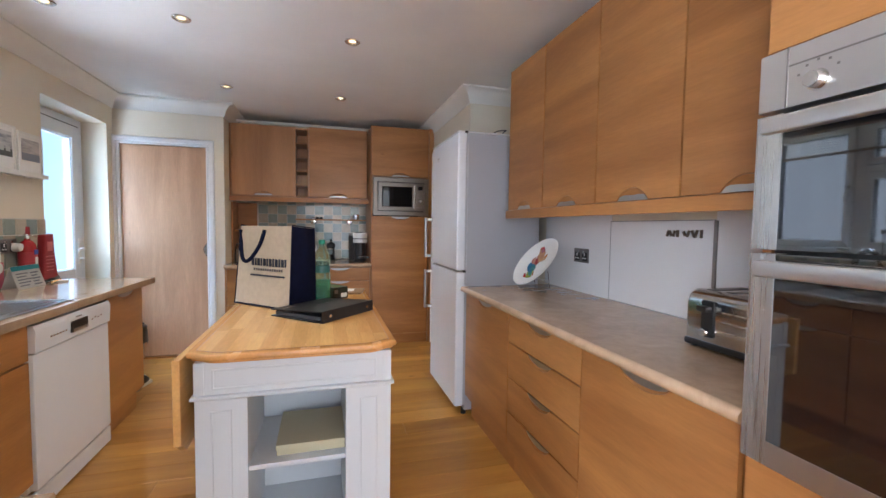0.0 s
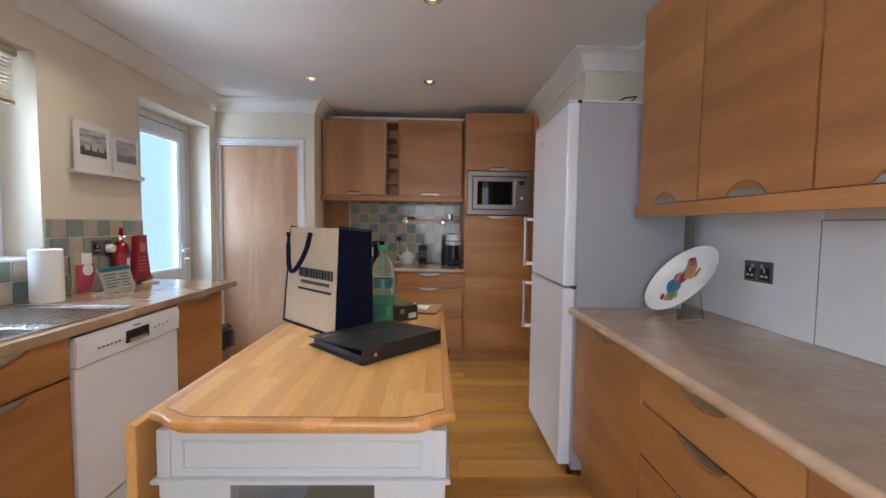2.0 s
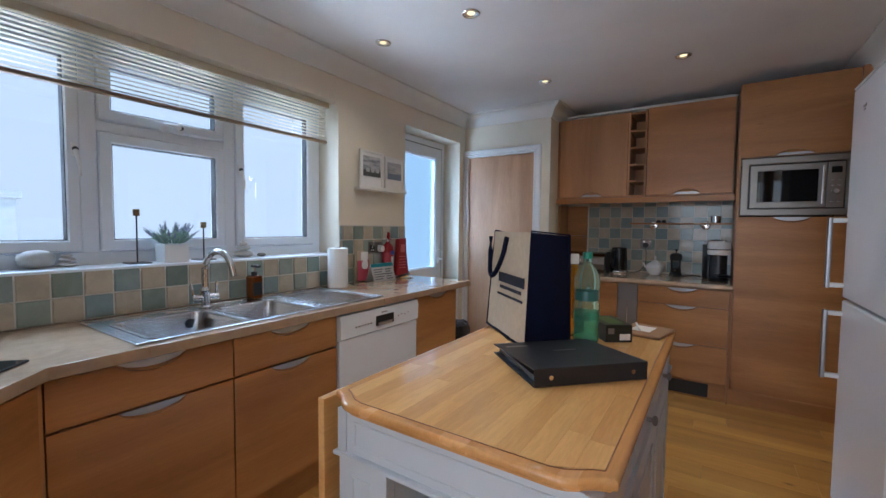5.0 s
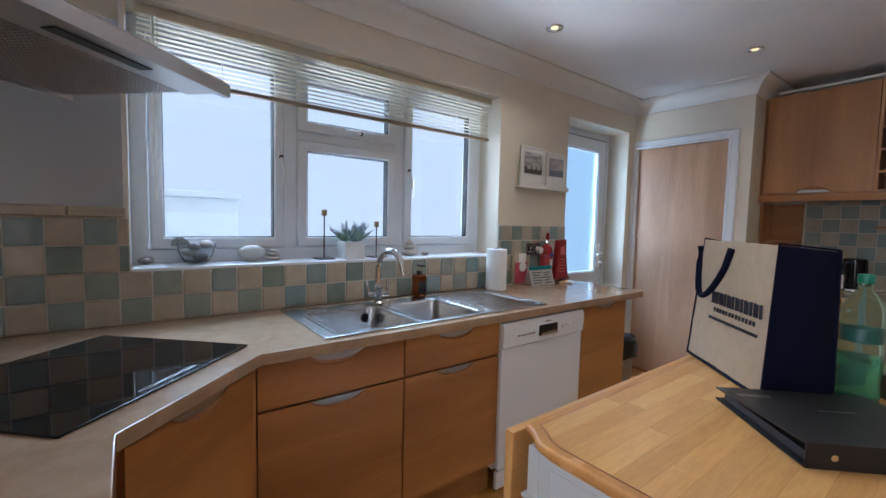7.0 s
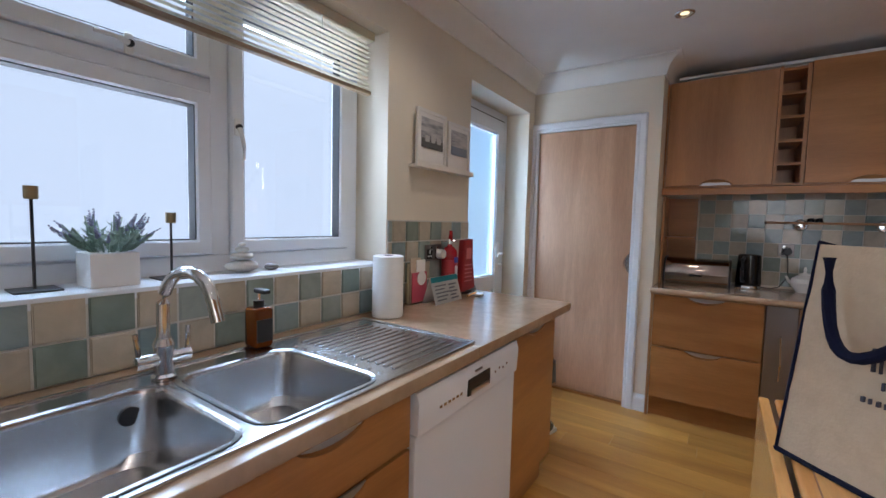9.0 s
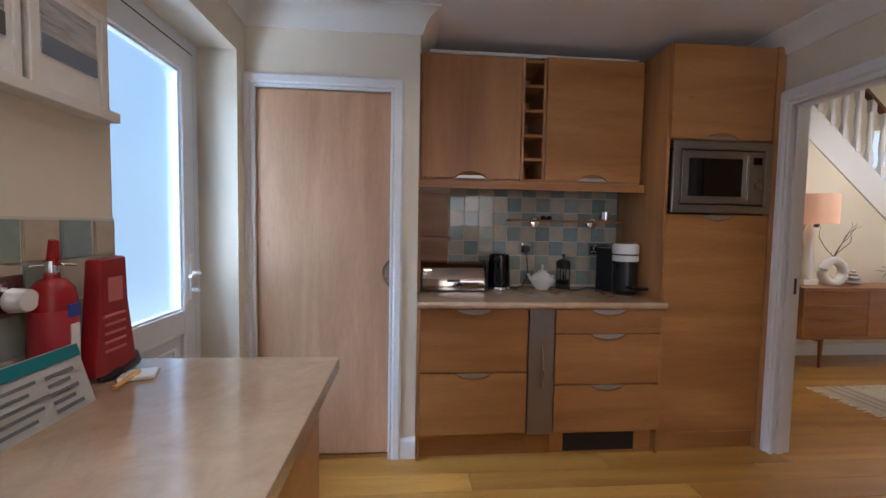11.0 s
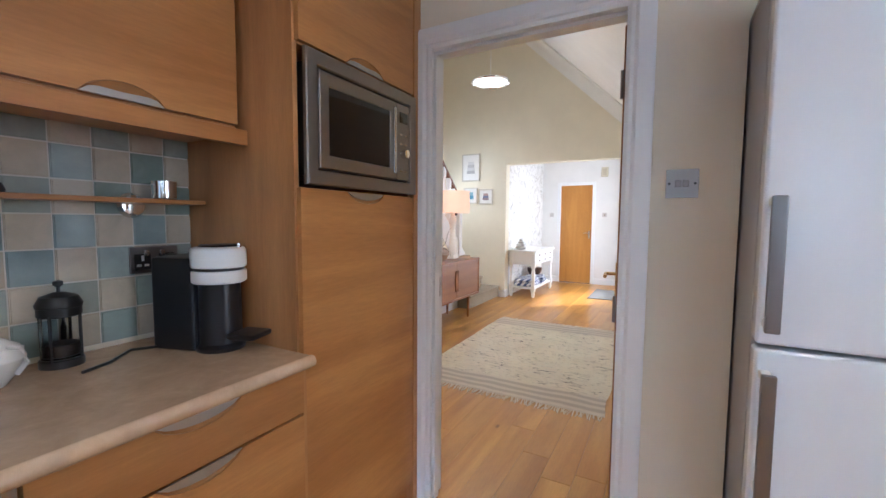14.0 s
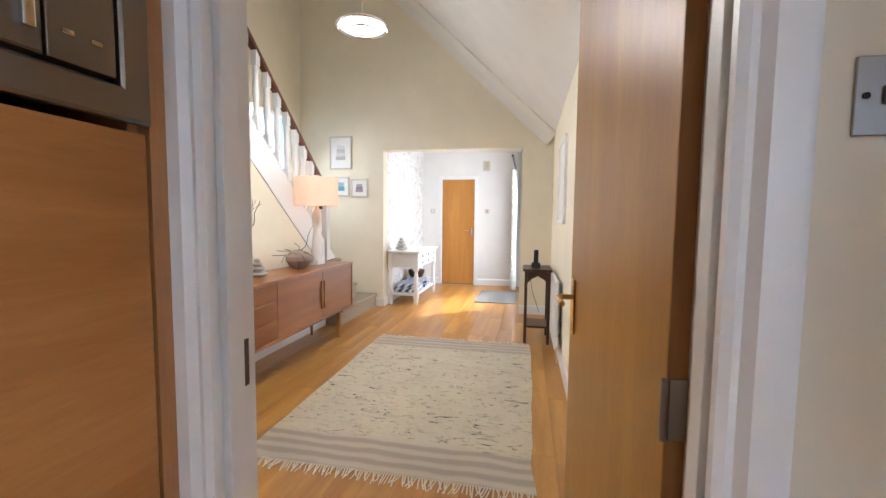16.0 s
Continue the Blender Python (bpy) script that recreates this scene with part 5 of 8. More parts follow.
part("body", bx(-0.115, 0.115, -0.13, 0.13, 0, 0.018, 0.002), BOXC, bk)
part("lid", bx(-0.118, 0.118, -0.133, 0.133, 0.018, 0.037, 0.003), BOXC, bk)

# on the island
tb = thing("tote_bag", (-0.101, 2.007, 0.878), "beige jute tote bag with navy sides and rope handles", "bag", "", "", 136)
JUTE = painted("jute", (0.53, 0.405, 0.27), 0.9, 0.12, 40, 0.8)
NAVY = painted("navy_cloth", (0.004, 0.006, 0.024), 0.9, 0.3, 30, 0.6)
NAVY.node_tree.nodes["Principled BSDF"].inputs["Specular IOR Level"].default_value = 0.2
INK = mat("navy_ink", (0.035, 0.035, 0.05), 0.8)
# frame: x runs along the front to the far end, y away from the front (turned), z up
TW, TD, TH = 0.385, 0.16, 0.385


def cloth(p00, p10, p11, p01, bulge, n=10):
    """A slightly sagging sheet between four corners."""
    bm = bmesh.new()
    a, b_, c_, d_ = (Vector(p) for p in (p00, p10, p11, p01))
    nrm = (b_ - a).cross(d_ - a).normalized()
    g = []
    for i in range(n + 1):
        u = i / n
        row = []
        for j in range(n + 1):
            v_ = j / n
            q = (a * (1 - u) + b_ * u) * (1 - v_) + (d_ * (1 - u) + c_ * u) * v_
            w_ = math.sin(math.pi * u) * math.sin(math.pi * min(1, v_ * 0.9 + 0.05))
            q = q + nrm * (bulge * w_ + 0.004 * noise.noise(q * 14))
            row.append(bm.verts.new(q))
        g.append(row)
    for i in range(n):
        for j in range(n):
            bm.faces.new((g[i][j], g[i + 1][j], g[i + 1][j + 1], g[i][j + 1]))
    return bm


c = {"a": (0, 0, 0), "b": (TW, 0, 0), "c": (TW, -TD, 0), "d": (0, -TD, 0), "A": (-0.008, -0.012, TH), "B": (TW - 0.03, -0.02, TH), "C": (TW - 0.03, -TD + 0.01, TH - 0.025), "D": (0.0, -TD + 0.01, TH - 0.012)}
ftb = part("front_panel", cloth(c["a"], c["b"], c["B"], c["A"], 0.004), JUTE, tb, "beige jute front printed with dark lettering bars")
part("back_panel", cloth(c["c"], c["d"], c["D"], c["C"], 0.004), JUTE, tb)
part("side_gusset", cloth(c["d"], c["a"], c["A"], c["D"], -0.022), NAVY, tb, "navy cloth gusset")
part("side_gusset", cloth(c["b"], c["c"], c["C"], c["B"], -0.022), NAVY, tb, "navy cloth gusset")
part("base", bx(0.002, TW - 0.002, -TD + 0.002, -0.002, 0.0, 0.004), NAVY, tb)
for pth in ([c["a"], c["b"]], [c["b"], c["B"]], [c["a"], c["A"]], [c["b"], c["c"]], [c["c"], c["C"]], [c["d"], c["D"]], [c["D"], c["A"]], [c["B"], c["C"]]):
    part("piping", tube([Vector(p) + Vector((0, 0, 0.004)) for p in pth], 0.0028 if c["A"] in pth or c["B"] in pth else 0.005, 6), NAVY, tb)


def on_front(u, z, out=0.008):
    return (u * TW - 0.008 - (0.022 * u) * z / TH, out - 0.016 * z / TH, z)


def rope(u0, u1, back=False):
    pts = []
    for i in range(15):
        f = i / 14
        x_ = on_front(u0 + (u1 - u0) * f, 0.0)[0]
        z_ = TH - 0.02 - 0.15 * math.sin(math.pi * f) ** 0.7
        y_ = 0.012 if not back else -TD - 0.012
        pts.append((x_ + 0.035 * math.sin(math.pi * f), y_ + (0.012 if not back else -0.012) * math.sin(math.pi * f), z_))
    return tube(pts, 0.009, 8)


part("handle", rope(0.40, 0.84), NAVY, tb, "soft navy rope handle")
part("handle", tube([(0.09, -TD - 0.004, TH - 0.02), (0.10, -TD - 0.03, TH - 0.06), (0.14, -TD - 0.035, TH - 0.12), (0.2, -TD - 0.03, TH - 0.06), (0.21, -TD - 0.004, TH - 0.02)], 0.009, 8), NAVY, tb, "soft navy rope handle")
# printed bars in place of the maker's name: tall strokes, then two thin lines
for i in range(6):
    for du, w_, h_ in ((0.0, 0.005, 0.036), (0.043, 0.002, 0.034), (0.066, 0.0035, 0.036)):
        x_, y_, z_ = on_front(0.09 + i * 0.108 + du, 0.196)
        part("print", bx(x_, x_ + w_, y_ - 0.006, y_ - 0.0005, z_, z_ + h_), INK, ftb)
for z0, h_, u0, u1, nn in ((0.172, 0.012, 0.16, 0.66, 13), (0.146, 0.008, 0.12, 0.72, 24)):
    for i in range(nn):
        u = u0 + (u1 - u0) * i / (nn - 1)
        x_, y_, z_ = on_front(u, z0)
        part("print", bx(x_ - 0.0016 - 0.0012 * (i % 2), x_ + 0.0012, y_ - 0.0065, y_ - 0.0015, z_, z_ + h_), INK, ftb)

bi = thing("ring_binder", (0.043, 1.716, 0.878), "dark grey ring binder lying on the island", "binder", "", "", 46)
CHAR = painted("charcoal_card", (0.020, 0.021, 0.023), 0.45, 0.2, 20)
part("spine", bx(0, 0.325, 0, 0.004, 0, 0.048, 0.0015), CHAR, bi)
part("cover", bx(0, 0.325, 0.004, 0.295, 0.0, 0.004, 0.001), CHAR, bi)
b = bmesh.new()
vs = [b.verts.new(p) for p in ((0, 0.002, 0.044), (0.325, 0.002, 0.044), (0.325, 0.295, 0.026), (0, 0.295, 0.026), (0, 0.002, 0.048), (0.325, 0.002, 0.048), (0.325, 0.295, 0.030), (0, 0.295, 0.030))]
for f in ((3, 2, 1, 0), (4, 5, 6, 7), (0, 1, 5, 4), (1, 2, 6, 5), (2, 3, 7, 6), (3, 0, 4, 7)):
    b.faces.new([vs[i] for i in f])
cv = part("cover", b, CHAR, bi)
part("print", bx(0.02, 0.09, 0.235, 0.248, 0.0285, 0.0342), GREYMETAL, cv)
part("print", bx(0.14, 0.21, 0.165, 0.170, 0.034, 0.0388), GREYMETAL, cv)
part("paper_block", bx(0.012, 0.31, 0.02, 0.28, 0.005, 0.022, 0.002), mat("clear_pockets", (0.045, 0.05, 0.06), 0.25), bi, "stack of dark glossy plastic pockets")
for x_ in (0.045, 0.28):
    part("rivet", cyl((x_, -0.003, 0.024), 0.006, 0.004, "y", 14), CHROME, bi)

GREENPET = mat("green_plastic", (0.62, 0.97, 0.84), 0.03, 0.0, Transmission_Weight=0.93, IOR=1.16)
WATERG = mat("green_water", (0.20, 0.66, 0.48), 0.02, 0.0, Transmission_Weight=0.88, IOR=1.1)
OILG = mat("yellow_oil", (0.75, 0.50, 0.05), 0.04, 0.0, Transmission_Weight=0.85, IOR=1.3)
bo = thing("water_bottle", (0.040, 2.215, 0.878), "green plastic water bottle, half full", "bottle")
part("body", lathe([(0.0, 0.004), (0.03, 0.0), (0.041, 0.008), (0.043, 0.03), (0.040, 0.055), (0.043, 0.08), (0.043, 0.14), (0.039, 0.15), (0.039, 0.185), (0.043, 0.195), (0.042, 0.23), (0.03, 0.26), (0.016, 0.278), (0.014, 0.285), (0.014, 0.297), (0, 0.297)]), GREENPET, bo)
part("water", lathe([(0.0, 0.006), (0.036, 0.006), (0.0385, 0.03), (0.0365, 0.055), (0.0385, 0.08), (0.0385, 0.115), (0.0, 0.116)]), WATERG, bo, "green water in the lower half")
part("wrapper", lathe([(0.0402, 0.152), (0.0408, 0.155), (0.0408, 0.183), (0.0402, 0.186)]), mat("bottle_wrapper", (0.03, 0.12, 0.10), 0.3), bo, "dark green wrap-round label")
part("cap", lathe([(0.0, 0.318), (0.015, 0.318), (0.0165, 0.315), (0.0165, 0.296), (0.0, 0.296)], seg=20), mat("green_cap", (0.02, 0.22, 0.13), 0.35), bo)
ob_ = thing("oil_bottle", (-0.028, 2.30, 0.878), "slim glass bottle of yellow oil", "bottle")
part("body", lathe([(0, 0.003), (0.028, 0.0), (0.031, 0.01), (0.031, 0.175), (0.026, 0.20), (0.014, 0.225), (0.0125, 0.27), (0, 0.27)]), OILG, ob_)
part("cap", lathe([(0, 0.305), (0.014, 0.305), (0.015, 0.30), (0.015, 0.268), (0, 0.268)], seg=18), WHITE, ob_)
tbx = thing("tea_box", (0.098, 2.258, 0.878), "small black and green carton", "box", "", "", 36)
part("carton", bx(0, 0.095, 0, 0.16, 0, 0.062, 0.0015), mat("black_carton", (0.015, 0.02, 0.015), 0.35), tbx)
part("print", bx(0.02, 0.075, 0.02, 0.14, 0.0615, 0.0626), mat("green_print", (0.09, 0.18, 0.05), 0.4), tbx)
part("sticker", bx(0.05, 0.088, -0.0008, 0.001, 0.008, 0.03), WHITE, tbx)
part("sticker", bx(0.008, 0.03, -0.0008, 0.001, 0.03, 0.05), GREYMETAL, tbx)
kp = thing("paper_pouch", (0.19, 2.50, 0.878), "brown kraft paper pouch lying flat", "pouch", "", "", -10)
part("pouch", prism([(-0.075, -0.09), (0.08, -0.09), (0.085, 0.09), (-0.07, 0.10)], 0.0, 0.012, "z", bevel=0.005), painted("kraft", (0.34, 0.20, 0.10), 0.8), kp)
part("slip", bx(-0.04, 0.03, -0.04, 0.05, 0.0122, 0.0135), PAPER, kp)
part("pen", tube([(-0.05, 0.06, 0.018), (0.0, -0.05, 0.018)], 0.004, 8), WHITE, kp)

# west worktop
pt = thing("paper_towel", (-1.635, 2.60, WT), "white kitchen paper roll on a wooden peg", "kitchen roll")
part("roll", lathe([(0.02, 0.258), (0.058, 0.258), (0.064, 0.254), (0.065, 0.01), (0.062, 0.002), (0.0, 0.002)], seg=36), PAPER, pt)
part("core", lathe([(0.02, 0.2), (0.02, 0.259), (0.018, 0.259), (0.018, 0.2), (0, 0.2)], seg=20), BLACK, pt)
lh = thing("leaflet_holder", (-1.715, 2.895, WT), "clear holder with pink and cream leaflets", "leaflets", "", "", 90)
part("board", bx(-0.065, 0.065, 0.0, 0.006, 0, 0.20, 0.001), BOXC, lh)
part("leaflet", bx(-0.06, 0.02, -0.012, -0.008, 0.01, 0.225, 0.001), painted("beige_leaflet", (0.55, 0.45, 0.33), 0.6), lh)
part("leaflet", bx(-0.058, 0.058, -0.022, -0.018, 0.01, 0.155, 0.001), painted("pink_leaflet", (0.50, 0.08, 0.12), 0.5), lh, "pink leaflet")
part("leaflet", bx(-0.02, 0.05, -0.017, -0.014, 0.08, 0.215, 0.001), PAPER, lh)
part("disc", cyl((0.012, -0.026, 0.125), 0.034, 0.003, "y", 24), PAPER, lh)
fe = thing("fire_extinguisher", (-1.70, 3.165, WT), "small red fire extinguisher standing on the worktop", "fire extinguisher")
part("cylinder", lathe([(0, 0), (0.04, 0.0), (0.043, 0.008), (0.043, 0.225), (0.038, 0.25), (0.024, 0.268), (0.014, 0.272), (0.014, 0.285), (0, 0.285)]), RED, fe)
part("valve", cyl((0, 0, 0.28), 0.014, 0.03), CHROME, fe)
part("lever", prism([(-0.008, 0.30), (0.014, 0.30), (0.012, 0.355), (0.0, 0.358)], -0.009, 0.009, "y", bevel=0.003), RED, fe)
part("safety_ring", tube([(-0.03, -0.02, 0.298), (0.0, 0.02, 0.302), (0.03, 0.03, 0.298)], 0.003, 6), CHROME, fe)
part("sticker", lathe([(0.0435, 0.06), (0.0438, 0.062), (0.0438, 0.20), (0.0435, 0.202)], seg=28), mat("extinguisher_sticker", (0.40, 0.03, 0.04), 0.35), fe)
part("sticker", bx(0.036, 0.0455, -0.014, 0.018, 0.185, 0.215, 0.002), mat("blue_sticker", (0.02, 0.05, 0.30), 0.4), fe)
part("sticker", bx(0.038, 0.0455, -0.010, 0.014, 0.05, 0.17, 0.002), WHITE, fe)
fb = thing("fire_blanket", (-1.70, 3.29, WT), "red vinyl fire blanket pouch hanging down the wall end", "fire blanket", "", "", 90)
part("pouch", prism([(-0.075, 0.02), (0.08, 0.0), (0.075, 0.05), (0.05, 0.2), (0.045, 0.31), (-0.045, 0.305), (-0.055, 0.2)], -0.05, -0.005, "y", bevel=0.012), REDCLOTH, fb)
part("print", bx(-0.03, 0.02, -0.0525, -0.048, 0.20, 0.26), mat("pink_print", (0.55, 0.16, 0.16), 0.5), fb)
for i in range(5):
    part("print", bx(-0.045, 0.03, -0.0525, -0.048, 0.075 + 0.022 * i, 0.081 + 0.022 * i), mat("pink_print_line", (0.55, 0.16, 0.16), 0.5), fb)
part("strap", tube([(-0.04, -0.03, 0.012), (0.0, -0.06, 0.016), (0.07, -0.05, 0.02), (0.11, -0.02, 0.03)], 0.011, 8), BLACK, fb, "crumpled black pull straps")
cs = thing("notice_card", (-1.64, 3.03, WT), "folded white notice card with a turquoise heading", "card", "", "", 90)
TURQ = mat("turquoise", (0.03, 0.36, 0.42), 0.4)
b = bmesh.new()
vs = [b.verts.new(p) for p in ((-0.12, -0.035, 0), (0.12, -0.035, 0), (0.12, 0.005, 0.13), (-0.12, 0.005, 0.13), (-0.12, 0.045, 0), (0.12, 0.045, 0))]
b.faces.new(vs[:4])
b.faces.new((vs[3], vs[2], vs[5], vs[4]))
bmesh.ops.solidify(b, geom=b.faces[:], thickness=0.002)
part("card", b, PAPER, cs)


def on_card(x0, x1, f0, f1, name, m):
    bb = bmesh.new()
    q = [(-0.035 + 0.04 * f - 0.0035, 0.13 * f) for f in (f0, f1)]
    v4 = [bb.verts.new(p) for p in ((x0, *q[0]), (x1, *q[0]), (x1, *q[1]), (x0, *q[1]))]
    bb.faces.new(v4)
    bmesh.ops.solidify(bb, geom=bb.faces[:], thickness=0.001)
    part(name, bb, m, cs)


on_card(-0.119, 0.119, 0.80, 0.995, "heading", TURQ)
for i in range(5):
    on_card(-0.10, -0.02 + 0.02 * (i % 3), 0.12 + 0.13 * i, 0.17 + 0.13 * i, "print", INKGREY)
    on_card(0.02, 0.09 - 0.015 * (i % 2), 0.10 + 0.13 * i, 0.16 + 0.13 * i, "print", INKGREY)
sr = thing("spoon_rest", (-1.60, 3.29, WT), "white ceramic spoon rest with a wooden spoon", "spoon rest", "", "", 20)
part("dish", bx(-0.04, 0.04, -0.035, 0.035, 0, 0.012, 0.005), CERAMIC, sr)
part("spoon", tube([(-0.03, -0.09, 0.008), (0.0, 0.0, 0.016)], 0.006, 8), STAVE, sr)

# pictures on their ledge
lg = thing("picture_ledge", (XW, 2.86, 1.545), "narrow cream picture ledge fixed to the wall", "shelf", "", "", 90)
part("ledge", bx(0.005, 0.535, -0.05, 0, 0, 0.014, 0.002), COVE, lg)
part("lip", bx(0.005, 0.535, -0.056, -0.05, 0, 0.026, 0.002), COVE, lg)


def picture(x0, w, h, sea, label):
    p = thing("framed_photo", (XW + 0.012, 2.86 + x0, 1.56), label, "picture", "pictures on the ledge", "", 90)
    part("frame", ring(0, w, -0.03, -0.012, 0, h, 0.018, 0.002, "y"), COVE, p)
    part("mount", bx(0.017, w - 0.017, -0.024, -0.018, 0.017, h - 0.017), PAPER, p)
    a = mat("photo_sky", (0.45, 0.47, 0.50), 0.3)
    n, l, pp = nodes_of(a)
    v, _ = place(a, (1.5, 1, 9))
    cc = ramp(a, noise_of(a, v, 5.0, 5), [(0.35, (0.20, 0.21, 0.23)), (0.55, (0.50, 0.50, 0.50)), (0.7, (0.62, 0.60, 0.58))])
    l.new(cc, pp.inputs["Base Color"])
    part("photo", bx(0.032, w - 0.032, -0.0265, -0.02, 0.085, h - 0.04), a, p)
    part("photo_ground", bx(0.032, w - 0.032, -0.028, -0.0262, 0.085, 0.13), mat("photo_dark", (0.09, 0.09, 0.085) if not sea else (0.20, 0.25, 0.32), 0.3), p)
    if not sea:
        for k in range(3):
            part("photo_rock", bx(0.06 + 0.05 * k, 0.095 + 0.05 * k, -0.029, -0.0275, 0.115, 0.145 + 0.008 * (k % 2), 0.001), mat("photo_cliff", (0.5, 0.5, 0.48), 0.4), p)
    return p


picture(0.022, 0.245, 0.27, False, "white framed photo of pale cliffs and sea")
picture(0.285, 0.225, 0.255, True, "white framed photo of a grey sea")

# window sill things
def pebble(name, at, sx, sy, sz, m, label, rz=0.0):
    b = bmesh.new()
    bmesh.ops.create_icosphere(b, subdivisions=3, radius=1)
    for v in b.verts:
        v.co *= 1 + 0.10 * noise.noise(v.co * 1.3 + Vector(at) * 5)
        v.co = Vector((v.co.x * sx, v.co.y * sy, v.co.z * sz))
    lo = min(v.co.z for v in b.verts)
    bmesh.ops.translate(b, vec=(0, 0, -lo), verts=b.verts)
    ob = part(name, b, m)
    ob.matrix_basis = pose(*at, 0, 0, rz)
    return tagged(ob, label, "stone")


pebble("pebble", (-1.875, 1.225, 1.092), 0.045, 0.062, 0.038, STONE, "large pale grey pebble on the window sill")
pebble("pebble", (-1.90, 0.82, 1.092), 0.025, 0.03, 0.015, STONE2, "small dark pebble on the window sill")
pebble("pebble", (-1.85, 2.20, 1.092), 0.02, 0.026, 0.012, STONE2, "small grey pebble on the window sill")


def stack(at, sizes, label, m=None):
    s = thing("stone_stack", at, label, "ornament")
    z = 0
    for i, (r, h) in enumerate(sizes):
        b = bmesh.new()
        bmesh.ops.create_icosphere(b, subdivisions=3, radius=1)
        for v in b.verts:
            v.co = Vector((v.co.x * r, v.co.y * r * 1.1, v.co.z * h / 2 + h / 2)) * (1 + 0.04 * noise.noise(v.co * 2 + Vector((i, 0, 0))))
            v.co.z += z
        part("stone", b, m or STONE, s)
        z += h * 0.93
    return s


stack((-1.89, 1.325, 1.092), [(0.032, 0.022), (0.026, 0.02), (0.018, 0.015)], "small stack of three pale stones")
stack((-1.87, 2.10, 1.092), [(0.05, 0.042), (0.036, 0.03), (0.022, 0.022), (0.012, 0.014)], "stack of four pale stones")
gb = thing("glass_bowl", (-1.87, 1.0, 1.092), "clear glass bowl holding shells and stones", "bowl")
CLEAR = mat("clear_glass", (0.97, 0.99, 1), 0.02, 0.0, Transmission_Weight=1.0, IOR=1.12)
part("bowl", lathe([(0, 0.0), (0.035, 0.0), (0.05, 0.012), (0.068, 0.05), (0.076, 0.09), (0.073, 0.09), (0.064, 0.05), (0.046, 0.016), (0, 0.006)]), mat("bowl_glass", (0.95, 0.98, 1.0), 0.06, 0.0, Transmission_Weight=0.96, IOR=1.18), gb, "clear pale glass bowl")
for i, (x_, y_, z_, r_) in enumerate(((0.0, 0.015, 0.03, 0.026), (-0.01, -0.025, 0.05, 0.026), (0.015, -0.01, 0.075, 0.022), (0.0, 0.035, 0.085, 0.024))):
    b = bmesh.new()
    bmesh.ops.create_icosphere(b, subdivisions=2, radius=r_, matrix=Matrix.Translation((x_, y_, z_)) @ Matrix.Diagonal((1, 1.2, 0.75, 1)))
    part("shell", b, STONE if i % 2 else STONE2, gb)
fan = bmesh.new()
cen = fan.verts.new((0.0, -0.02, 0.085))
rim = [fan.verts.new((0.012 * math.cos(i * math.pi), -0.02 + 0.075 * math.cos(radians(120 + 8 * i)) , 0.085 + 0.05 * math.sin(radians(120 + 8 * i)) * 0.8)) for i in range(10)]
for i in range(9):
    fan.faces.new((cen, rim[i], rim[i + 1]))
bmesh.ops.solidify(fan, geom=fan.faces[:], thickness=0.004)
part("scallop_shell", fan, STONE, gb, "ribbed cream scallop shell")
for y_, h_, w_ in ((1.572, 0.255, 0.045), (1.875, 0.20, 0.045)):
    ch = thing("candle_holder", (-1.865, y_, 1.092), "slim black candle holder with a brass cup", "candle holder", "candle holders on the sill")
    part("foot", bx(-w_, w_, -w_, w_, 0, 0.005, 0.002), BLACK, ch)
    part("stem", cyl((0, 0, 0.005), 0.0035, h_ - 0.035, seg=10), BLACK, ch)
    part("cup", lathe([(0, h_ - 0.032), (0.012, h_ - 0.032), (0.014, h_ - 0.028), (0.014, h_), (0.011, h_), (0.011, h_ - 0.02), (0, h_ - 0.02)], seg=18), mat("aged_brass", (0.35, 0.28, 0.17), 0.35, 1.0), ch)
pl = thing("potted_lavender", (-1.85, 1.715, 1.092), "artificial lavender in a square white pot", "plant")
part("pot", bx(-0.055, 0.055, -0.055, 0.055, 0, 0.09, 0.004), WHITE, pl)
LEAF = painted("lavender_leaf", (0.25, 0.35, 0.27), 0.6, 0.35, 30)
BLOOM = painted("lavender_bloom", (0.24, 0.25, 0.36), 0.7, 0.35, 40)
lv, bl = bmesh.new(), bmesh.new()
dice3 = random.Random(5)
for i in range(64):
    a = dice3.uniform(0, 6.28)
    lean = dice3.uniform(0.05, 1.5)
    ln = dice3.uniform(0.07, 0.115) * (1.25 if i % 9 == 0 else 1) * (1 - 0.12 * lean)
    d = Vector((math.cos(a) * lean, math.sin(a) * lean, 1)).normalized()
    p0 = Vector((math.cos(a) * 0.03, math.sin(a) * 0.03, 0.085))
    tube([p0, p0 + d * ln * 0.5, p0 + d * ln], 0.0016, 4, lv)
    for k in range(7):
        q = p0 + d * ln * (0.15 + 0.09 * k)
        s = Vector((dice3.uniform(-1, 1), dice3.uniform(-1, 1), dice3.uniform(0.2, 1))).normalized()
        n_ = d.cross(s).normalized() * 0.004
        tip = q + s * 0.03
        lv.faces.new([lv.verts.new(z) for z in (q, q + s * 0.012 + n_, tip, q + s * 0.012 - n_)])
    if i % 2 == 0:
        for k in range(6):
            q = p0 + d * (ln * 0.8 + k * 0.007)
            bmesh.ops.create_icosphere(bl, subdivisions=1, radius=0.0052 - 0.0005 * k, matrix=Matrix.Translation(q + Vector((dice3.uniform(-1, 1), dice3.uniform(-1, 1), 0)) * 0.002))
part("leaves", lv, LEAF, pl, "grey-green narrow leaves")
part("blooms", bl, BLOOM, pl, "pale violet flower spikes")

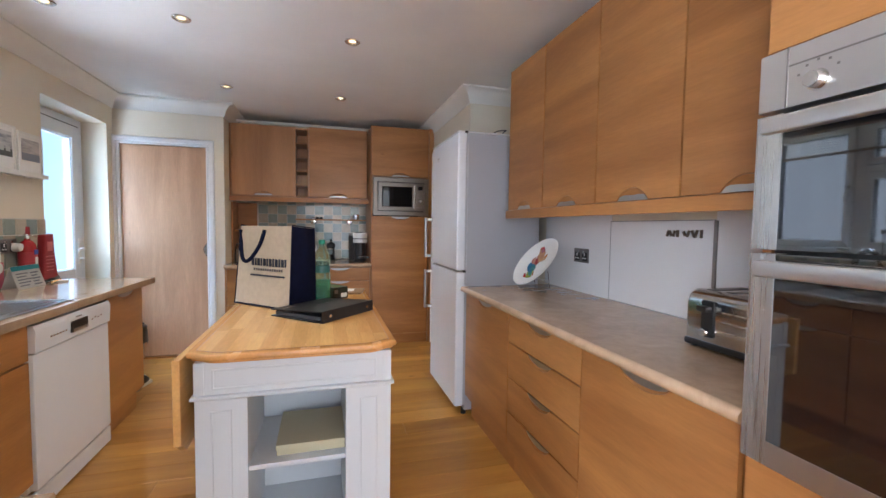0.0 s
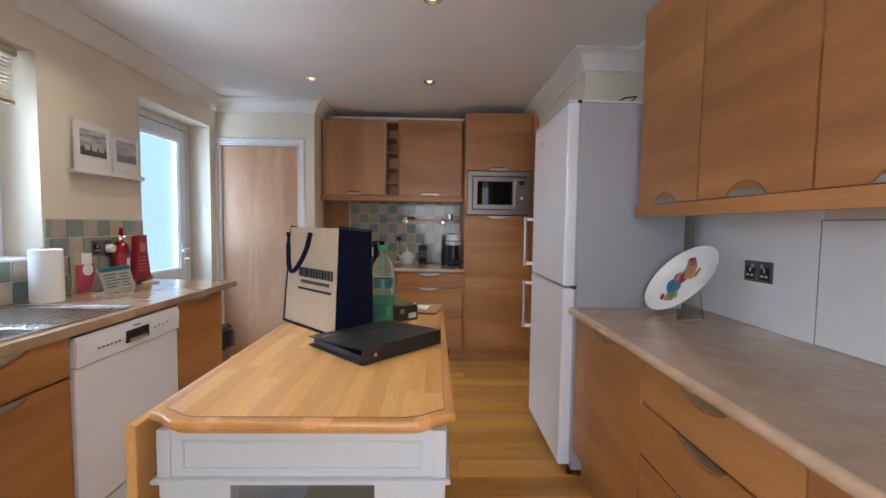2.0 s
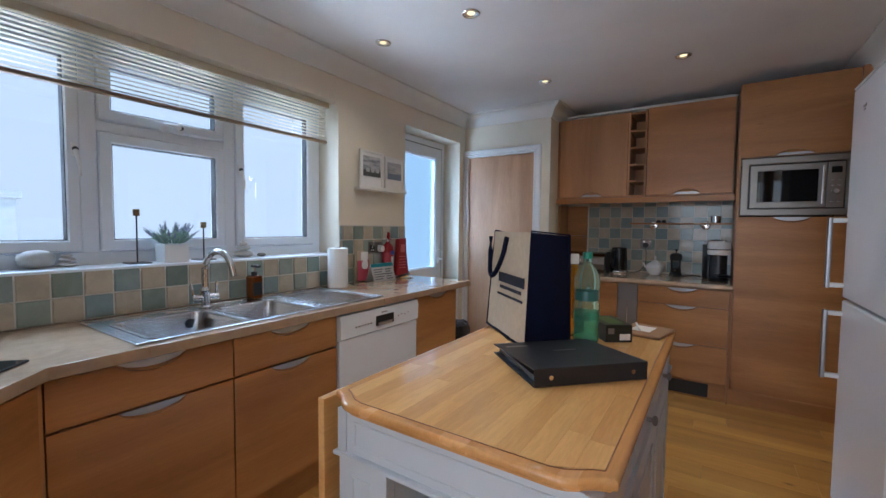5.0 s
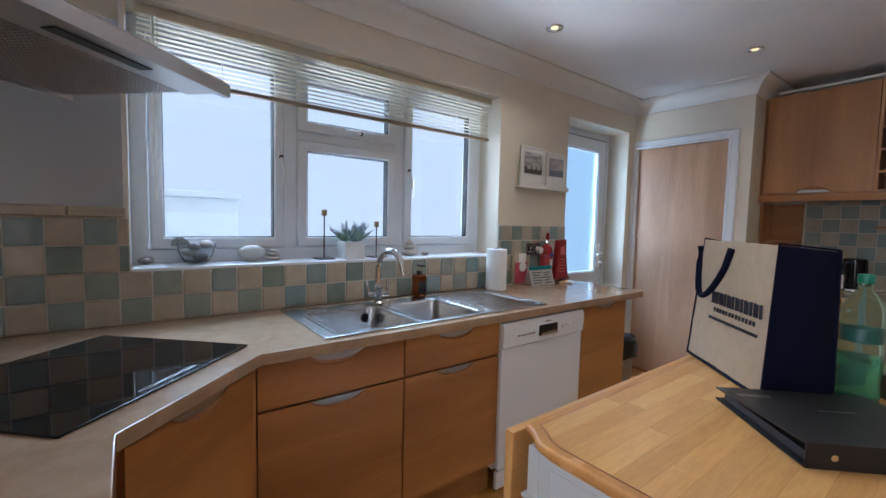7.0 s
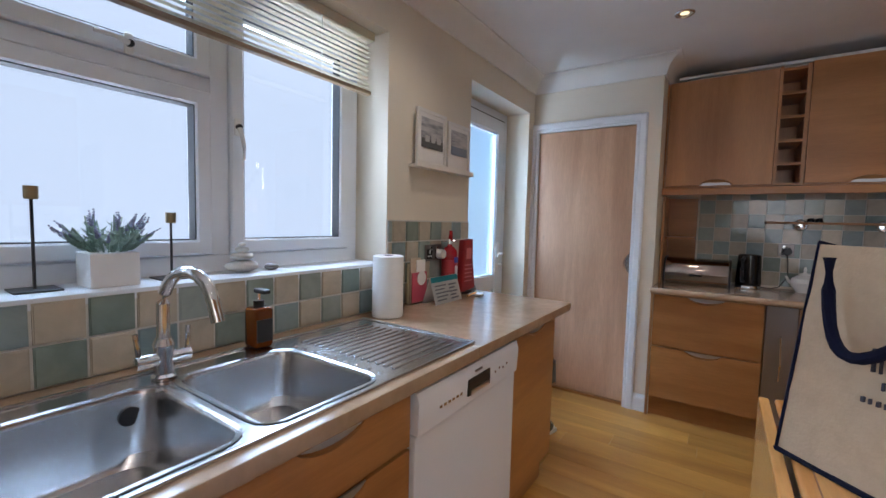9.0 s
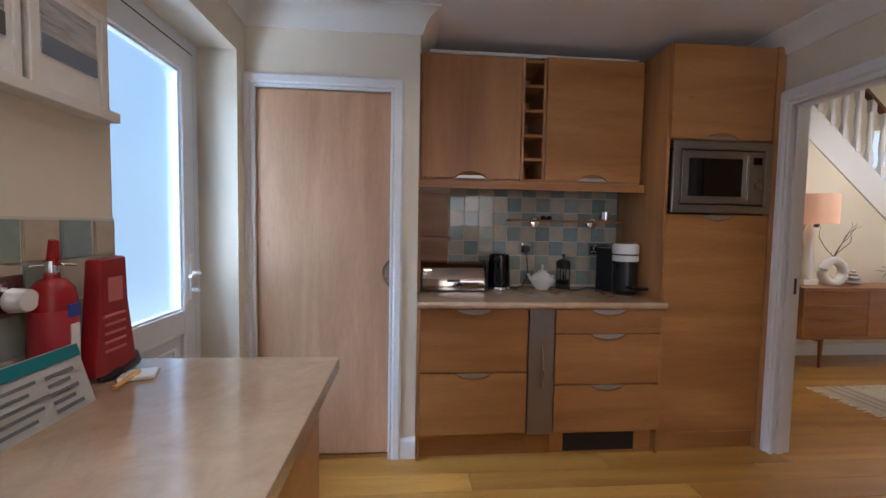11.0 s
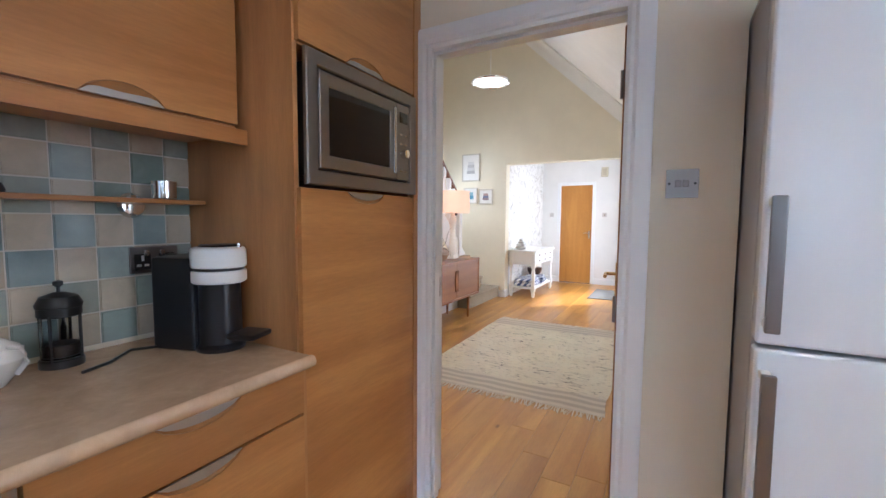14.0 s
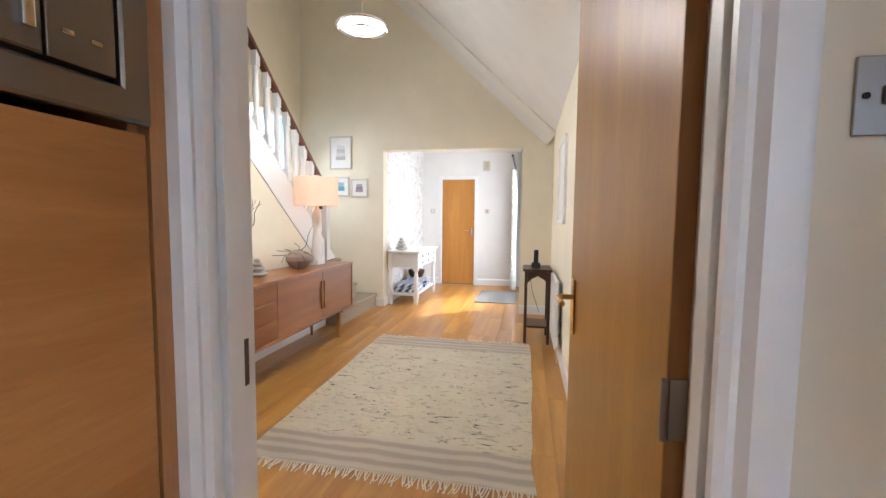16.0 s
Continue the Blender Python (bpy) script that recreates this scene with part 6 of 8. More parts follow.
# beside the end cabinet
bn = thing("waste_bin", (-1.38, 3.60, 0), "small grey bin with a black bag hung over its rim", "bin")
part("bin", lathe([(0, 0), (0.09, 0), (0.10, 0.01), (0.125, 0.42), (0.128, 0.43), (0.12, 0.43), (0, 0.40)]), GREYMETAL, bn)
b = lathe([(0.128, 0.36), (0.136, 0.38), (0.14, 0.44), (0.13, 0.49), (0.10, 0.51), (0.05, 0.50)], seg=26)
for v in b.verts:
    v.co += Vector((noise.noise(v.co * 22), noise.noise(v.co * 19 + Vector((3, 0, 0))), noise.noise(v.co * 25))) * 0.022
part("bin_bag", b, BLACK, bn, "crumpled black bin bag")
sh = thing("shoe", (-1.33, 3.66, 0), "black and white trainer on the floor by the door", "shoe", "", "", 75)
part("sole", prism([(-0.10, -0.035), (0.02, -0.04), (0.12, -0.035), (0.14, 0.0), (0.12, 0.04), (0.0, 0.035), (-0.10, 0.035), (-0.115, 0)], 0, 0.025, "z", bevel=0.006), WHITE, sh)
b = bmesh.new()
bmesh.ops.create_uvsphere(b, u_segments=16, v_segments=10, radius=1, matrix=Matrix.Translation((0.01, 0, 0.03)) @ Matrix.Diagonal((0.115, 0.038, 0.055, 1)))
part("upper", b, BLACK, sh)
for i in range(4):
    part("lace", tube([(0.03 + i * 0.018, -0.02, 0.075 - i * 0.006), (0.035 + i * 0.018, 0.0, 0.088 - i * 0.006), (0.03 + i * 0.018, 0.02, 0.075 - i * 0.006)], 0.003, 6), WHITE, sh)

# east worktop: plate, toaster, hooks
pt_ = thing("rooster_plate", (1.475, 2.40, WT), "oval white plate painted with a bright cockerel, on a wire stand", "plate")
pt_.matrix_basis = pose(1.305, 2.355, WT, 0, 0, -70)
T = Matrix.Translation((0, 0.055, 0.168)) @ Matrix.Rotation(radians(-24), 4, "X") @ Matrix.Rotation(radians(90), 4, "X")
pl_b = lathe([(0.0, 0.006), (0.09, 0.007), (0.115, 0.012), (0.152, 0.027), (0.155, 0.026), (0.15, 0.022), (0.115, 0.006), (0.09, 0.0), (0, 0.0)], seg=48)
bmesh.ops.transform(pl_b, matrix=T @ Matrix.Rotation(radians(51), 4, "Z") @ Matrix.Diagonal((1.22, 0.72, 1, 1)), verts=pl_b.verts)
plate = part("plate", pl_b, CERAMIC, pt_)


def daub(pts, color, z=0.0085):
    b = prism([(x_, y_) for x_, y_ in pts], z, z + 0.001, "z")
    bmesh.ops.transform(b, matrix=T @ Matrix.Rotation(radians(51), 4, "Z"), verts=b.verts)
    m = painted("glaze", color, 0.15, 0.35, 60)
    part("painted_patch", b, m, plate)


def blob(cx, cy, rx, ry, tilt=0.0, n=14, k=0.18):
    out = []
    for i in range(n):
        a = 2 * math.pi * i / n
        r = 1 + k * noise.noise(Vector((math.cos(a) * 2 + cx * 40, math.sin(a) * 2 + cy * 40, 0)))
        x_, y_ = rx * r * math.cos(a), ry * r * math.sin(a)
        out.append((cx + x_ * math.cos(tilt) - y_ * math.sin(tilt), cy + x_ * math.sin(tilt) + y_ * math.cos(tilt)))
    return out


for cx, cy, rx, ry, tilt, color, z in (
        (-0.085, -0.028, 0.040, 0.016, 0.35, (0.30, 0.36, 0.07), 0.0085), (-0.070, -0.020, 0.022, 0.013, 0.9, (0.10, 0.30, 0.22), 0.0088),
        (-0.050, 0.004, 0.028, 0.022, 0.5, (0.04, 0.16, 0.30), 0.0090), (-0.038, -0.014, 0.018, 0.013, 0.2, (0.06, 0.22, 0.24), 0.0093),
        (-0.012, 0.016, 0.027, 0.016, 0.8, (0.42, 0.10, 0.08), 0.0086), (-0.004, 0.024, 0.022, 0.006, 0.5, (0.52, 0.26, 0.20), 0.0095), (0.006, 0.006, 0.020, 0.006, 0.9, (0.34, 0.05, 0.05), 0.0096),
        (0.045, 0.008, 0.027, 0.014, 0.8, (0.55, 0.30, 0.14), 0.0087), (0.068, 0.024, 0.032, 0.017, 1.1, (0.50, 0.27, 0.15), 0.0090), (0.082, 0.036, 0.016, 0.011, 0.8, (0.36, 0.14, 0.16), 0.0094),
        (0.024, 0.010, 0.030, 0.012, 0.7, (0.44, 0.20, 0.13), 0.0084), (-0.030, 0.000, 0.032, 0.014, 0.4, (0.14, 0.22, 0.26), 0.0083), (0.058, 0.014, 0.034, 0.018, 0.9, (0.58, 0.38, 0.22), 0.0082),
        (0.070, -0.018, 0.020, 0.005, 0.4, (0.55, 0.25, 0.06), 0.0088), (-0.060, -0.046, 0.012, 0.004, 0.7, (0.50, 0.24, 0.12), 0.0088),
        (0.092, 0.054, 0.013, 0.008, 0.2, (0.48, 0.03, 0.03), 0.0098), (0.085, 0.062, 0.007, 0.006, 0.0, (0.40, 0.02, 0.02), 0.0099),
        (-0.118, -0.012, 0.012, 0.007, 0.4, (0.46, 0.04, 0.03), 0.0090), (-0.108, -0.004, 0.007, 0.006, 0.0, (0.36, 0.02, 0.02), 0.0092)):
    daub(blob(cx, cy, rx * 1.22, ry * 1.3, tilt, 20, 0.3), color, z)
for s in (-0.06, 0.06):
    part("stand_wire", tube([(s, -0.06, 0.03), (s, -0.05, 0.004), (s, 0.0, 0.003), (s, 0.11, 0.003), (s, 0.085, 0.12)], 0.0028, 6), CHROME, pt_)
part("stand_wire", tube([(-0.06, 0.09, 0.06), (0.06, 0.09, 0.06)], 0.0028, 6), CHROME, pt_)
ts = thing("toaster", (1.245, 1.14, WT), "polished steel four-slice toaster on a black base", "toaster", "", "", -90)
part("base", bx(-0.005, 0.345, -0.005, 0.265, 0.006, 0.03, 0.008), BLACK, ts)
for x_ in (0.02, 0.32):
    for y_ in (0.02, 0.24):
        part("foot", cyl((x_, y_, 0), 0.01, 0.008, seg=12), RUBBER, ts)
TOASTM = mat("polished_steel", (0.60, 0.57, 0.53), 0.12, 1.0)
bod = part("body", prism([(0.0, 0.03), (0.0, 0.15), (0.012, 0.178), (0.04, 0.192), (0.22, 0.192), (0.248, 0.178), (0.26, 0.15), (0.26, 0.03)], 0.0, 0.34, "x", bevel=0.006), TOASTM, ts)
for x_ in (0.03, 0.10, 0.19, 0.26):
    part("slot", bx(x_, x_ + 0.035, 0.05, 0.21, 0.188, 0.1935), BLACK, bod)
for x_ in (0.06, 0.235):
    tr = part("lever_track", bx(x_, x_ + 0.045, -0.008, 0.002, 0.045, 0.165, 0.006), BLACK, bod)
    part("lever", bx(x_ + 0.004, x_ + 0.041, -0.035, -0.006, 0.13, 0.148, 0.005), BLACK, tr)
    part("knob", cyl((x_ + 0.022, -0.024, 0.062), 0.013, 0.018, "y", 16, bevel=0.002), CHROME, tr)
for i in range(3):
    for j in range(2):
        part("louvre", bx(0.13 + j * 0.045, 0.165 + j * 0.045, -0.004, 0.002, 0.07 + i * 0.03, 0.076 + i * 0.03, 0.002), CHROME, bod)
hk = thing("wall_sign", (XE - 0.009, 1.47, 1.265), "small bronze cut-out word sign fixed to the splash panel", "sign", "", "", -90)
BRONZE = mat("bronze", (0.16, 0.12, 0.09), 0.4, 0.7)
for i, (x_, tilt, h_) in enumerate(((-0.09, 20, 0.028), (-0.075, -25, 0.028), (-0.055, 20, 0.028), (-0.035, 0, 0.032), (0.0, -30, 0.022), (0.02, 25, 0.03), (0.045, -25, 0.032), (0.06, 20, 0.034), (0.085, 0, 0.034))):
    b = bx(-0.005, 0.005, -0.008, 0, -h_ / 2, h_ / 2, 0.001)
    bmesh.ops.transform(b, matrix=Matrix.Translation((x_, 0, -0.01)) @ Matrix.Rotation(radians(tilt), 4, "Y"), verts=b.verts)
    part("stroke", b, BRONZE, hk)

# north worktop
bb = thing("bread_bin", (-0.835, 4.60, WT), "polished steel roll-top bread bin with black ends", "bread bin")
side = [(0.0, 0.0), (0.22, 0.0), (0.22, 0.17), (0.19, 0.185), (0.09, 0.185), (0.045, 0.165), (0.015, 0.12), (0.0, 0.06)]
for x_ in (0.0, 0.398):
    part("end_panel", prism(side, x_, x_ + 0.014, "x", bevel=0.003), BLACK, bb)
part("lid", prism([(0.006, 0.008), (0.21, 0.008), (0.21, 0.165), (0.185, 0.178), (0.092, 0.178), (0.05, 0.16), (0.021, 0.118), (0.006, 0.06)], 0.014, 0.398, "x"), mat("mirror_steel", (0.33, 0.275, 0.235), 0.07, 1.0), bb)
part("handle", bx(0.165, 0.245, -0.008, 0.012, 0.06, 0.075, 0.005), BLACK, bb)
bb.matrix_basis = pose(-0.835, 4.70, WT)
kt = thing("kettle", (-0.325, 4.80, WT), "black electric kettle with a steel foot ring", "kettle")
part("base", lathe([(0, 0), (0.072, 0), (0.074, 0.01), (0.07, 0.022), (0, 0.022)]), CHROME, kt)
part("body", lathe([(0, 0.022), (0.071, 0.022), (0.073, 0.04), (0.066, 0.20), (0.064, 0.225), (0.055, 0.232), (0, 0.236)]), mat("gloss_black", (0.008, 0.008, 0.009), 0.12), kt)
part("handle", tube([(-0.03, -0.055, 0.21), (-0.04, -0.09, 0.20), (-0.042, -0.10, 0.13), (-0.038, -0.085, 0.06), (-0.03, -0.065, 0.05)], 0.011, 8), BLACK, kt)
part("flex", tube([(0.07, 0.02, 0.012), (0.12, 0.03, 0.006), (0.17, 0.05, 0.02), (0.215, 0.08, 0.09), (0.212, 0.10, 0.19), (0.205, 0.10, 0.24)], 0.0035, 6), BLACK, kt, "black flex to the socket")
tp = thing("teapot", (-0.03, 4.825, WT), "round white china teapot", "teapot")
tp.scale = (1.06, 1.06, 1.14)
part("body", lathe([(0, 0), (0.038, 0), (0.042, 0.006), (0.066, 0.035), (0.072, 0.056), (0.062, 0.08), (0.038, 0.095), (0.03, 0.098), (0, 0.098)]), CERAMIC, tp)
part("lid", lathe([(0.03, 0.098), (0.026, 0.106), (0.012, 0.112), (0.006, 0.118), (0.009, 0.13), (0.005, 0.145), (0, 0.147)], seg=20), CERAMIC, tp)
part("spout", tube([(-0.05, 0, 0.045), (-0.075, 0, 0.06), (-0.09, 0, 0.09)], 0.012, 10, taper=0.007), CERAMIC, tp)
part("handle", tube([(0.03, -0.05, 0.085), (0.045, -0.075, 0.085), (0.05, -0.082, 0.055), (0.04, -0.06, 0.03)], 0.006, 8), CERAMIC, tp)
fp = thing("french_press", (0.128, 4.865, WT), "glass coffee press with a black frame", "coffee press")
part("base", lathe([(0, 0), (0.048, 0), (0.048, 0.018), (0.044, 0.022), (0, 0.022)]), BLACK, fp)
part("jug", lathe([(0, 0.024), (0.042, 0.024), (0.042, 0.16), (0.04, 0.16), (0.04, 0.028), (0, 0.028)]), CLEAR, fp)
part("coffee", lathe([(0, 0.03), (0.039, 0.03), (0.039, 0.06), (0, 0.06)]), mat("coffee_grounds", (0.03, 0.018, 0.012), 0.4), fp)
part("band", lathe([(0.044, 0.135), (0.047, 0.137), (0.047, 0.158), (0.044, 0.16)]), BLACK, fp)
for a in (0, 90, 180, 270):
    part("strut", bx(-0.004, 0.004, -0.003, 0.003, 0.02, 0.14, 0.001) if a < 0 else cyl((0.045 * math.cos(radians(a + 45)), 0.045 * math.sin(radians(a + 45)), 0.02), 0.004, 0.12, seg=8), BLACK, fp)
part("lid", lathe([(0.049, 0.16), (0.05, 0.168), (0.04, 0.188), (0.015, 0.198), (0.004, 0.2), (0.004, 0.212), (0.011, 0.218), (0.011, 0.228), (0, 0.232)]), BLACK, fp)
part("handle", tube([(0.02, 0.045, 0.15), (0.03, 0.07, 0.145), (0.03, 0.07, 0.09), (0.02, 0.045, 0.03)], 0.007, 8), BLACK, fp)
cm = thing("coffee_machine", (0.435, 4.64, WT), "black capsule coffee machine with a white head", "coffee machine", "", "", 17)
cm.scale = (1.17, 1.17, 1.11)
MBLK = mat("machine_black", (0.012, 0.013, 0.016), 0.28)
part("tank", bx(-0.055, 0.055, 0.03, 0.16, 0.0, 0.255, 0.012), MBLK, cm)
part("column", lathe([(0, 0.0), (0.058, 0.0), (0.060, 0.01), (0.052, 0.02), (0.050, 0.19), (0, 0.19)]), MBLK, cm)
part("head", lathe([(0, 0.185), (0.062, 0.185), (0.066, 0.19), (0.066, 0.215), (0.064, 0.219), (0, 0.219)], seg=32), WHITE, cm)
part("seam", lathe([(0, 0.219), (0.060, 0.219), (0.060, 0.228), (0, 0.228)], seg=32), BLACK, cm)
part("lid", lathe([(0, 0.227), (0.064, 0.227), (0.067, 0.232), (0.066, 0.272), (0.062, 0.28), (0.05, 0.283), (0, 0.283)], seg=32), WHITE, cm)
part("lid_cap", lathe([(0, 0.290), (0.044, 0.288), (0.048, 0.282), (0, 0.282)], seg=28), BLACK, cm)
part("button", cyl((0.01, -0.052, 0.28), 0.006, 0.012, seg=12), CHROME, cm)
part("drip_tray", bx(-0.042, 0.042, -0.125, -0.045, 0.035, 0.052, 0.008), MBLK, cm)
part("flex", tube([(-0.045, 0.14, 0.008), (-0.11, 0.165, 0.016), (-0.17, 0.155, 0.006), (-0.235, 0.15, 0.006)], 0.004, 6), BLACK, cm, "black flex")
part("flex", tube([(0.0, 0.165, 0.02), (0.05, 0.21, 0.03), (0.07, 0.23, 0.14), (0.03, 0.20, 0.24)], 0.0035, 6), BLACK, cm)
rs = thing("utensil_shelf", (-0.25, 4.90, 1.33), "thin alder shelf rail on two round metal brackets", "shelf")
part("board", bx(0, 0.77, -0.07, 0.035, -0.006, 0.008, 0.002), MAPLE, rs)
for x_ in (0.19, 0.585):
    part("bracket", lathe([(0.0, -0.004), (0.036, 0.0), (0.040, 0.012), (0.032, 0.028), (0, 0.034)], seg=24), CHROME, rs)
    br = rs.children[-1]
    br.data.transform(Matrix.Translation((x_, 0.034, -0.012)) @ Matrix.Rotation(radians(90), 4, "X"))
cup = thing("steel_cup", (0.405, 4.87, 1.338), "small shiny steel cup on the shelf rail", "cup")
cup.scale = (1.35, 1.35, 1.05)
part("cup", lathe([(0, 0.0), (0.024, 0.0), (0.026, 0.004), (0.027, 0.055), (0.024, 0.055), (0.023, 0.006), (0, 0.006)], seg=24), CHROME, cup)
sg = thing("black_grinders", (0.0, 4.87, 1.338), "pair of small black salt and pepper pots", "pots")
for x_ in (-0.018, 0.022):
    part("pot", lathe([(0, 0), (0.018, 0.0), (0.02, 0.008), (0.014, 0.024), (0, 0.028)], (x_, 0, 0), 16), BLACK, sg)

# hall: the open kitchen door
kd = thing("door_3", (1.314, 3.600, 0), "oak veneered kitchen door standing open into the hall", "door", "", "structure", 5.5)
lf_ = part("leaf", bx(0.0, 0.748, -0.04, 0.0, 0.008, 1.978, 0.002), OAKDOOR, kd)
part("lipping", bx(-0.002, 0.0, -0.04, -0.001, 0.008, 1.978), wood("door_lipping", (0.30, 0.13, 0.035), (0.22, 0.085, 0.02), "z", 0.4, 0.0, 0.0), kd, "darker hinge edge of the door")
for z in (0.90, 1.72):
    h_ = part("hinge", bx(-0.006, -0.001, -0.036, -0.004, z, z + 0.10, 0.001), GREYMETAL, kd, "dull steel hinge")
    part("hinge_pin", cyl((-0.006, 0.004, z), 0.006, 0.10, seg=12), GREYMETAL, h_)
hp = part("handle_plate", bx(0.675, 0.715, 0.0, 0.007, 0.88, 1.06, 0.002), BRASS, kd, "long brass lever plate")
part("lever", tube([(0.695, 0.006, 1.0), (0.695, 0.045, 1.0), (0.68, 0.055, 1.0), (0.60, 0.055, 0.995)], 0.009, 10), BRASS, hp)
hp = part("handle_plate", bx(0.675, 0.715, -0.047, -0.04, 0.88, 1.06, 0.002), BRASS, kd, "long brass lever plate")

# sideboard
SB0, SB1, SBY = 2.75, 4.815, 5.69
sb = thing("sideboard", (SB0, SBY, 0), "long teak mid-century sideboard with drawers and doors", "sideboard")
L = SB1 - SB0
part("top", bx(0, L, -0.012, 0.40, 0.748, 0.772, 0.003), TEAK, sb)
part("bottom", bx(0, L, -0.008, 0.40, 0.285, 0.308, 0.003), TEAK, sb)
part("side_panel", bx(0, 0.02, -0.008, 0.40, 0.308, 0.748, 0.002), TEAK, sb)
part("side_panel", bx(L - 0.02, L, -0.008, 0.40, 0.308, 0.748, 0.002), TEAK, sb)
part("back_panel", bx(0.02, L - 0.02, 0.38, 0.40, 0.308, 0.748), TEAK, sb)
part("carcass", bx(0.02, L - 0.02, 0.03, 0.37, 0.309, 0.747), DARK, sb)
for i, (z0, z1) in enumerate(((0.31, 0.462), (0.464, 0.606), (0.608, 0.746))):
    d = part("drawer_front", bx(0.022, 0.68, 0.0, 0.025, z0, z1, 0.002), TEAK, sb)
    part("lip", bx(0.20, 0.50, -0.014, 0.001, z1 - 0.016, z1 - 0.002, 0.004), TEAK, d)
for x0, x1, hx in ((0.683, 1.40, 1.375), (1.404, L - 0.022, 1.425)):
    d = part("door", bx(x0, x1, 0.0, 0.025, 0.31, 0.746, 0.002), TEAK, sb)
    part("lip", prism([(hx - 0.012, 0.40), (hx + 0.012, 0.40), (hx + 0.02, 0.53), (hx + 0.012, 0.66), (hx - 0.012, 0.66), (hx - 0.02, 0.53)], -0.016, 0.002, "y", bevel=0.004), TEAK, d, "carved dark lip handle")
for x in (0.25, L - 0.25):
    for y in (0.04, 0.35):
        part("leg", cyl((x, y, 0), 0.013, 0.286, seg=16, r2=0.022), TEAK, sb)
    part("rail", bx(x - 0.012, x + 0.012, 0.03, 0.36, 0.245, 0.285, 0.002), TEAK, sb)

# on the sideboard
GLOWSHADE = bpy.data.materials.new("lit_shade")
GLOWSHADE.use_nodes = True
p_ = GLOWSHADE.node_tree.nodes["Principled BSDF"]
p_.inputs["Base Color"].default_value = (0.86, 0.58, 0.44, 1)
p_.inputs["Roughness"].default_value = 0.8
p_.inputs["Emission Color"].default_value = (1.0, 0.47, 0.27, 1)
p_.inputs["Emission Strength"].default_value = 0.13
LX, LY = 4.50, 5.93
tl = thing("table_lamp", (LX, LY, 0.772), "table lamp with a glowing peach drum shade", "lamp")
part("base", bx(-0.075, 0.075, -0.05, 0.05, 0, 0.05, 0.004), WHITE, tl)
part("stem", lathe([(0, 0.05), (0.045, 0.05), (0.058, 0.12), (0.05, 0.22), (0.034, 0.36), (0.048, 0.46), (0.046, 0.52), (0.02, 0.585), (0.012, 0.60), (0, 0.60)], seg=24), CERAMIC, tl, "waisted white ceramic stem")
part("shade", lathe([(0.205, 0.60), (0.215, 0.60), (0.215, 0.88), (0.205, 0.88), (0.205, 0.605)], seg=40), GLOWSHADE, tl, "lit peach fabric drum shade")
part("bulb", lathe([(0, 0.66), (0.03, 0.68), (0.035, 0.71), (0.02, 0.75), (0, 0.76)], seg=16), GLOW, tl)
part("switch", bx(0.04, 0.075, -0.03, 0.0, 0.565, 0.598, 0.005), BLACK, tl)
bulb_light = new("table_lamp_light", bpy.data.lights.new("table_lamp_light", "POINT"))
bulb_light.data.energy, bulb_light.data.color, bulb_light.data.shadow_soft_size = 0.28, (1, 0.55, 0.32), 0.04
bulb_light.location = (LX, LY, 1.52)
va = thing("vase", (4.15, 5.93, 0.772), "round stone-coloured vase with bare twigs", "vase")
part("vase", lathe([(0, 0), (0.06, 0), (0.085, 0.02), (0.12, 0.075), (0.118, 0.11), (0.08, 0.155), (0.052, 0.168), (0.045, 0.165), (0.06, 0.14), (0, 0.14)], seg=32), painted("vase_clay", (0.40, 0.31, 0.25), 0.75, 0.25, 12), va)
dice5 = random.Random(8)
tw = bmesh.new()
for i in range(9):
    a, p0 = dice5.uniform(0, 6.28), Vector((0, 0, 0.13))
    d = Vector((math.cos(a) * 0.9, math.sin(a) * 0.5, dice5.uniform(0.3, 0.9)))
    pts = [p0]
    for k in range(6):
        d = (d + Vector((dice5.uniform(-0.6, 0.6), dice5.uniform(-0.6, 0.6), dice5.uniform(-0.55, 0.45)))).normalized()
        pts.append(pts[-1] + d * 0.06)
    tube(pts, 0.004, 5, tw, taper=0.0015)
part("twigs", tw, DARKWOOD, va, "bare dark curling twigs")
stack((3.53, 5.93, 0.772), [(0.07, 0.05), (0.055, 0.04), (0.04, 0.035), (0.025, 0.03)], "stack of pale stones with a tiny plant on the sideboard")
ringo = thing("ring_vase", (3.27, 5.9, 0.772), "white ceramic ring vase with dried stems", "vase")
b = bmesh.new()
tube([(0.11 * math.cos(radians(a)), 0, 0.13 + 0.11 * math.sin(radians(a))) for a in range(0, 361, 15)], 0.045, 12, b)
part("ring", b, CERAMIC, ringo)
tw = bmesh.new()
for i in range(6):
    a = dice5.uniform(-0.5, 0.5)
    pts = [Vector((0, 0, 0.27))]
    d = Vector((a, dice5.uniform(-0.3, 0.3), 1)).normalized()
    for k in range(8):
        d = (d + Vector((dice5.uniform(-0.5, 0.5), dice5.uniform(-0.3, 0.3), dice5.uniform(-0.3, 0.3)))).normalized()
        pts.append(pts[-1] + d * 0.05)
    tube(pts, 0.004, 5, tw, taper=0.0015)
part("stems", tw, DARKWOOD, ringo, "thin dark dried stems")
tl2 = copy_thing(tl, pose(3.02, 5.93, 0.772))

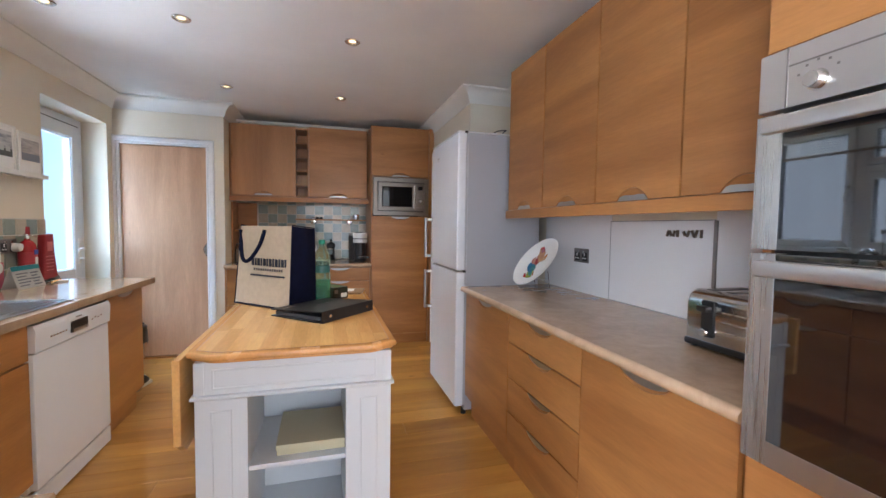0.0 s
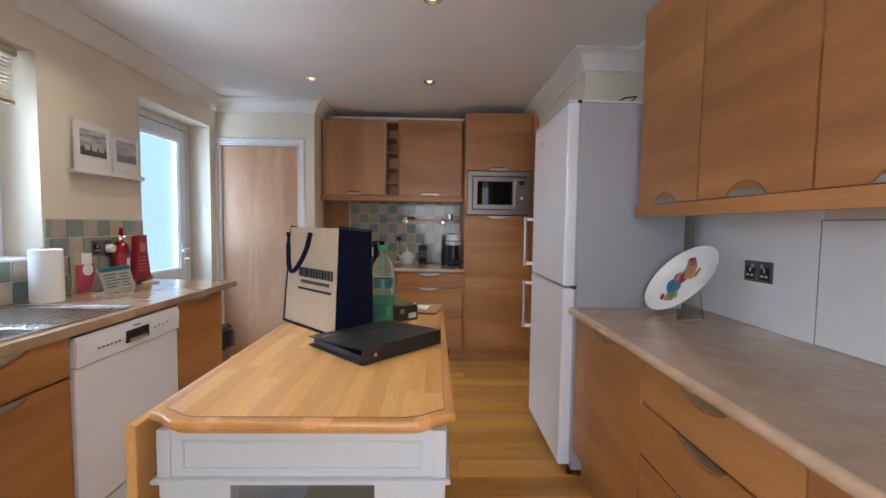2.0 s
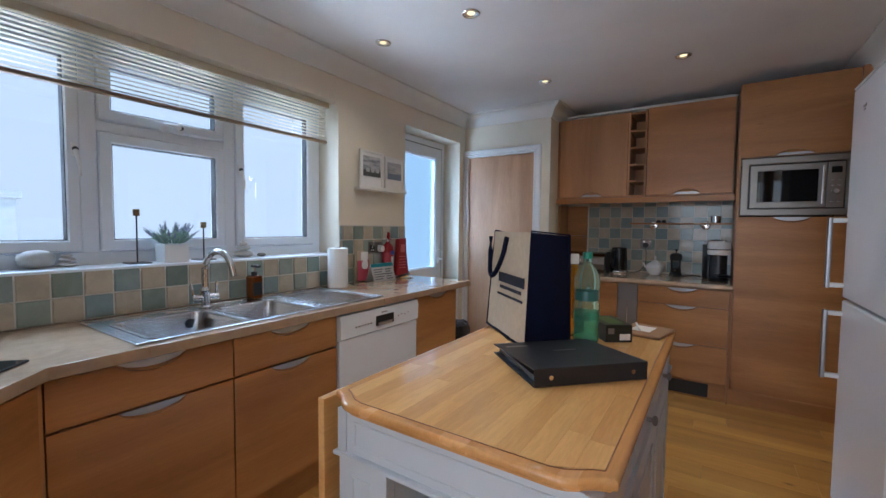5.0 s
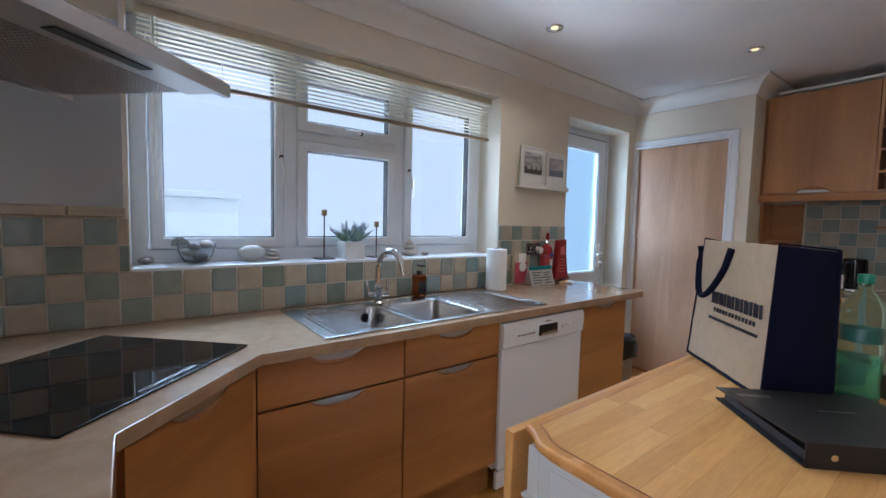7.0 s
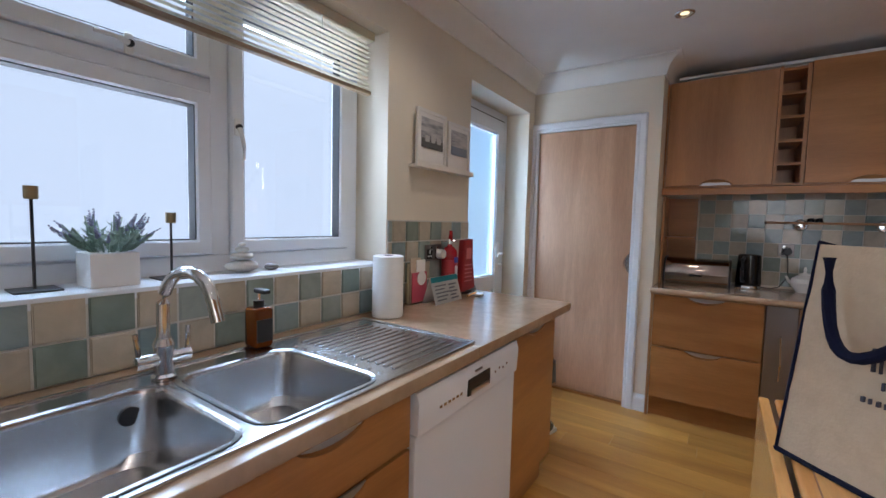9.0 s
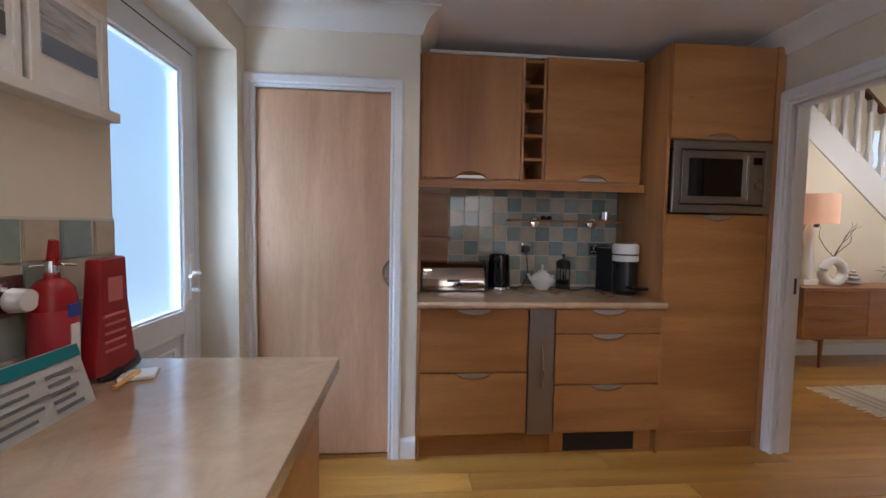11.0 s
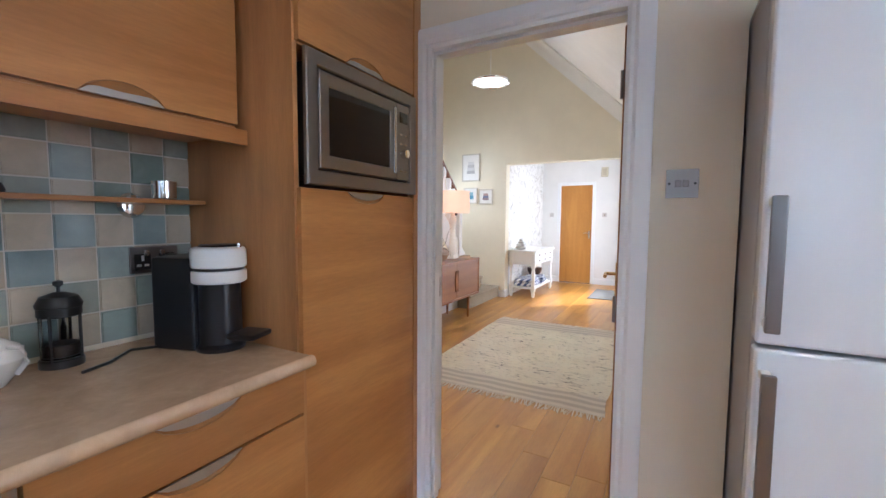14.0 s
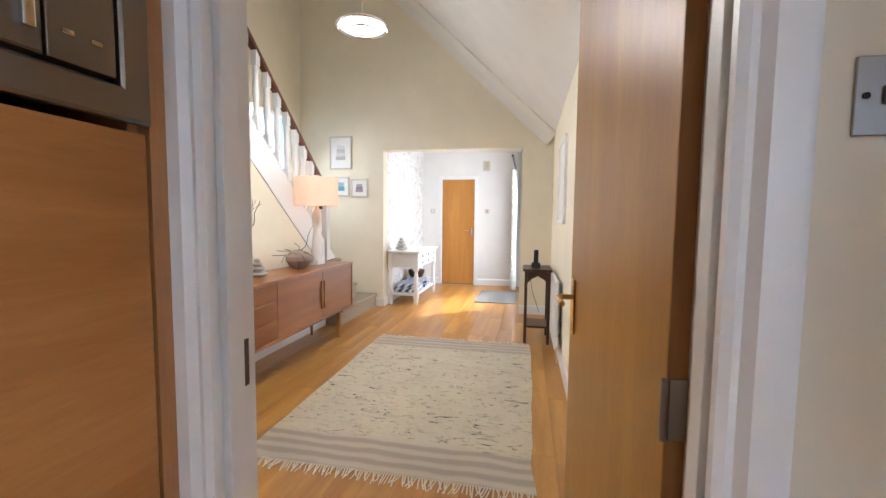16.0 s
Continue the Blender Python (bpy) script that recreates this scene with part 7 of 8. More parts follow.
# rug
def rug_mat():
    m = mat("woven_rug", (0.6, 0.53, 0.42), 0.95)
    n, l, p = nodes_of(m)
    v, _ = place(m, (1, 1, 1), 0)
    sx = n.new("ShaderNodeSeparateXYZ")
    l.new(v, sx.inputs[0])
    stripes = n.new("ShaderNodeTexWave")
    stripes.bands_direction, stripes.inputs["Scale"].default_value, stripes.inputs["Distortion"].default_value = "X", 3.6, 2.6
    stripes.inputs["Detail"].default_value = 2
    l.new(v, stripes.inputs["Vector"])
    band = ramp(m, stripes.outputs["Fac"], [(0.2, (0.60, 0.53, 0.44)), (0.5, (0.68, 0.60, 0.50)), (0.8, (0.78, 0.70, 0.59))])
    vm, _ = place(m, (9, 3.4, 1), 0)
    vor = n.new("ShaderNodeTexVoronoi")
    vor.inputs["Scale"].default_value = 1.6
    l.new(vm, vor.inputs["Vector"])
    dots = noise_of(m, vm, 2.4, 4, 0.75, 1.5)
    field = ramp(m, dots, [(0.35, (0.15, 0.125, 0.105)), (0.39, (0.70, 0.63, 0.51)), (0.5, (0.90, 0.84, 0.70)), (0.66, (0.86, 0.77, 0.62)), (0.74, (0.66, 0.56, 0.46))])
    patch = ramp(m, noise_of(m, v, 2.6, 3), [(0.35, (0.90, 0.89, 0.87)), (0.65, (1, 1, 1))])
    field = mix(m, 0.8, field, patch, "MULTIPLY")
    lo = n.new("ShaderNodeMath")
    lo.operation, lo.inputs[1].default_value = "ABSOLUTE", 0
    l.new(sx.outputs[0], lo.inputs[0])
    edge = ramp(m, lo.outputs[0], [(0.80, (0, 0, 0)), (0.86, (1, 1, 1))])
    l.new(mix(m, edge, field, band), p.inputs["Base Color"])
    weave = noise_of(m, v, 260, 2)
    bump(m, weave, 0.5, 0.003)
    return m


RX0, RX1, RY0, RY1 = 2.44, 4.70, 3.76, 5.26
rug = thing("rug", ((RX0 + RX1) / 2, (RY0 + RY1) / 2, 0), "cream and grey woven rug with fringed ends", "rug")
b = bmesh.new()
nx, ny, hx, hy = 40, 26, (RX1 - RX0) / 2, (RY1 - RY0) / 2
g = []
for i in range(nx + 1):
    row = []
    for j in range(ny + 1):
        u, v = 2 * i / nx - 1, 2 * j / ny - 1
        x, y = u * hx, v * hy
        x += 0.012 * noise.noise(Vector((3.1, y * 3, 0))) * abs(u)
        y += (0.016 * noise.noise(Vector((x * 4, 7.7 + v, 0))) + 0.06 * v * (u + 1) * 0.5 * (1 if v > 0 else 0)) * abs(v)
        row.append(b.verts.new((x, y, 0.008 + 0.004 * noise.noise(Vector((x * 3, y * 3, 1))))))
    g.append(row)
for i in range(nx):
    for j in range(ny):
        b.faces.new((g[i][j], g[i + 1][j], g[i + 1][j + 1], g[i][j + 1]))
bmesh.ops.solidify(b, geom=b.faces[:], thickness=0.006)
part("weave", b, rug_mat(), rug)
fr_ = bmesh.new()
dice6 = random.Random(3)
for s in (-1, 1):
    for k in range(110):
        y = -hy + 2 * hy * (k + 0.5) / 110 * (1.0 if s < 0 else 1.03)
        ln, bend = dice6.uniform(0.04, 0.085), dice6.uniform(-0.025, 0.025)
        x = s * (hx - 0.005)
        tube([(x, y, 0.008), (x + s * ln * 0.5, y + bend * 0.4, 0.006), (x + s * ln, y + bend, 0.004)], 0.0035, 4, fr_)
tagged(part("fringe", fr_, painted("fringe_cream", (0.78, 0.72, 0.60), 0.95), rug, "knotted cream fringe"), kind="stuff")

# stairs
st = thing("staircase", (5.9, 6.12, 0), "carpeted staircase with white balusters and a dark rail", "staircase", "", "structure", 0, True)
GO, RI = 0.22, 0.19
for i in range(13):
    x1 = 5.90 - GO * i
    y0 = 6.145 if i > 3 else (5.90 if i == 0 else 6.02)
    x0 = x1 - GO - 0.02
    if i < 2:
        x0, x1, y0 = 4.98, (6.12, 5.80)[i], (5.90, 6.065)[i]
    bs = bx(x0, x1, y0, YH, max(0, RI * i - 0.02), RI * (i + 1), 0.012)
    bx(x1 - 0.03, x1 + (0.022 if i else 0.0), y0, YH, RI * (i + 1) - 0.035, RI * (i + 1), 0.014, bm=bs)
    if i < 2:
        bx(x0, x1, y0 - 0.022, y0 + 0.03, RI * (i + 1) - 0.035, RI * (i + 1), 0.014, bm=bs)
    part("step", bs, CARPET, st)
k = RI / GO
zn = lambda x: RI + k * (5.90 - x)
part("string", prism([(5.25, zn(5.25) - 0.34), (5.25, zn(5.25) + 0.02), (2.9, zn(2.9) + 0.02), (2.9, zn(2.9) - 0.34)], 6.10, 6.142, "y", bevel=0.004), GLOSSW, st, "white painted stair string")
part("spandrel", prism([(1.35, 0.0), (5.24, 0.0), (5.24, zn(5.24) - 0.335), (2.9, zn(2.9) - 0.335), (1.35, zn(2.9) - 0.335)], 6.112, 6.14, "y"), HALLWALL, st, "cream painted panel under the stairs")
part("skirting", bx(1.35, 5.24, 6.094, 6.112, 0, 0.115, 0.004), GLOSSW, st)
part("newel_post", bx(4.99, 5.08, 6.075, 6.165, 0.15, 1.62, 0.006), GLOSSW, st)
part("newel_cap", lathe([(0, 0.05), (0.03, 0.045), (0.05, 0.02), (0.05, 0.0), (0, 0)], (5.035, 6.12, 1.62), 16), GLOSSW, st)
part("handrail", prism([(4.99, zn(4.99) + 0.62), (4.99, zn(4.99) + 0.68), (2.9, zn(2.9) + 0.68 + 0.06), (2.9, zn(2.9) + 0.62 + 0.06)], 6.088, 6.152, "y", bevel=0.012), RAILWOOD, st, "dark wooden handrail")
for i in range(18):
    x = 4.88 - 0.15 * i
    if x < 2.95:
        break
    z0, z1 = zn(x) + 0.015, zn(x) + 0.63 + 0.0287 * (4.99 - x)
    bb_ = bx(x - 0.028, x + 0.028, 6.092, 6.148, z0, z0 + 0.12, 0.003)
    lathe([(0.026, z0 + 0.12), (0.029, z0 + 0.15), (0.020, z0 + 0.18), (0.032, z0 + 0.30), (0.022, z1 - 0.16), (0.029, z1 - 0.13), (0.026, z1 - 0.11)], (x, 6.12, 0), 12, bb_)
    bx(x - 0.028, x + 0.028, 6.092, 6.148, z1 - 0.11, z1 + 0.02, 0.003, bm=bb_)
    part("baluster", bb_, GLOSSW, st)
structure("landing", bx(1.35, 2.98, 6.10, YH, 2.46, 2.62), CEIL, "landing floor at the head of the stairs", "landing")

# pictures
def wall_picture(y0, y1, z0, z1, art, label):
    p = thing("framed_print", (XF, y0, z0), label, "picture", "pictures by the stairs", "", 0, True)
    part("frame", ring(XF - 0.018, XF, y0, y1, z0, z1, 0.018, 0.002), painted("pale_frame", (0.62, 0.58, 0.50), 0.5), p)
    part("mount", bx(XF - 0.010, XF - 0.004, y0 + 0.016, y1 - 0.016, z0 + 0.016, z1 - 0.016), PAPER, p)
    cy, cz, w, h = (y0 + y1) / 2, (z0 + z1) / 2, (y1 - y0) * 0.22, (z1 - z0) * 0.22
    for i, c_ in enumerate(art):
        f = i / len(art)
        part("art", bx(XF - 0.0115 - 0.001 * i, XF - 0.009, cy - w * (1 - 0.3 * f), cy + w * (1 - 0.4 * f), cz - h + 2 * h * f, cz - h + 2 * h * (f + 1 / len(art))), mat("picture_ink", c_, 0.5), p)


wall_picture(6.27, 6.60, 1.94, 2.40, [(0.45, 0.45, 0.45), (0.62, 0.62, 0.62), (0.5, 0.5, 0.5), (0.65, 0.65, 0.65)], "pale framed print with small grey writing")
wall_picture(6.31, 6.56, 1.56, 1.83, [(0.10, 0.32, 0.45), (0.25, 0.45, 0.52)], "small framed blue beach print")
wall_picture(6.03, 6.28, 1.545, 1.80, [(0.30, 0.22, 0.24), (0.18, 0.20, 0.30), (0.45, 0.30, 0.28)], "small framed print of huts")

# pendant
pe = thing("pendant_light", (3.51, 5.02, 2.60), "round glowing glass disc pendant light", "ceiling light")
DISC = bpy.data.materials.new("lit_disc")
DISC.use_nodes = True
e_ = DISC.node_tree.nodes.new("ShaderNodeEmission")
e_.inputs[0].default_value, e_.inputs[1].default_value = (1, 0.95, 0.85, 1), 1.15
DISC.node_tree.links.new(e_.outputs[0], DISC.node_tree.nodes["Material Output"].inputs[0])
part("disc", lathe([(0, 0), (0.06, 0.0), (0.13, 0.008), (0.165, 0.025), (0.16, 0.04), (0, 0.045)], seg=40), DISC, pe, "glowing white glass disc")
for r in (0.09, 0.18):
    part("ring", lathe([(r - 0.008, 0.006 + (0.02 if r > 0.1 else 0)), (r, -0.004 + (0.02 if r > 0.1 else 0)), (r + 0.008, 0.006 + (0.02 if r > 0.1 else 0)), (r, 0.016 + (0.02 if r > 0.1 else 0)), (r - 0.008, 0.006 + (0.02 if r > 0.1 else 0))], seg=40), CHROME, pe)
part("rod", cyl((0, 0, 0.045), 0.004, 1.0, seg=8), WHITE, pe)
pendant_glow = new("pendant_glow", bpy.data.lights.new("pendant_glow", "AREA"))
pendant_glow.data.shape, pendant_glow.data.size = "DISK", 0.34
pendant_glow.data.energy, pendant_glow.data.color = 11, (1, 0.94, 0.84)
pendant_glow.location = (3.51, 5.02, 2.59)
pendant_up = new("pendant_glow_above", bpy.data.lights.new("pendant_glow_above", "POINT"))
pendant_up.data.energy, pendant_up.data.color, pendant_up.data.shadow_soft_size = 3.5, (1, 0.93, 0.82), 0.06
pendant_up.location = (3.56, 5.02, 3.05)

# porch
pt2 = thing("console_table", (6.27, 5.32, 0), "white painted console table with four small drawers", "table", "", "", 0, True)
X0, X1, Y0, Y1 = 6.28, 7.45, 5.33, 5.78
part("top", bx(X0 - 0.03, X1 + 0.03, Y0 - 0.03, Y1 + 0.01, 0.755, 0.782, 0.005), GLOSSW, pt2)
part("apron", bx(X0 + 0.01, X1 - 0.01, Y0 + 0.012, Y1 - 0.01, 0.545, 0.755), GLOSSW, pt2)
for i in range(3):
    for j in range(2):
        d = part("drawer_front", bx(X0 + 0.08 + 0.35 * i, X0 + 0.41 + 0.35 * i, Y0, Y0 + 0.012, 0.56 + 0.095 * j, 0.648 + 0.095 * j, 0.003), GLOSSW, pt2)
        part("knob", cyl((X0 + 0.245 + 0.35 * i, Y0 - 0.02, 0.604 + 0.095 * j), 0.012, 0.02, "y", 12), GREYMETAL, d)
for x in (X0 + 0.035, X1 - 0.035):
    for y in (Y0 + 0.035, Y1 - 0.035):
        lg_ = bx(x - 0.034, x + 0.034, y - 0.034, y + 0.034, 0.50, 0.755, 0.004)
        lathe([(0.03, 0.50), (0.022, 0.47), (0.032, 0.42), (0.028, 0.28), (0.034, 0.22), (0.03, 0.20)], (x, y, 0), 16, lg_)
        bx(x - 0.034, x + 0.034, y - 0.034, y + 0.034, 0.10, 0.20, 0.004, bm=lg_)
        lathe([(0.03, 0.10), (0.034, 0.07), (0.03, 0.03), (0.02, 0.0)], (x, y, 0), 16, lg_)
        part("leg", lg_, GLOSSW, pt2)
part("shelf", bx(X0 + 0.02, X1 - 0.02, Y0 + 0.02, Y1 - 0.02, 0.135, 0.165, 0.003), GLOSSW, pt2)
STRIPE = mat("blue_stripe_cloth", (0.6, 0.6, 0.6), 0.9)
n, l, p = nodes_of(STRIPE)
v, _ = place(STRIPE, (1, 1, 1), 0)
wv = n.new("ShaderNodeTexWave")
wv.bands_direction, wv.inputs["Scale"].default_value, wv.inputs["Distortion"].default_value = "DIAGONAL", 5.5, 1.5
l.new(v, wv.inputs["Vector"])
l.new(ramp(STRIPE, wv.outputs["Fac"], [(0.42, (0.06, 0.09, 0.22)), (0.55, (0.68, 0.70, 0.74))]), p.inputs["Base Color"])
for i, (x, z, h) in enumerate(((6.58, 0.166, 0.07), (7.08, 0.166, 0.07), (6.6, 0.225, 0.06), (7.05, 0.228, 0.05))):
    cu = bmesh.new()
    bx(-0.22, 0.22, -0.17, 0.17, 0, h, 0.03, cu, 3)
    ob = part("cushion", cu, STRIPE)
    ob.matrix_basis = pose(x, 5.55, z + (0.004 if i > 1 else 0), 0, 0, 4 * i)
    tagged(ob, "folded blue and white striped cushion on the table shelf", "cushion", "striped cushions")
stack((6.42, 5.62, 0.783), [(0.085, 0.065), (0.065, 0.05), (0.05, 0.045), (0.03, 0.035)], "tall stack of grey stones on the console table", STONE)
bsk = thing("basket", (7.15, 5.56, 0.30), "dark wicker basket on the lower shelf", "basket")
part("basket", lathe([(0, 0), (0.10, 0.0), (0.13, 0.06), (0.135, 0.12), (0.125, 0.12), (0.0, 0.09)], (0, 0, 0), 20), DARKWOOD, bsk)
bsk.matrix_basis = pose(7.2, 5.60, 0.289)
od = thing("door_4", (XD, 4.775, 0), "oak veneered cupboard door at the end of the porch", "door", "", "structure", 0, True)
part("leaf", bx(XD + 0.01, XD + 0.05, 4.795, 5.42, 0.008, 2.0, 0.002), wood("oak_far_door", (0.56, 0.26, 0.055), (0.44, 0.19, 0.038), "z", 0.33, 0.1, 0.0), od)
part("architrave", bx(XD - 0.015, XD + 0.002, 5.42, 5.48, 0, 2.06, 0.003), GLOSSW, od)
part("architrave", bx(XD - 0.015, XD + 0.002, 4.735, 4.795, 0, 2.06, 0.003), GLOSSW, od)
part("architrave", bx(XD - 0.015, XD + 0.002, 4.795, 5.42, 2.0, 2.06, 0.003), GLOSSW, od)
hh = part("handle_plate", bx(XD + 0.002, XD + 0.011, 4.83, 4.86, 0.92, 1.08, 0.002), SATIN, od)
part("lever", tube([(XD + 0.003, 4.845, 1.03), (XD - 0.045, 4.845, 1.03), (XD - 0.05, 4.86, 1.03), (XD - 0.05, 4.94, 1.03)], 0.009, 8), SATIN, hh)
for y in (5.60, 4.557):
    s = thing("light_switch", (XD, y, 1.40), "brushed steel switch plate in the porch", "switch", "", "", 0, True)
    pp_ = part("plate", bx(XD - 0.007, XD, y - 0.043, y + 0.043, 1.357, 1.443, 0.002), STEEL, s)
    part("rocker", bx(XD - 0.012, XD - 0.006, y - 0.012, y + 0.012, 1.385, 1.415, 0.003), SATIN, pp_)
chm = thing("door_chime", (XD, 4.57, 2.16), "cream plastic door chime box", "door chime", "", "", 0, True)
part("box", bx(XD - 0.04, XD, 4.51, 4.64, 2.15, 2.34, 0.01), painted("chime_cream", (0.62, 0.58, 0.44), 0.4), chm)
part("grille", bx(XD - 0.043, XD - 0.039, 4.54, 4.61, 2.18, 2.31, 0.002), painted("chime_grille", (0.50, 0.47, 0.36), 0.5), chm)
CURT = mat("curtain_print", (0.7, 0.69, 0.62), 0.9)
n, l, p = nodes_of(CURT)
v, _ = place(CURT, (1, 1, 1), 0)
l.new(ramp(CURT, noise_of(CURT, v, 9, 4, 0.7, 1.0), [(0.42, (0.72, 0.71, 0.66)), (0.52, (0.40, 0.40, 0.34)), (0.6, (0.70, 0.69, 0.63))]), p.inputs["Base Color"])
cu_ = thing("curtain", (8.0, 4.05, 0), "pale patterned curtain drawn beside the porch glass", "curtain", "", "", 0, True)
b = bmesh.new()
rows = []
for z in (0.04, 0.7, 1.4, 2.1):
    rows.append([b.verts.new((7.75 + 0.55 * i / 48, 4.03 + 0.045 * math.sin(i * 0.95) + 0.01 * math.sin(z * 3 + i) + 0.03 * (i / 48), z)) for i in range(49)])
for a, c_ in zip(rows, rows[1:]):
    for i in range(48):
        b.faces.new((a[i], a[i + 1], c_[i + 1], c_[i]))
part("cloth", b, CURT, cu_)
part("pole", cyl((6.4, 4.03, 2.13), 0.014, 1.95, "x", 14), DARKWOOD, cu_, "dark curtain pole")
mt = thing("door_mat", (6.72, 3.95, 0), "flat grey door mat inside the porch", "door mat")
part("mat", bx(0, 1.0, 0.0, 0.62, 0.001, 0.012, 0.004), painted("mat_grey", (0.17, 0.165, 0.155), 0.95, 0.2, 80, 0.6), mt)
# tall glazed door of the porch
gd = thing("window_2", (6.55, 3.85, 0), "tall white glazed panel beside the porch", "window", "", "structure", 0, True)
part("window_frame", ring(6.552, 7.948, 3.82, 3.88, 0.0, 2.198, 0.07, 0.004, "y"), UPVC, gd)
pane("pane", 6.62, 7.88, 3.848, 3.853, 0.07, 2.13, gd, GLASS)

# south side of the hall
pt3 = thing("plant_table", (4.80, 3.58, 0), "small dark carved hall table holding the telephone", "table", "", "", 0, True)
TX0_, TX1_, TY0_, TY1_ = 4.79, 5.17, 3.575, 3.83
part("top", bx(TX0_ - 0.02, TX1_ + 0.02, TY0_ - 0.015, TY1_ + 0.02, 0.735, 0.76, 0.006), DARKWOOD, pt3)
for x in (TX0_, TX1_ - 0.03):
    for y in (TY0_, TY1_ - 0.03):
        part("leg", bx(x, x + 0.03, y, y + 0.03, 0, 0.735, 0.004), DARKWOOD, pt3)
part("apron", prism([(TY0_ + 0.03, 0.735), (TY1_ - 0.03, 0.735), (TY1_ - 0.03, 0.62), (TY1_ - 0.07, 0.66), (3.70, 0.69), (TY0_ + 0.07, 0.66), (TY0_ + 0.03, 0.62)], TX0_ + 0.004, TX0_ + 0.016, "x"), DARKWOOD, pt3)
part("apron", prism([(TX0_ + 0.03, 0.735), (TX1_ - 0.03, 0.735), (TX1_ - 0.03, 0.62), (TX1_ - 0.09, 0.67), (TX0_ + 0.09, 0.67), (TX0_ + 0.03, 0.62)], TY1_ - 0.016, TY1_ - 0.004, "y"), DARKWOOD, pt3)
part("lower_shelf", bx(TX0_ + 0.02, TX1_ - 0.02, TY0_ + 0.02, TY1_ - 0.02, 0.16, 0.18, 0.003), DARKWOOD, pt3)
ph = thing("telephone", (4.95, 3.72, 0.76), "black cordless telephone in its cradle", "telephone")
part("cradle", prism([(-0.05, 0), (0.05, 0), (0.05, 0.03), (-0.03, 0.055)], -0.045, 0.045, "y", bevel=0.005), BLACK, ph)
b = bx(-0.012, 0.012, -0.024, 0.024, 0.03, 0.19, 0.008)
bmesh.ops.transform(b, matrix=Matrix.Rotation(radians(-12), 4, "Y"), verts=b.verts)
part("handset", b, BLACK, ph)
part("flex", tube([(0.05, 0, 0.01), (0.12, 0.02, 0.0), (0.16, 0.06, -0.1), (0.15, 0.02, -0.3), (0.17, -0.05, -0.5)], 0.003, 6), BLACK, ph)
ra = thing("radiator", (4.25, 3.5, 0.1), "white panel radiator on the hall wall", "radiator", "", "", 0, True)
part("panel", bx(4.25, 5.65, 3.535, 3.565, 0.12, 0.72, 0.008), GLOSSW, ra)
for i in range(26):
    part("rib", bx(4.28 + i * 0.052, 4.305 + i * 0.052, 3.563, 3.571, 0.16, 0.68, 0.003), GLOSSW, ra)
part("bracket", bx(4.5, 4.54, 3.5, 3.536, 0.2, 0.6), GLOSSW, ra)
part("bracket", bx(5.3, 5.34, 3.5, 3.536, 0.2, 0.6), GLOSSW, ra)
part("pipe", cyl((4.22, 3.55, 0), 0.008, 0.18, seg=10), CHROME, ra)
part("valve", cyl((4.22, 3.55, 0.16), 0.018, 0.08, seg=14), WHITE, ra)
pc = thing("framed_picture", (4.3, 3.5, 1.22), "white framed picture on the hall wall", "picture", "", "", 0, True)
part("frame", ring(4.27, 4.90, 3.5, 3.525, 1.22, 1.98, 0.03, 0.003, "y"), GLOSSW, pc)
part("mount", bx(4.3, 4.87, 3.5, 3.515, 1.25, 1.95), PAPER, pc)

# splashback tiles
def tile_mesh(m, w=0.0945, h=0.0945, t=0.008):
    b = bx(-w / 2, w / 2, -t, 0, -h / 2, h / 2)
    edge = [e for e in b.edges if all(v.co.y < -t + 1e-5 for v in e.verts)]
    bmesh.ops.bevel(b, geom=edge, offset=0.003, segments=2, affect="EDGES")
    me = bpy.data.meshes.new("tile")
    b.to_mesh(me)
    b.free()
    me.shade_smooth()
    me.set_sharp_from_angle(angle=radians(50))
    me.materials.append(m)
    return me


TA, TB = tile_mesh(TILE_A), tile_mesh(TILE_B)
dice7 = random.Random(21)


def tiles(name, at, rz, cols, rows, label, skip=lambda i, j: False, start=0, pitch=0.0985, w=None):
    root = thing(name, at, label, "tiles", "", "structure", rz)
    wall = part("grout_bed", bx(-pitch / 2, (cols - 0.5) * pitch, -0.005, 0, -pitch / 2, (rows - 0.5) * pitch) if not w else w, GROUT, root)
    for i in range(cols):
        for j in range(rows):
            if skip(i, j):
                continue
            o = new("tile", TA if (i + j + start) % 2 else TB)
            o.parent = root
            o.matrix_basis = pose(i * pitch, -0.003, j * pitch, dice7.uniform(-0.7, 0.7), 0, dice7.uniform(-0.7, 0.7))
    return root


tiles("splashback_1", (-0.59, YN, 0.944), 0, 12, 7, "cream and blue-green glazed wall tiles behind the kettle", start=1)
# under the window, two rows; right of it, a third and fourth row
def bed(parts):
    b = bmesh.new()
    for a in parts:
        bx(a[0], a[1], -0.005, 0, a[2], a[3], bm=b)
    return b


P = 0.1005
ox, oz = 0.0815, WT + 0.052
west_tiles = tiles("splashback_2", (XW, ox, oz), 90, 33, 4, "cream and grey-green glazed wall tiles round the window", lambda i, j: j > 1 and 0.772 < ox + P * i + 0.02 < 2.72, 1, P, bed(((0.012, 3.436 - ox, -0.05, 0.152), (0.012, 0.765 - ox, 0.15, 0.35), (2.72 - ox, 3.436 - ox, 0.15, 0.355))))
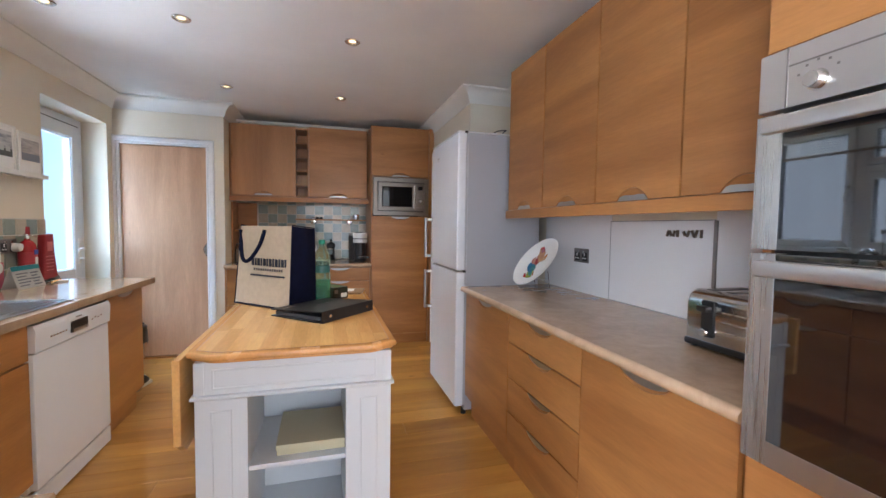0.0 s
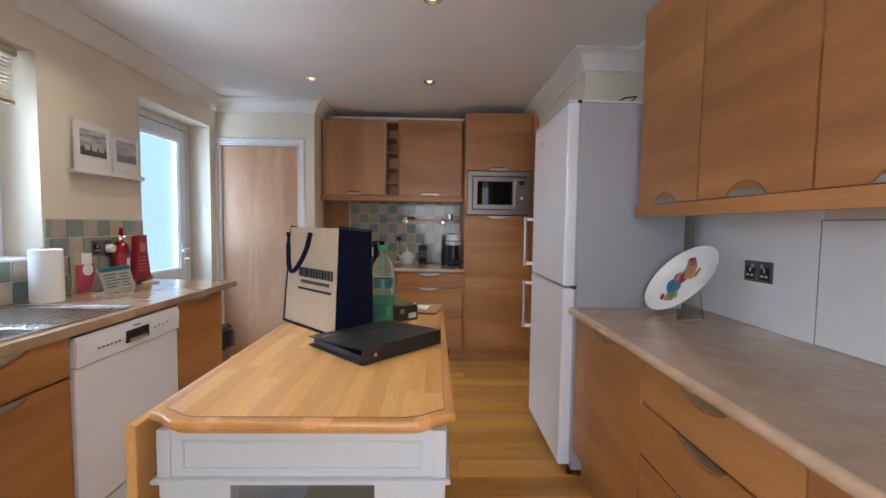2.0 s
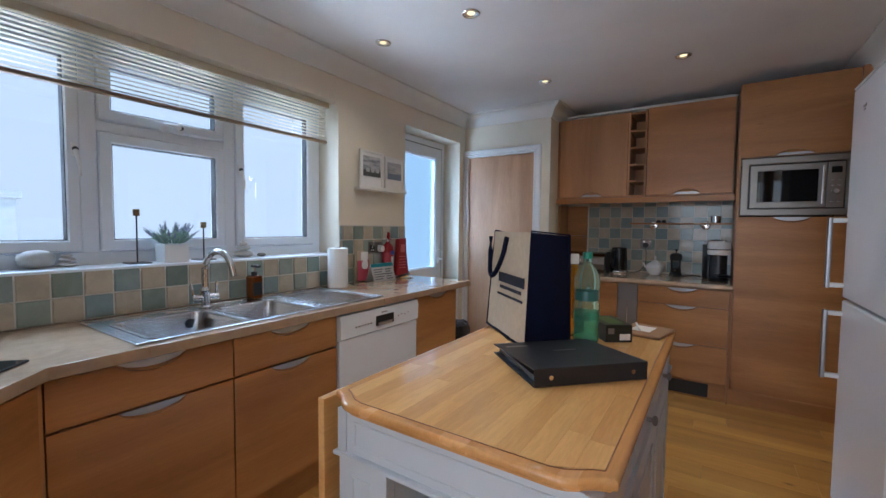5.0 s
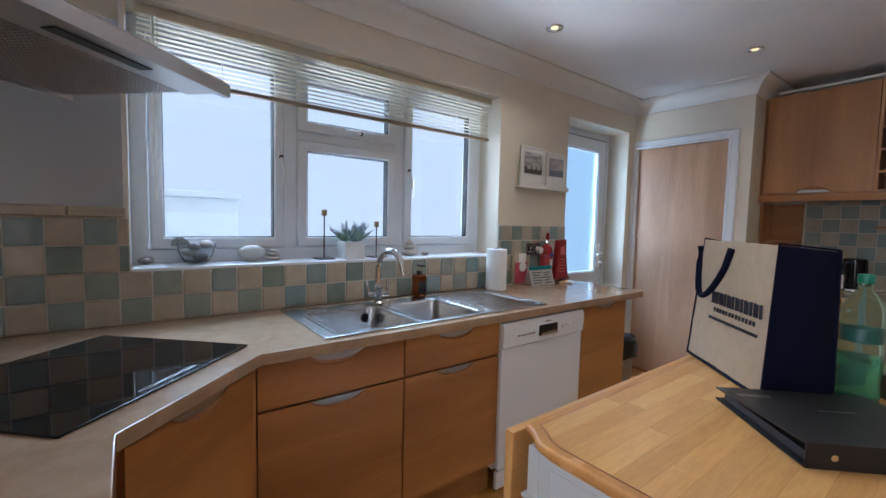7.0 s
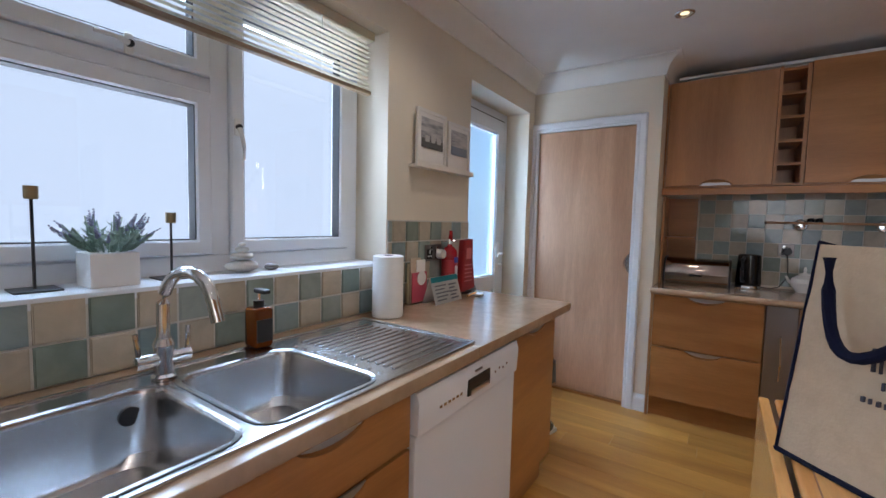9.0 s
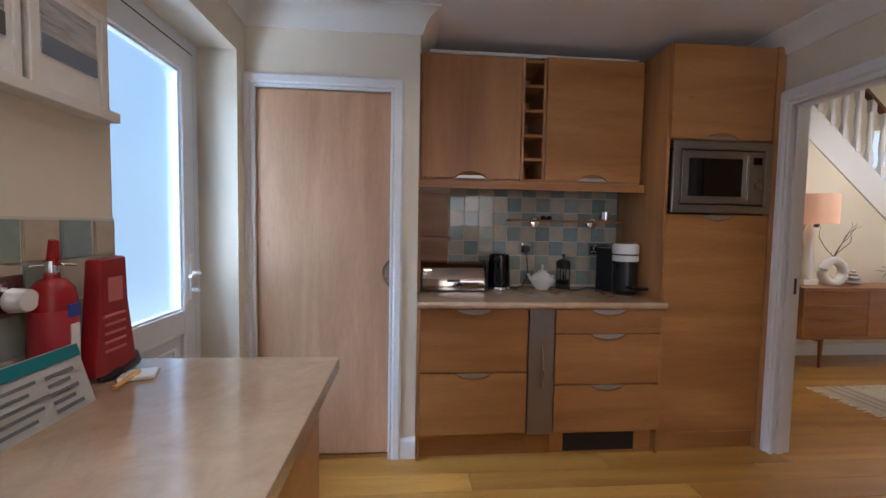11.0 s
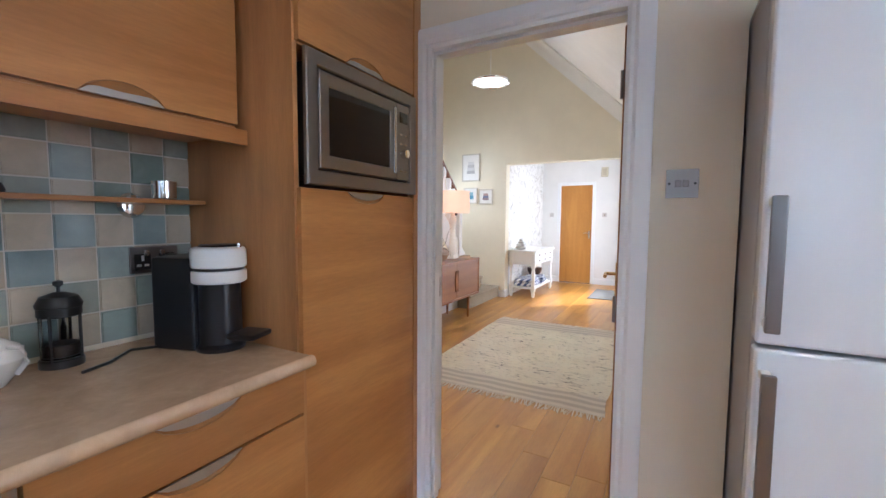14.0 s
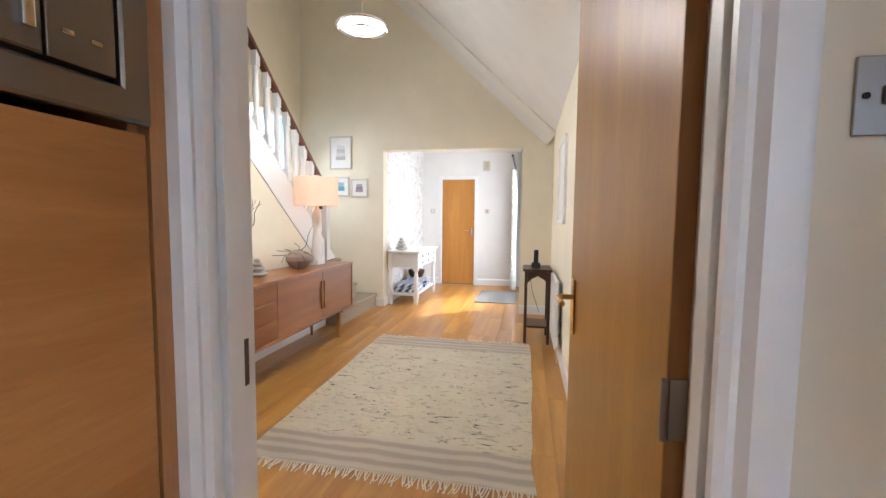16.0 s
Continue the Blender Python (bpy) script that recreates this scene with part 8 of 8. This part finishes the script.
# tiles cut to fit beside the window and the back door
for y_, wide, rows_, first_ in ((0.7515, 0.29, (2, 3), 0), (2.7315, 0.24, (2, 3), 1), (3.3925, 0.78, (0, 1, 2, 3), 0)):
    for j in rows_:
        o = new("tile", TA if (j + first_) % 2 else TB)
        o.parent = west_tiles
        o.matrix_basis = pose(y_ - ox, -0.003, j * P) @ Matrix.Diagonal((wide, 1, 1, 1))
le = thing("tile_ledge", (XW, 0.1, 1.30), "cream rounded edging tiles above the hob", "tiles", "", "", 0, True)
for i in range(4):
    part("tile", bx(XW, XW + 0.02, 0.10 + 0.165 * i, 0.262 + 0.165 * i, 1.288, 1.325, 0.007), TILE_A, le)

# oak floor boards, laid along x


def board_mesh(name, length, width, material, thick=0.016):
    b = bx(0, length, 0, width, -thick, 0, 0)
    top = [e for e in b.edges if all(v.co.z > -1e-4 for v in e.verts)]
    bmesh.ops.bevel(b, geom=top, offset=0.0014, segments=1, affect="EDGES")
    me = bpy.data.meshes.new(name)
    b.to_mesh(me)
    b.free()
    me.materials.append(material)
    return me


floor = thing("floor", (0, 0, 0), "golden oak board floor with dark knots", "floor", "", "structure")
dice = random.Random(4)
LENGTHS = [0.55, 0.8, 1.05, 1.3, 1.6, 1.9]
BOARDS = {k: board_mesh("plank", k - 0.0008, 0.1492, OAK) for k in LENGTHS}


def lay(x0, x1, y0, y1):
    """Rows of boards with staggered ends, sawn off at the walls."""
    y = y0
    while y < y1 - 0.01:
        x, first = x0, True
        while x < x1 - 0.005:
            k = dice.choice(LENGTHS if first else LENGTHS[1:])
            length = min(k * (dice.uniform(0.35, 1.0) if first else 1.0), x1 - x)
            ob = new("plank", BOARDS[k])
            ob.parent = floor
            ob.location, ob.scale = (x, y, 0), (length / k, 1, 1)
            x, first = x + length, False
        y += 0.15


lay(-1.75, 1.6, -2.2, 3.5)
lay(-1.75, 8.4, 3.5, 4.95)
lay(1.31, 8.4, 5.0, 5.9)
lay(1.31, 6.1, 5.9, 7.05)
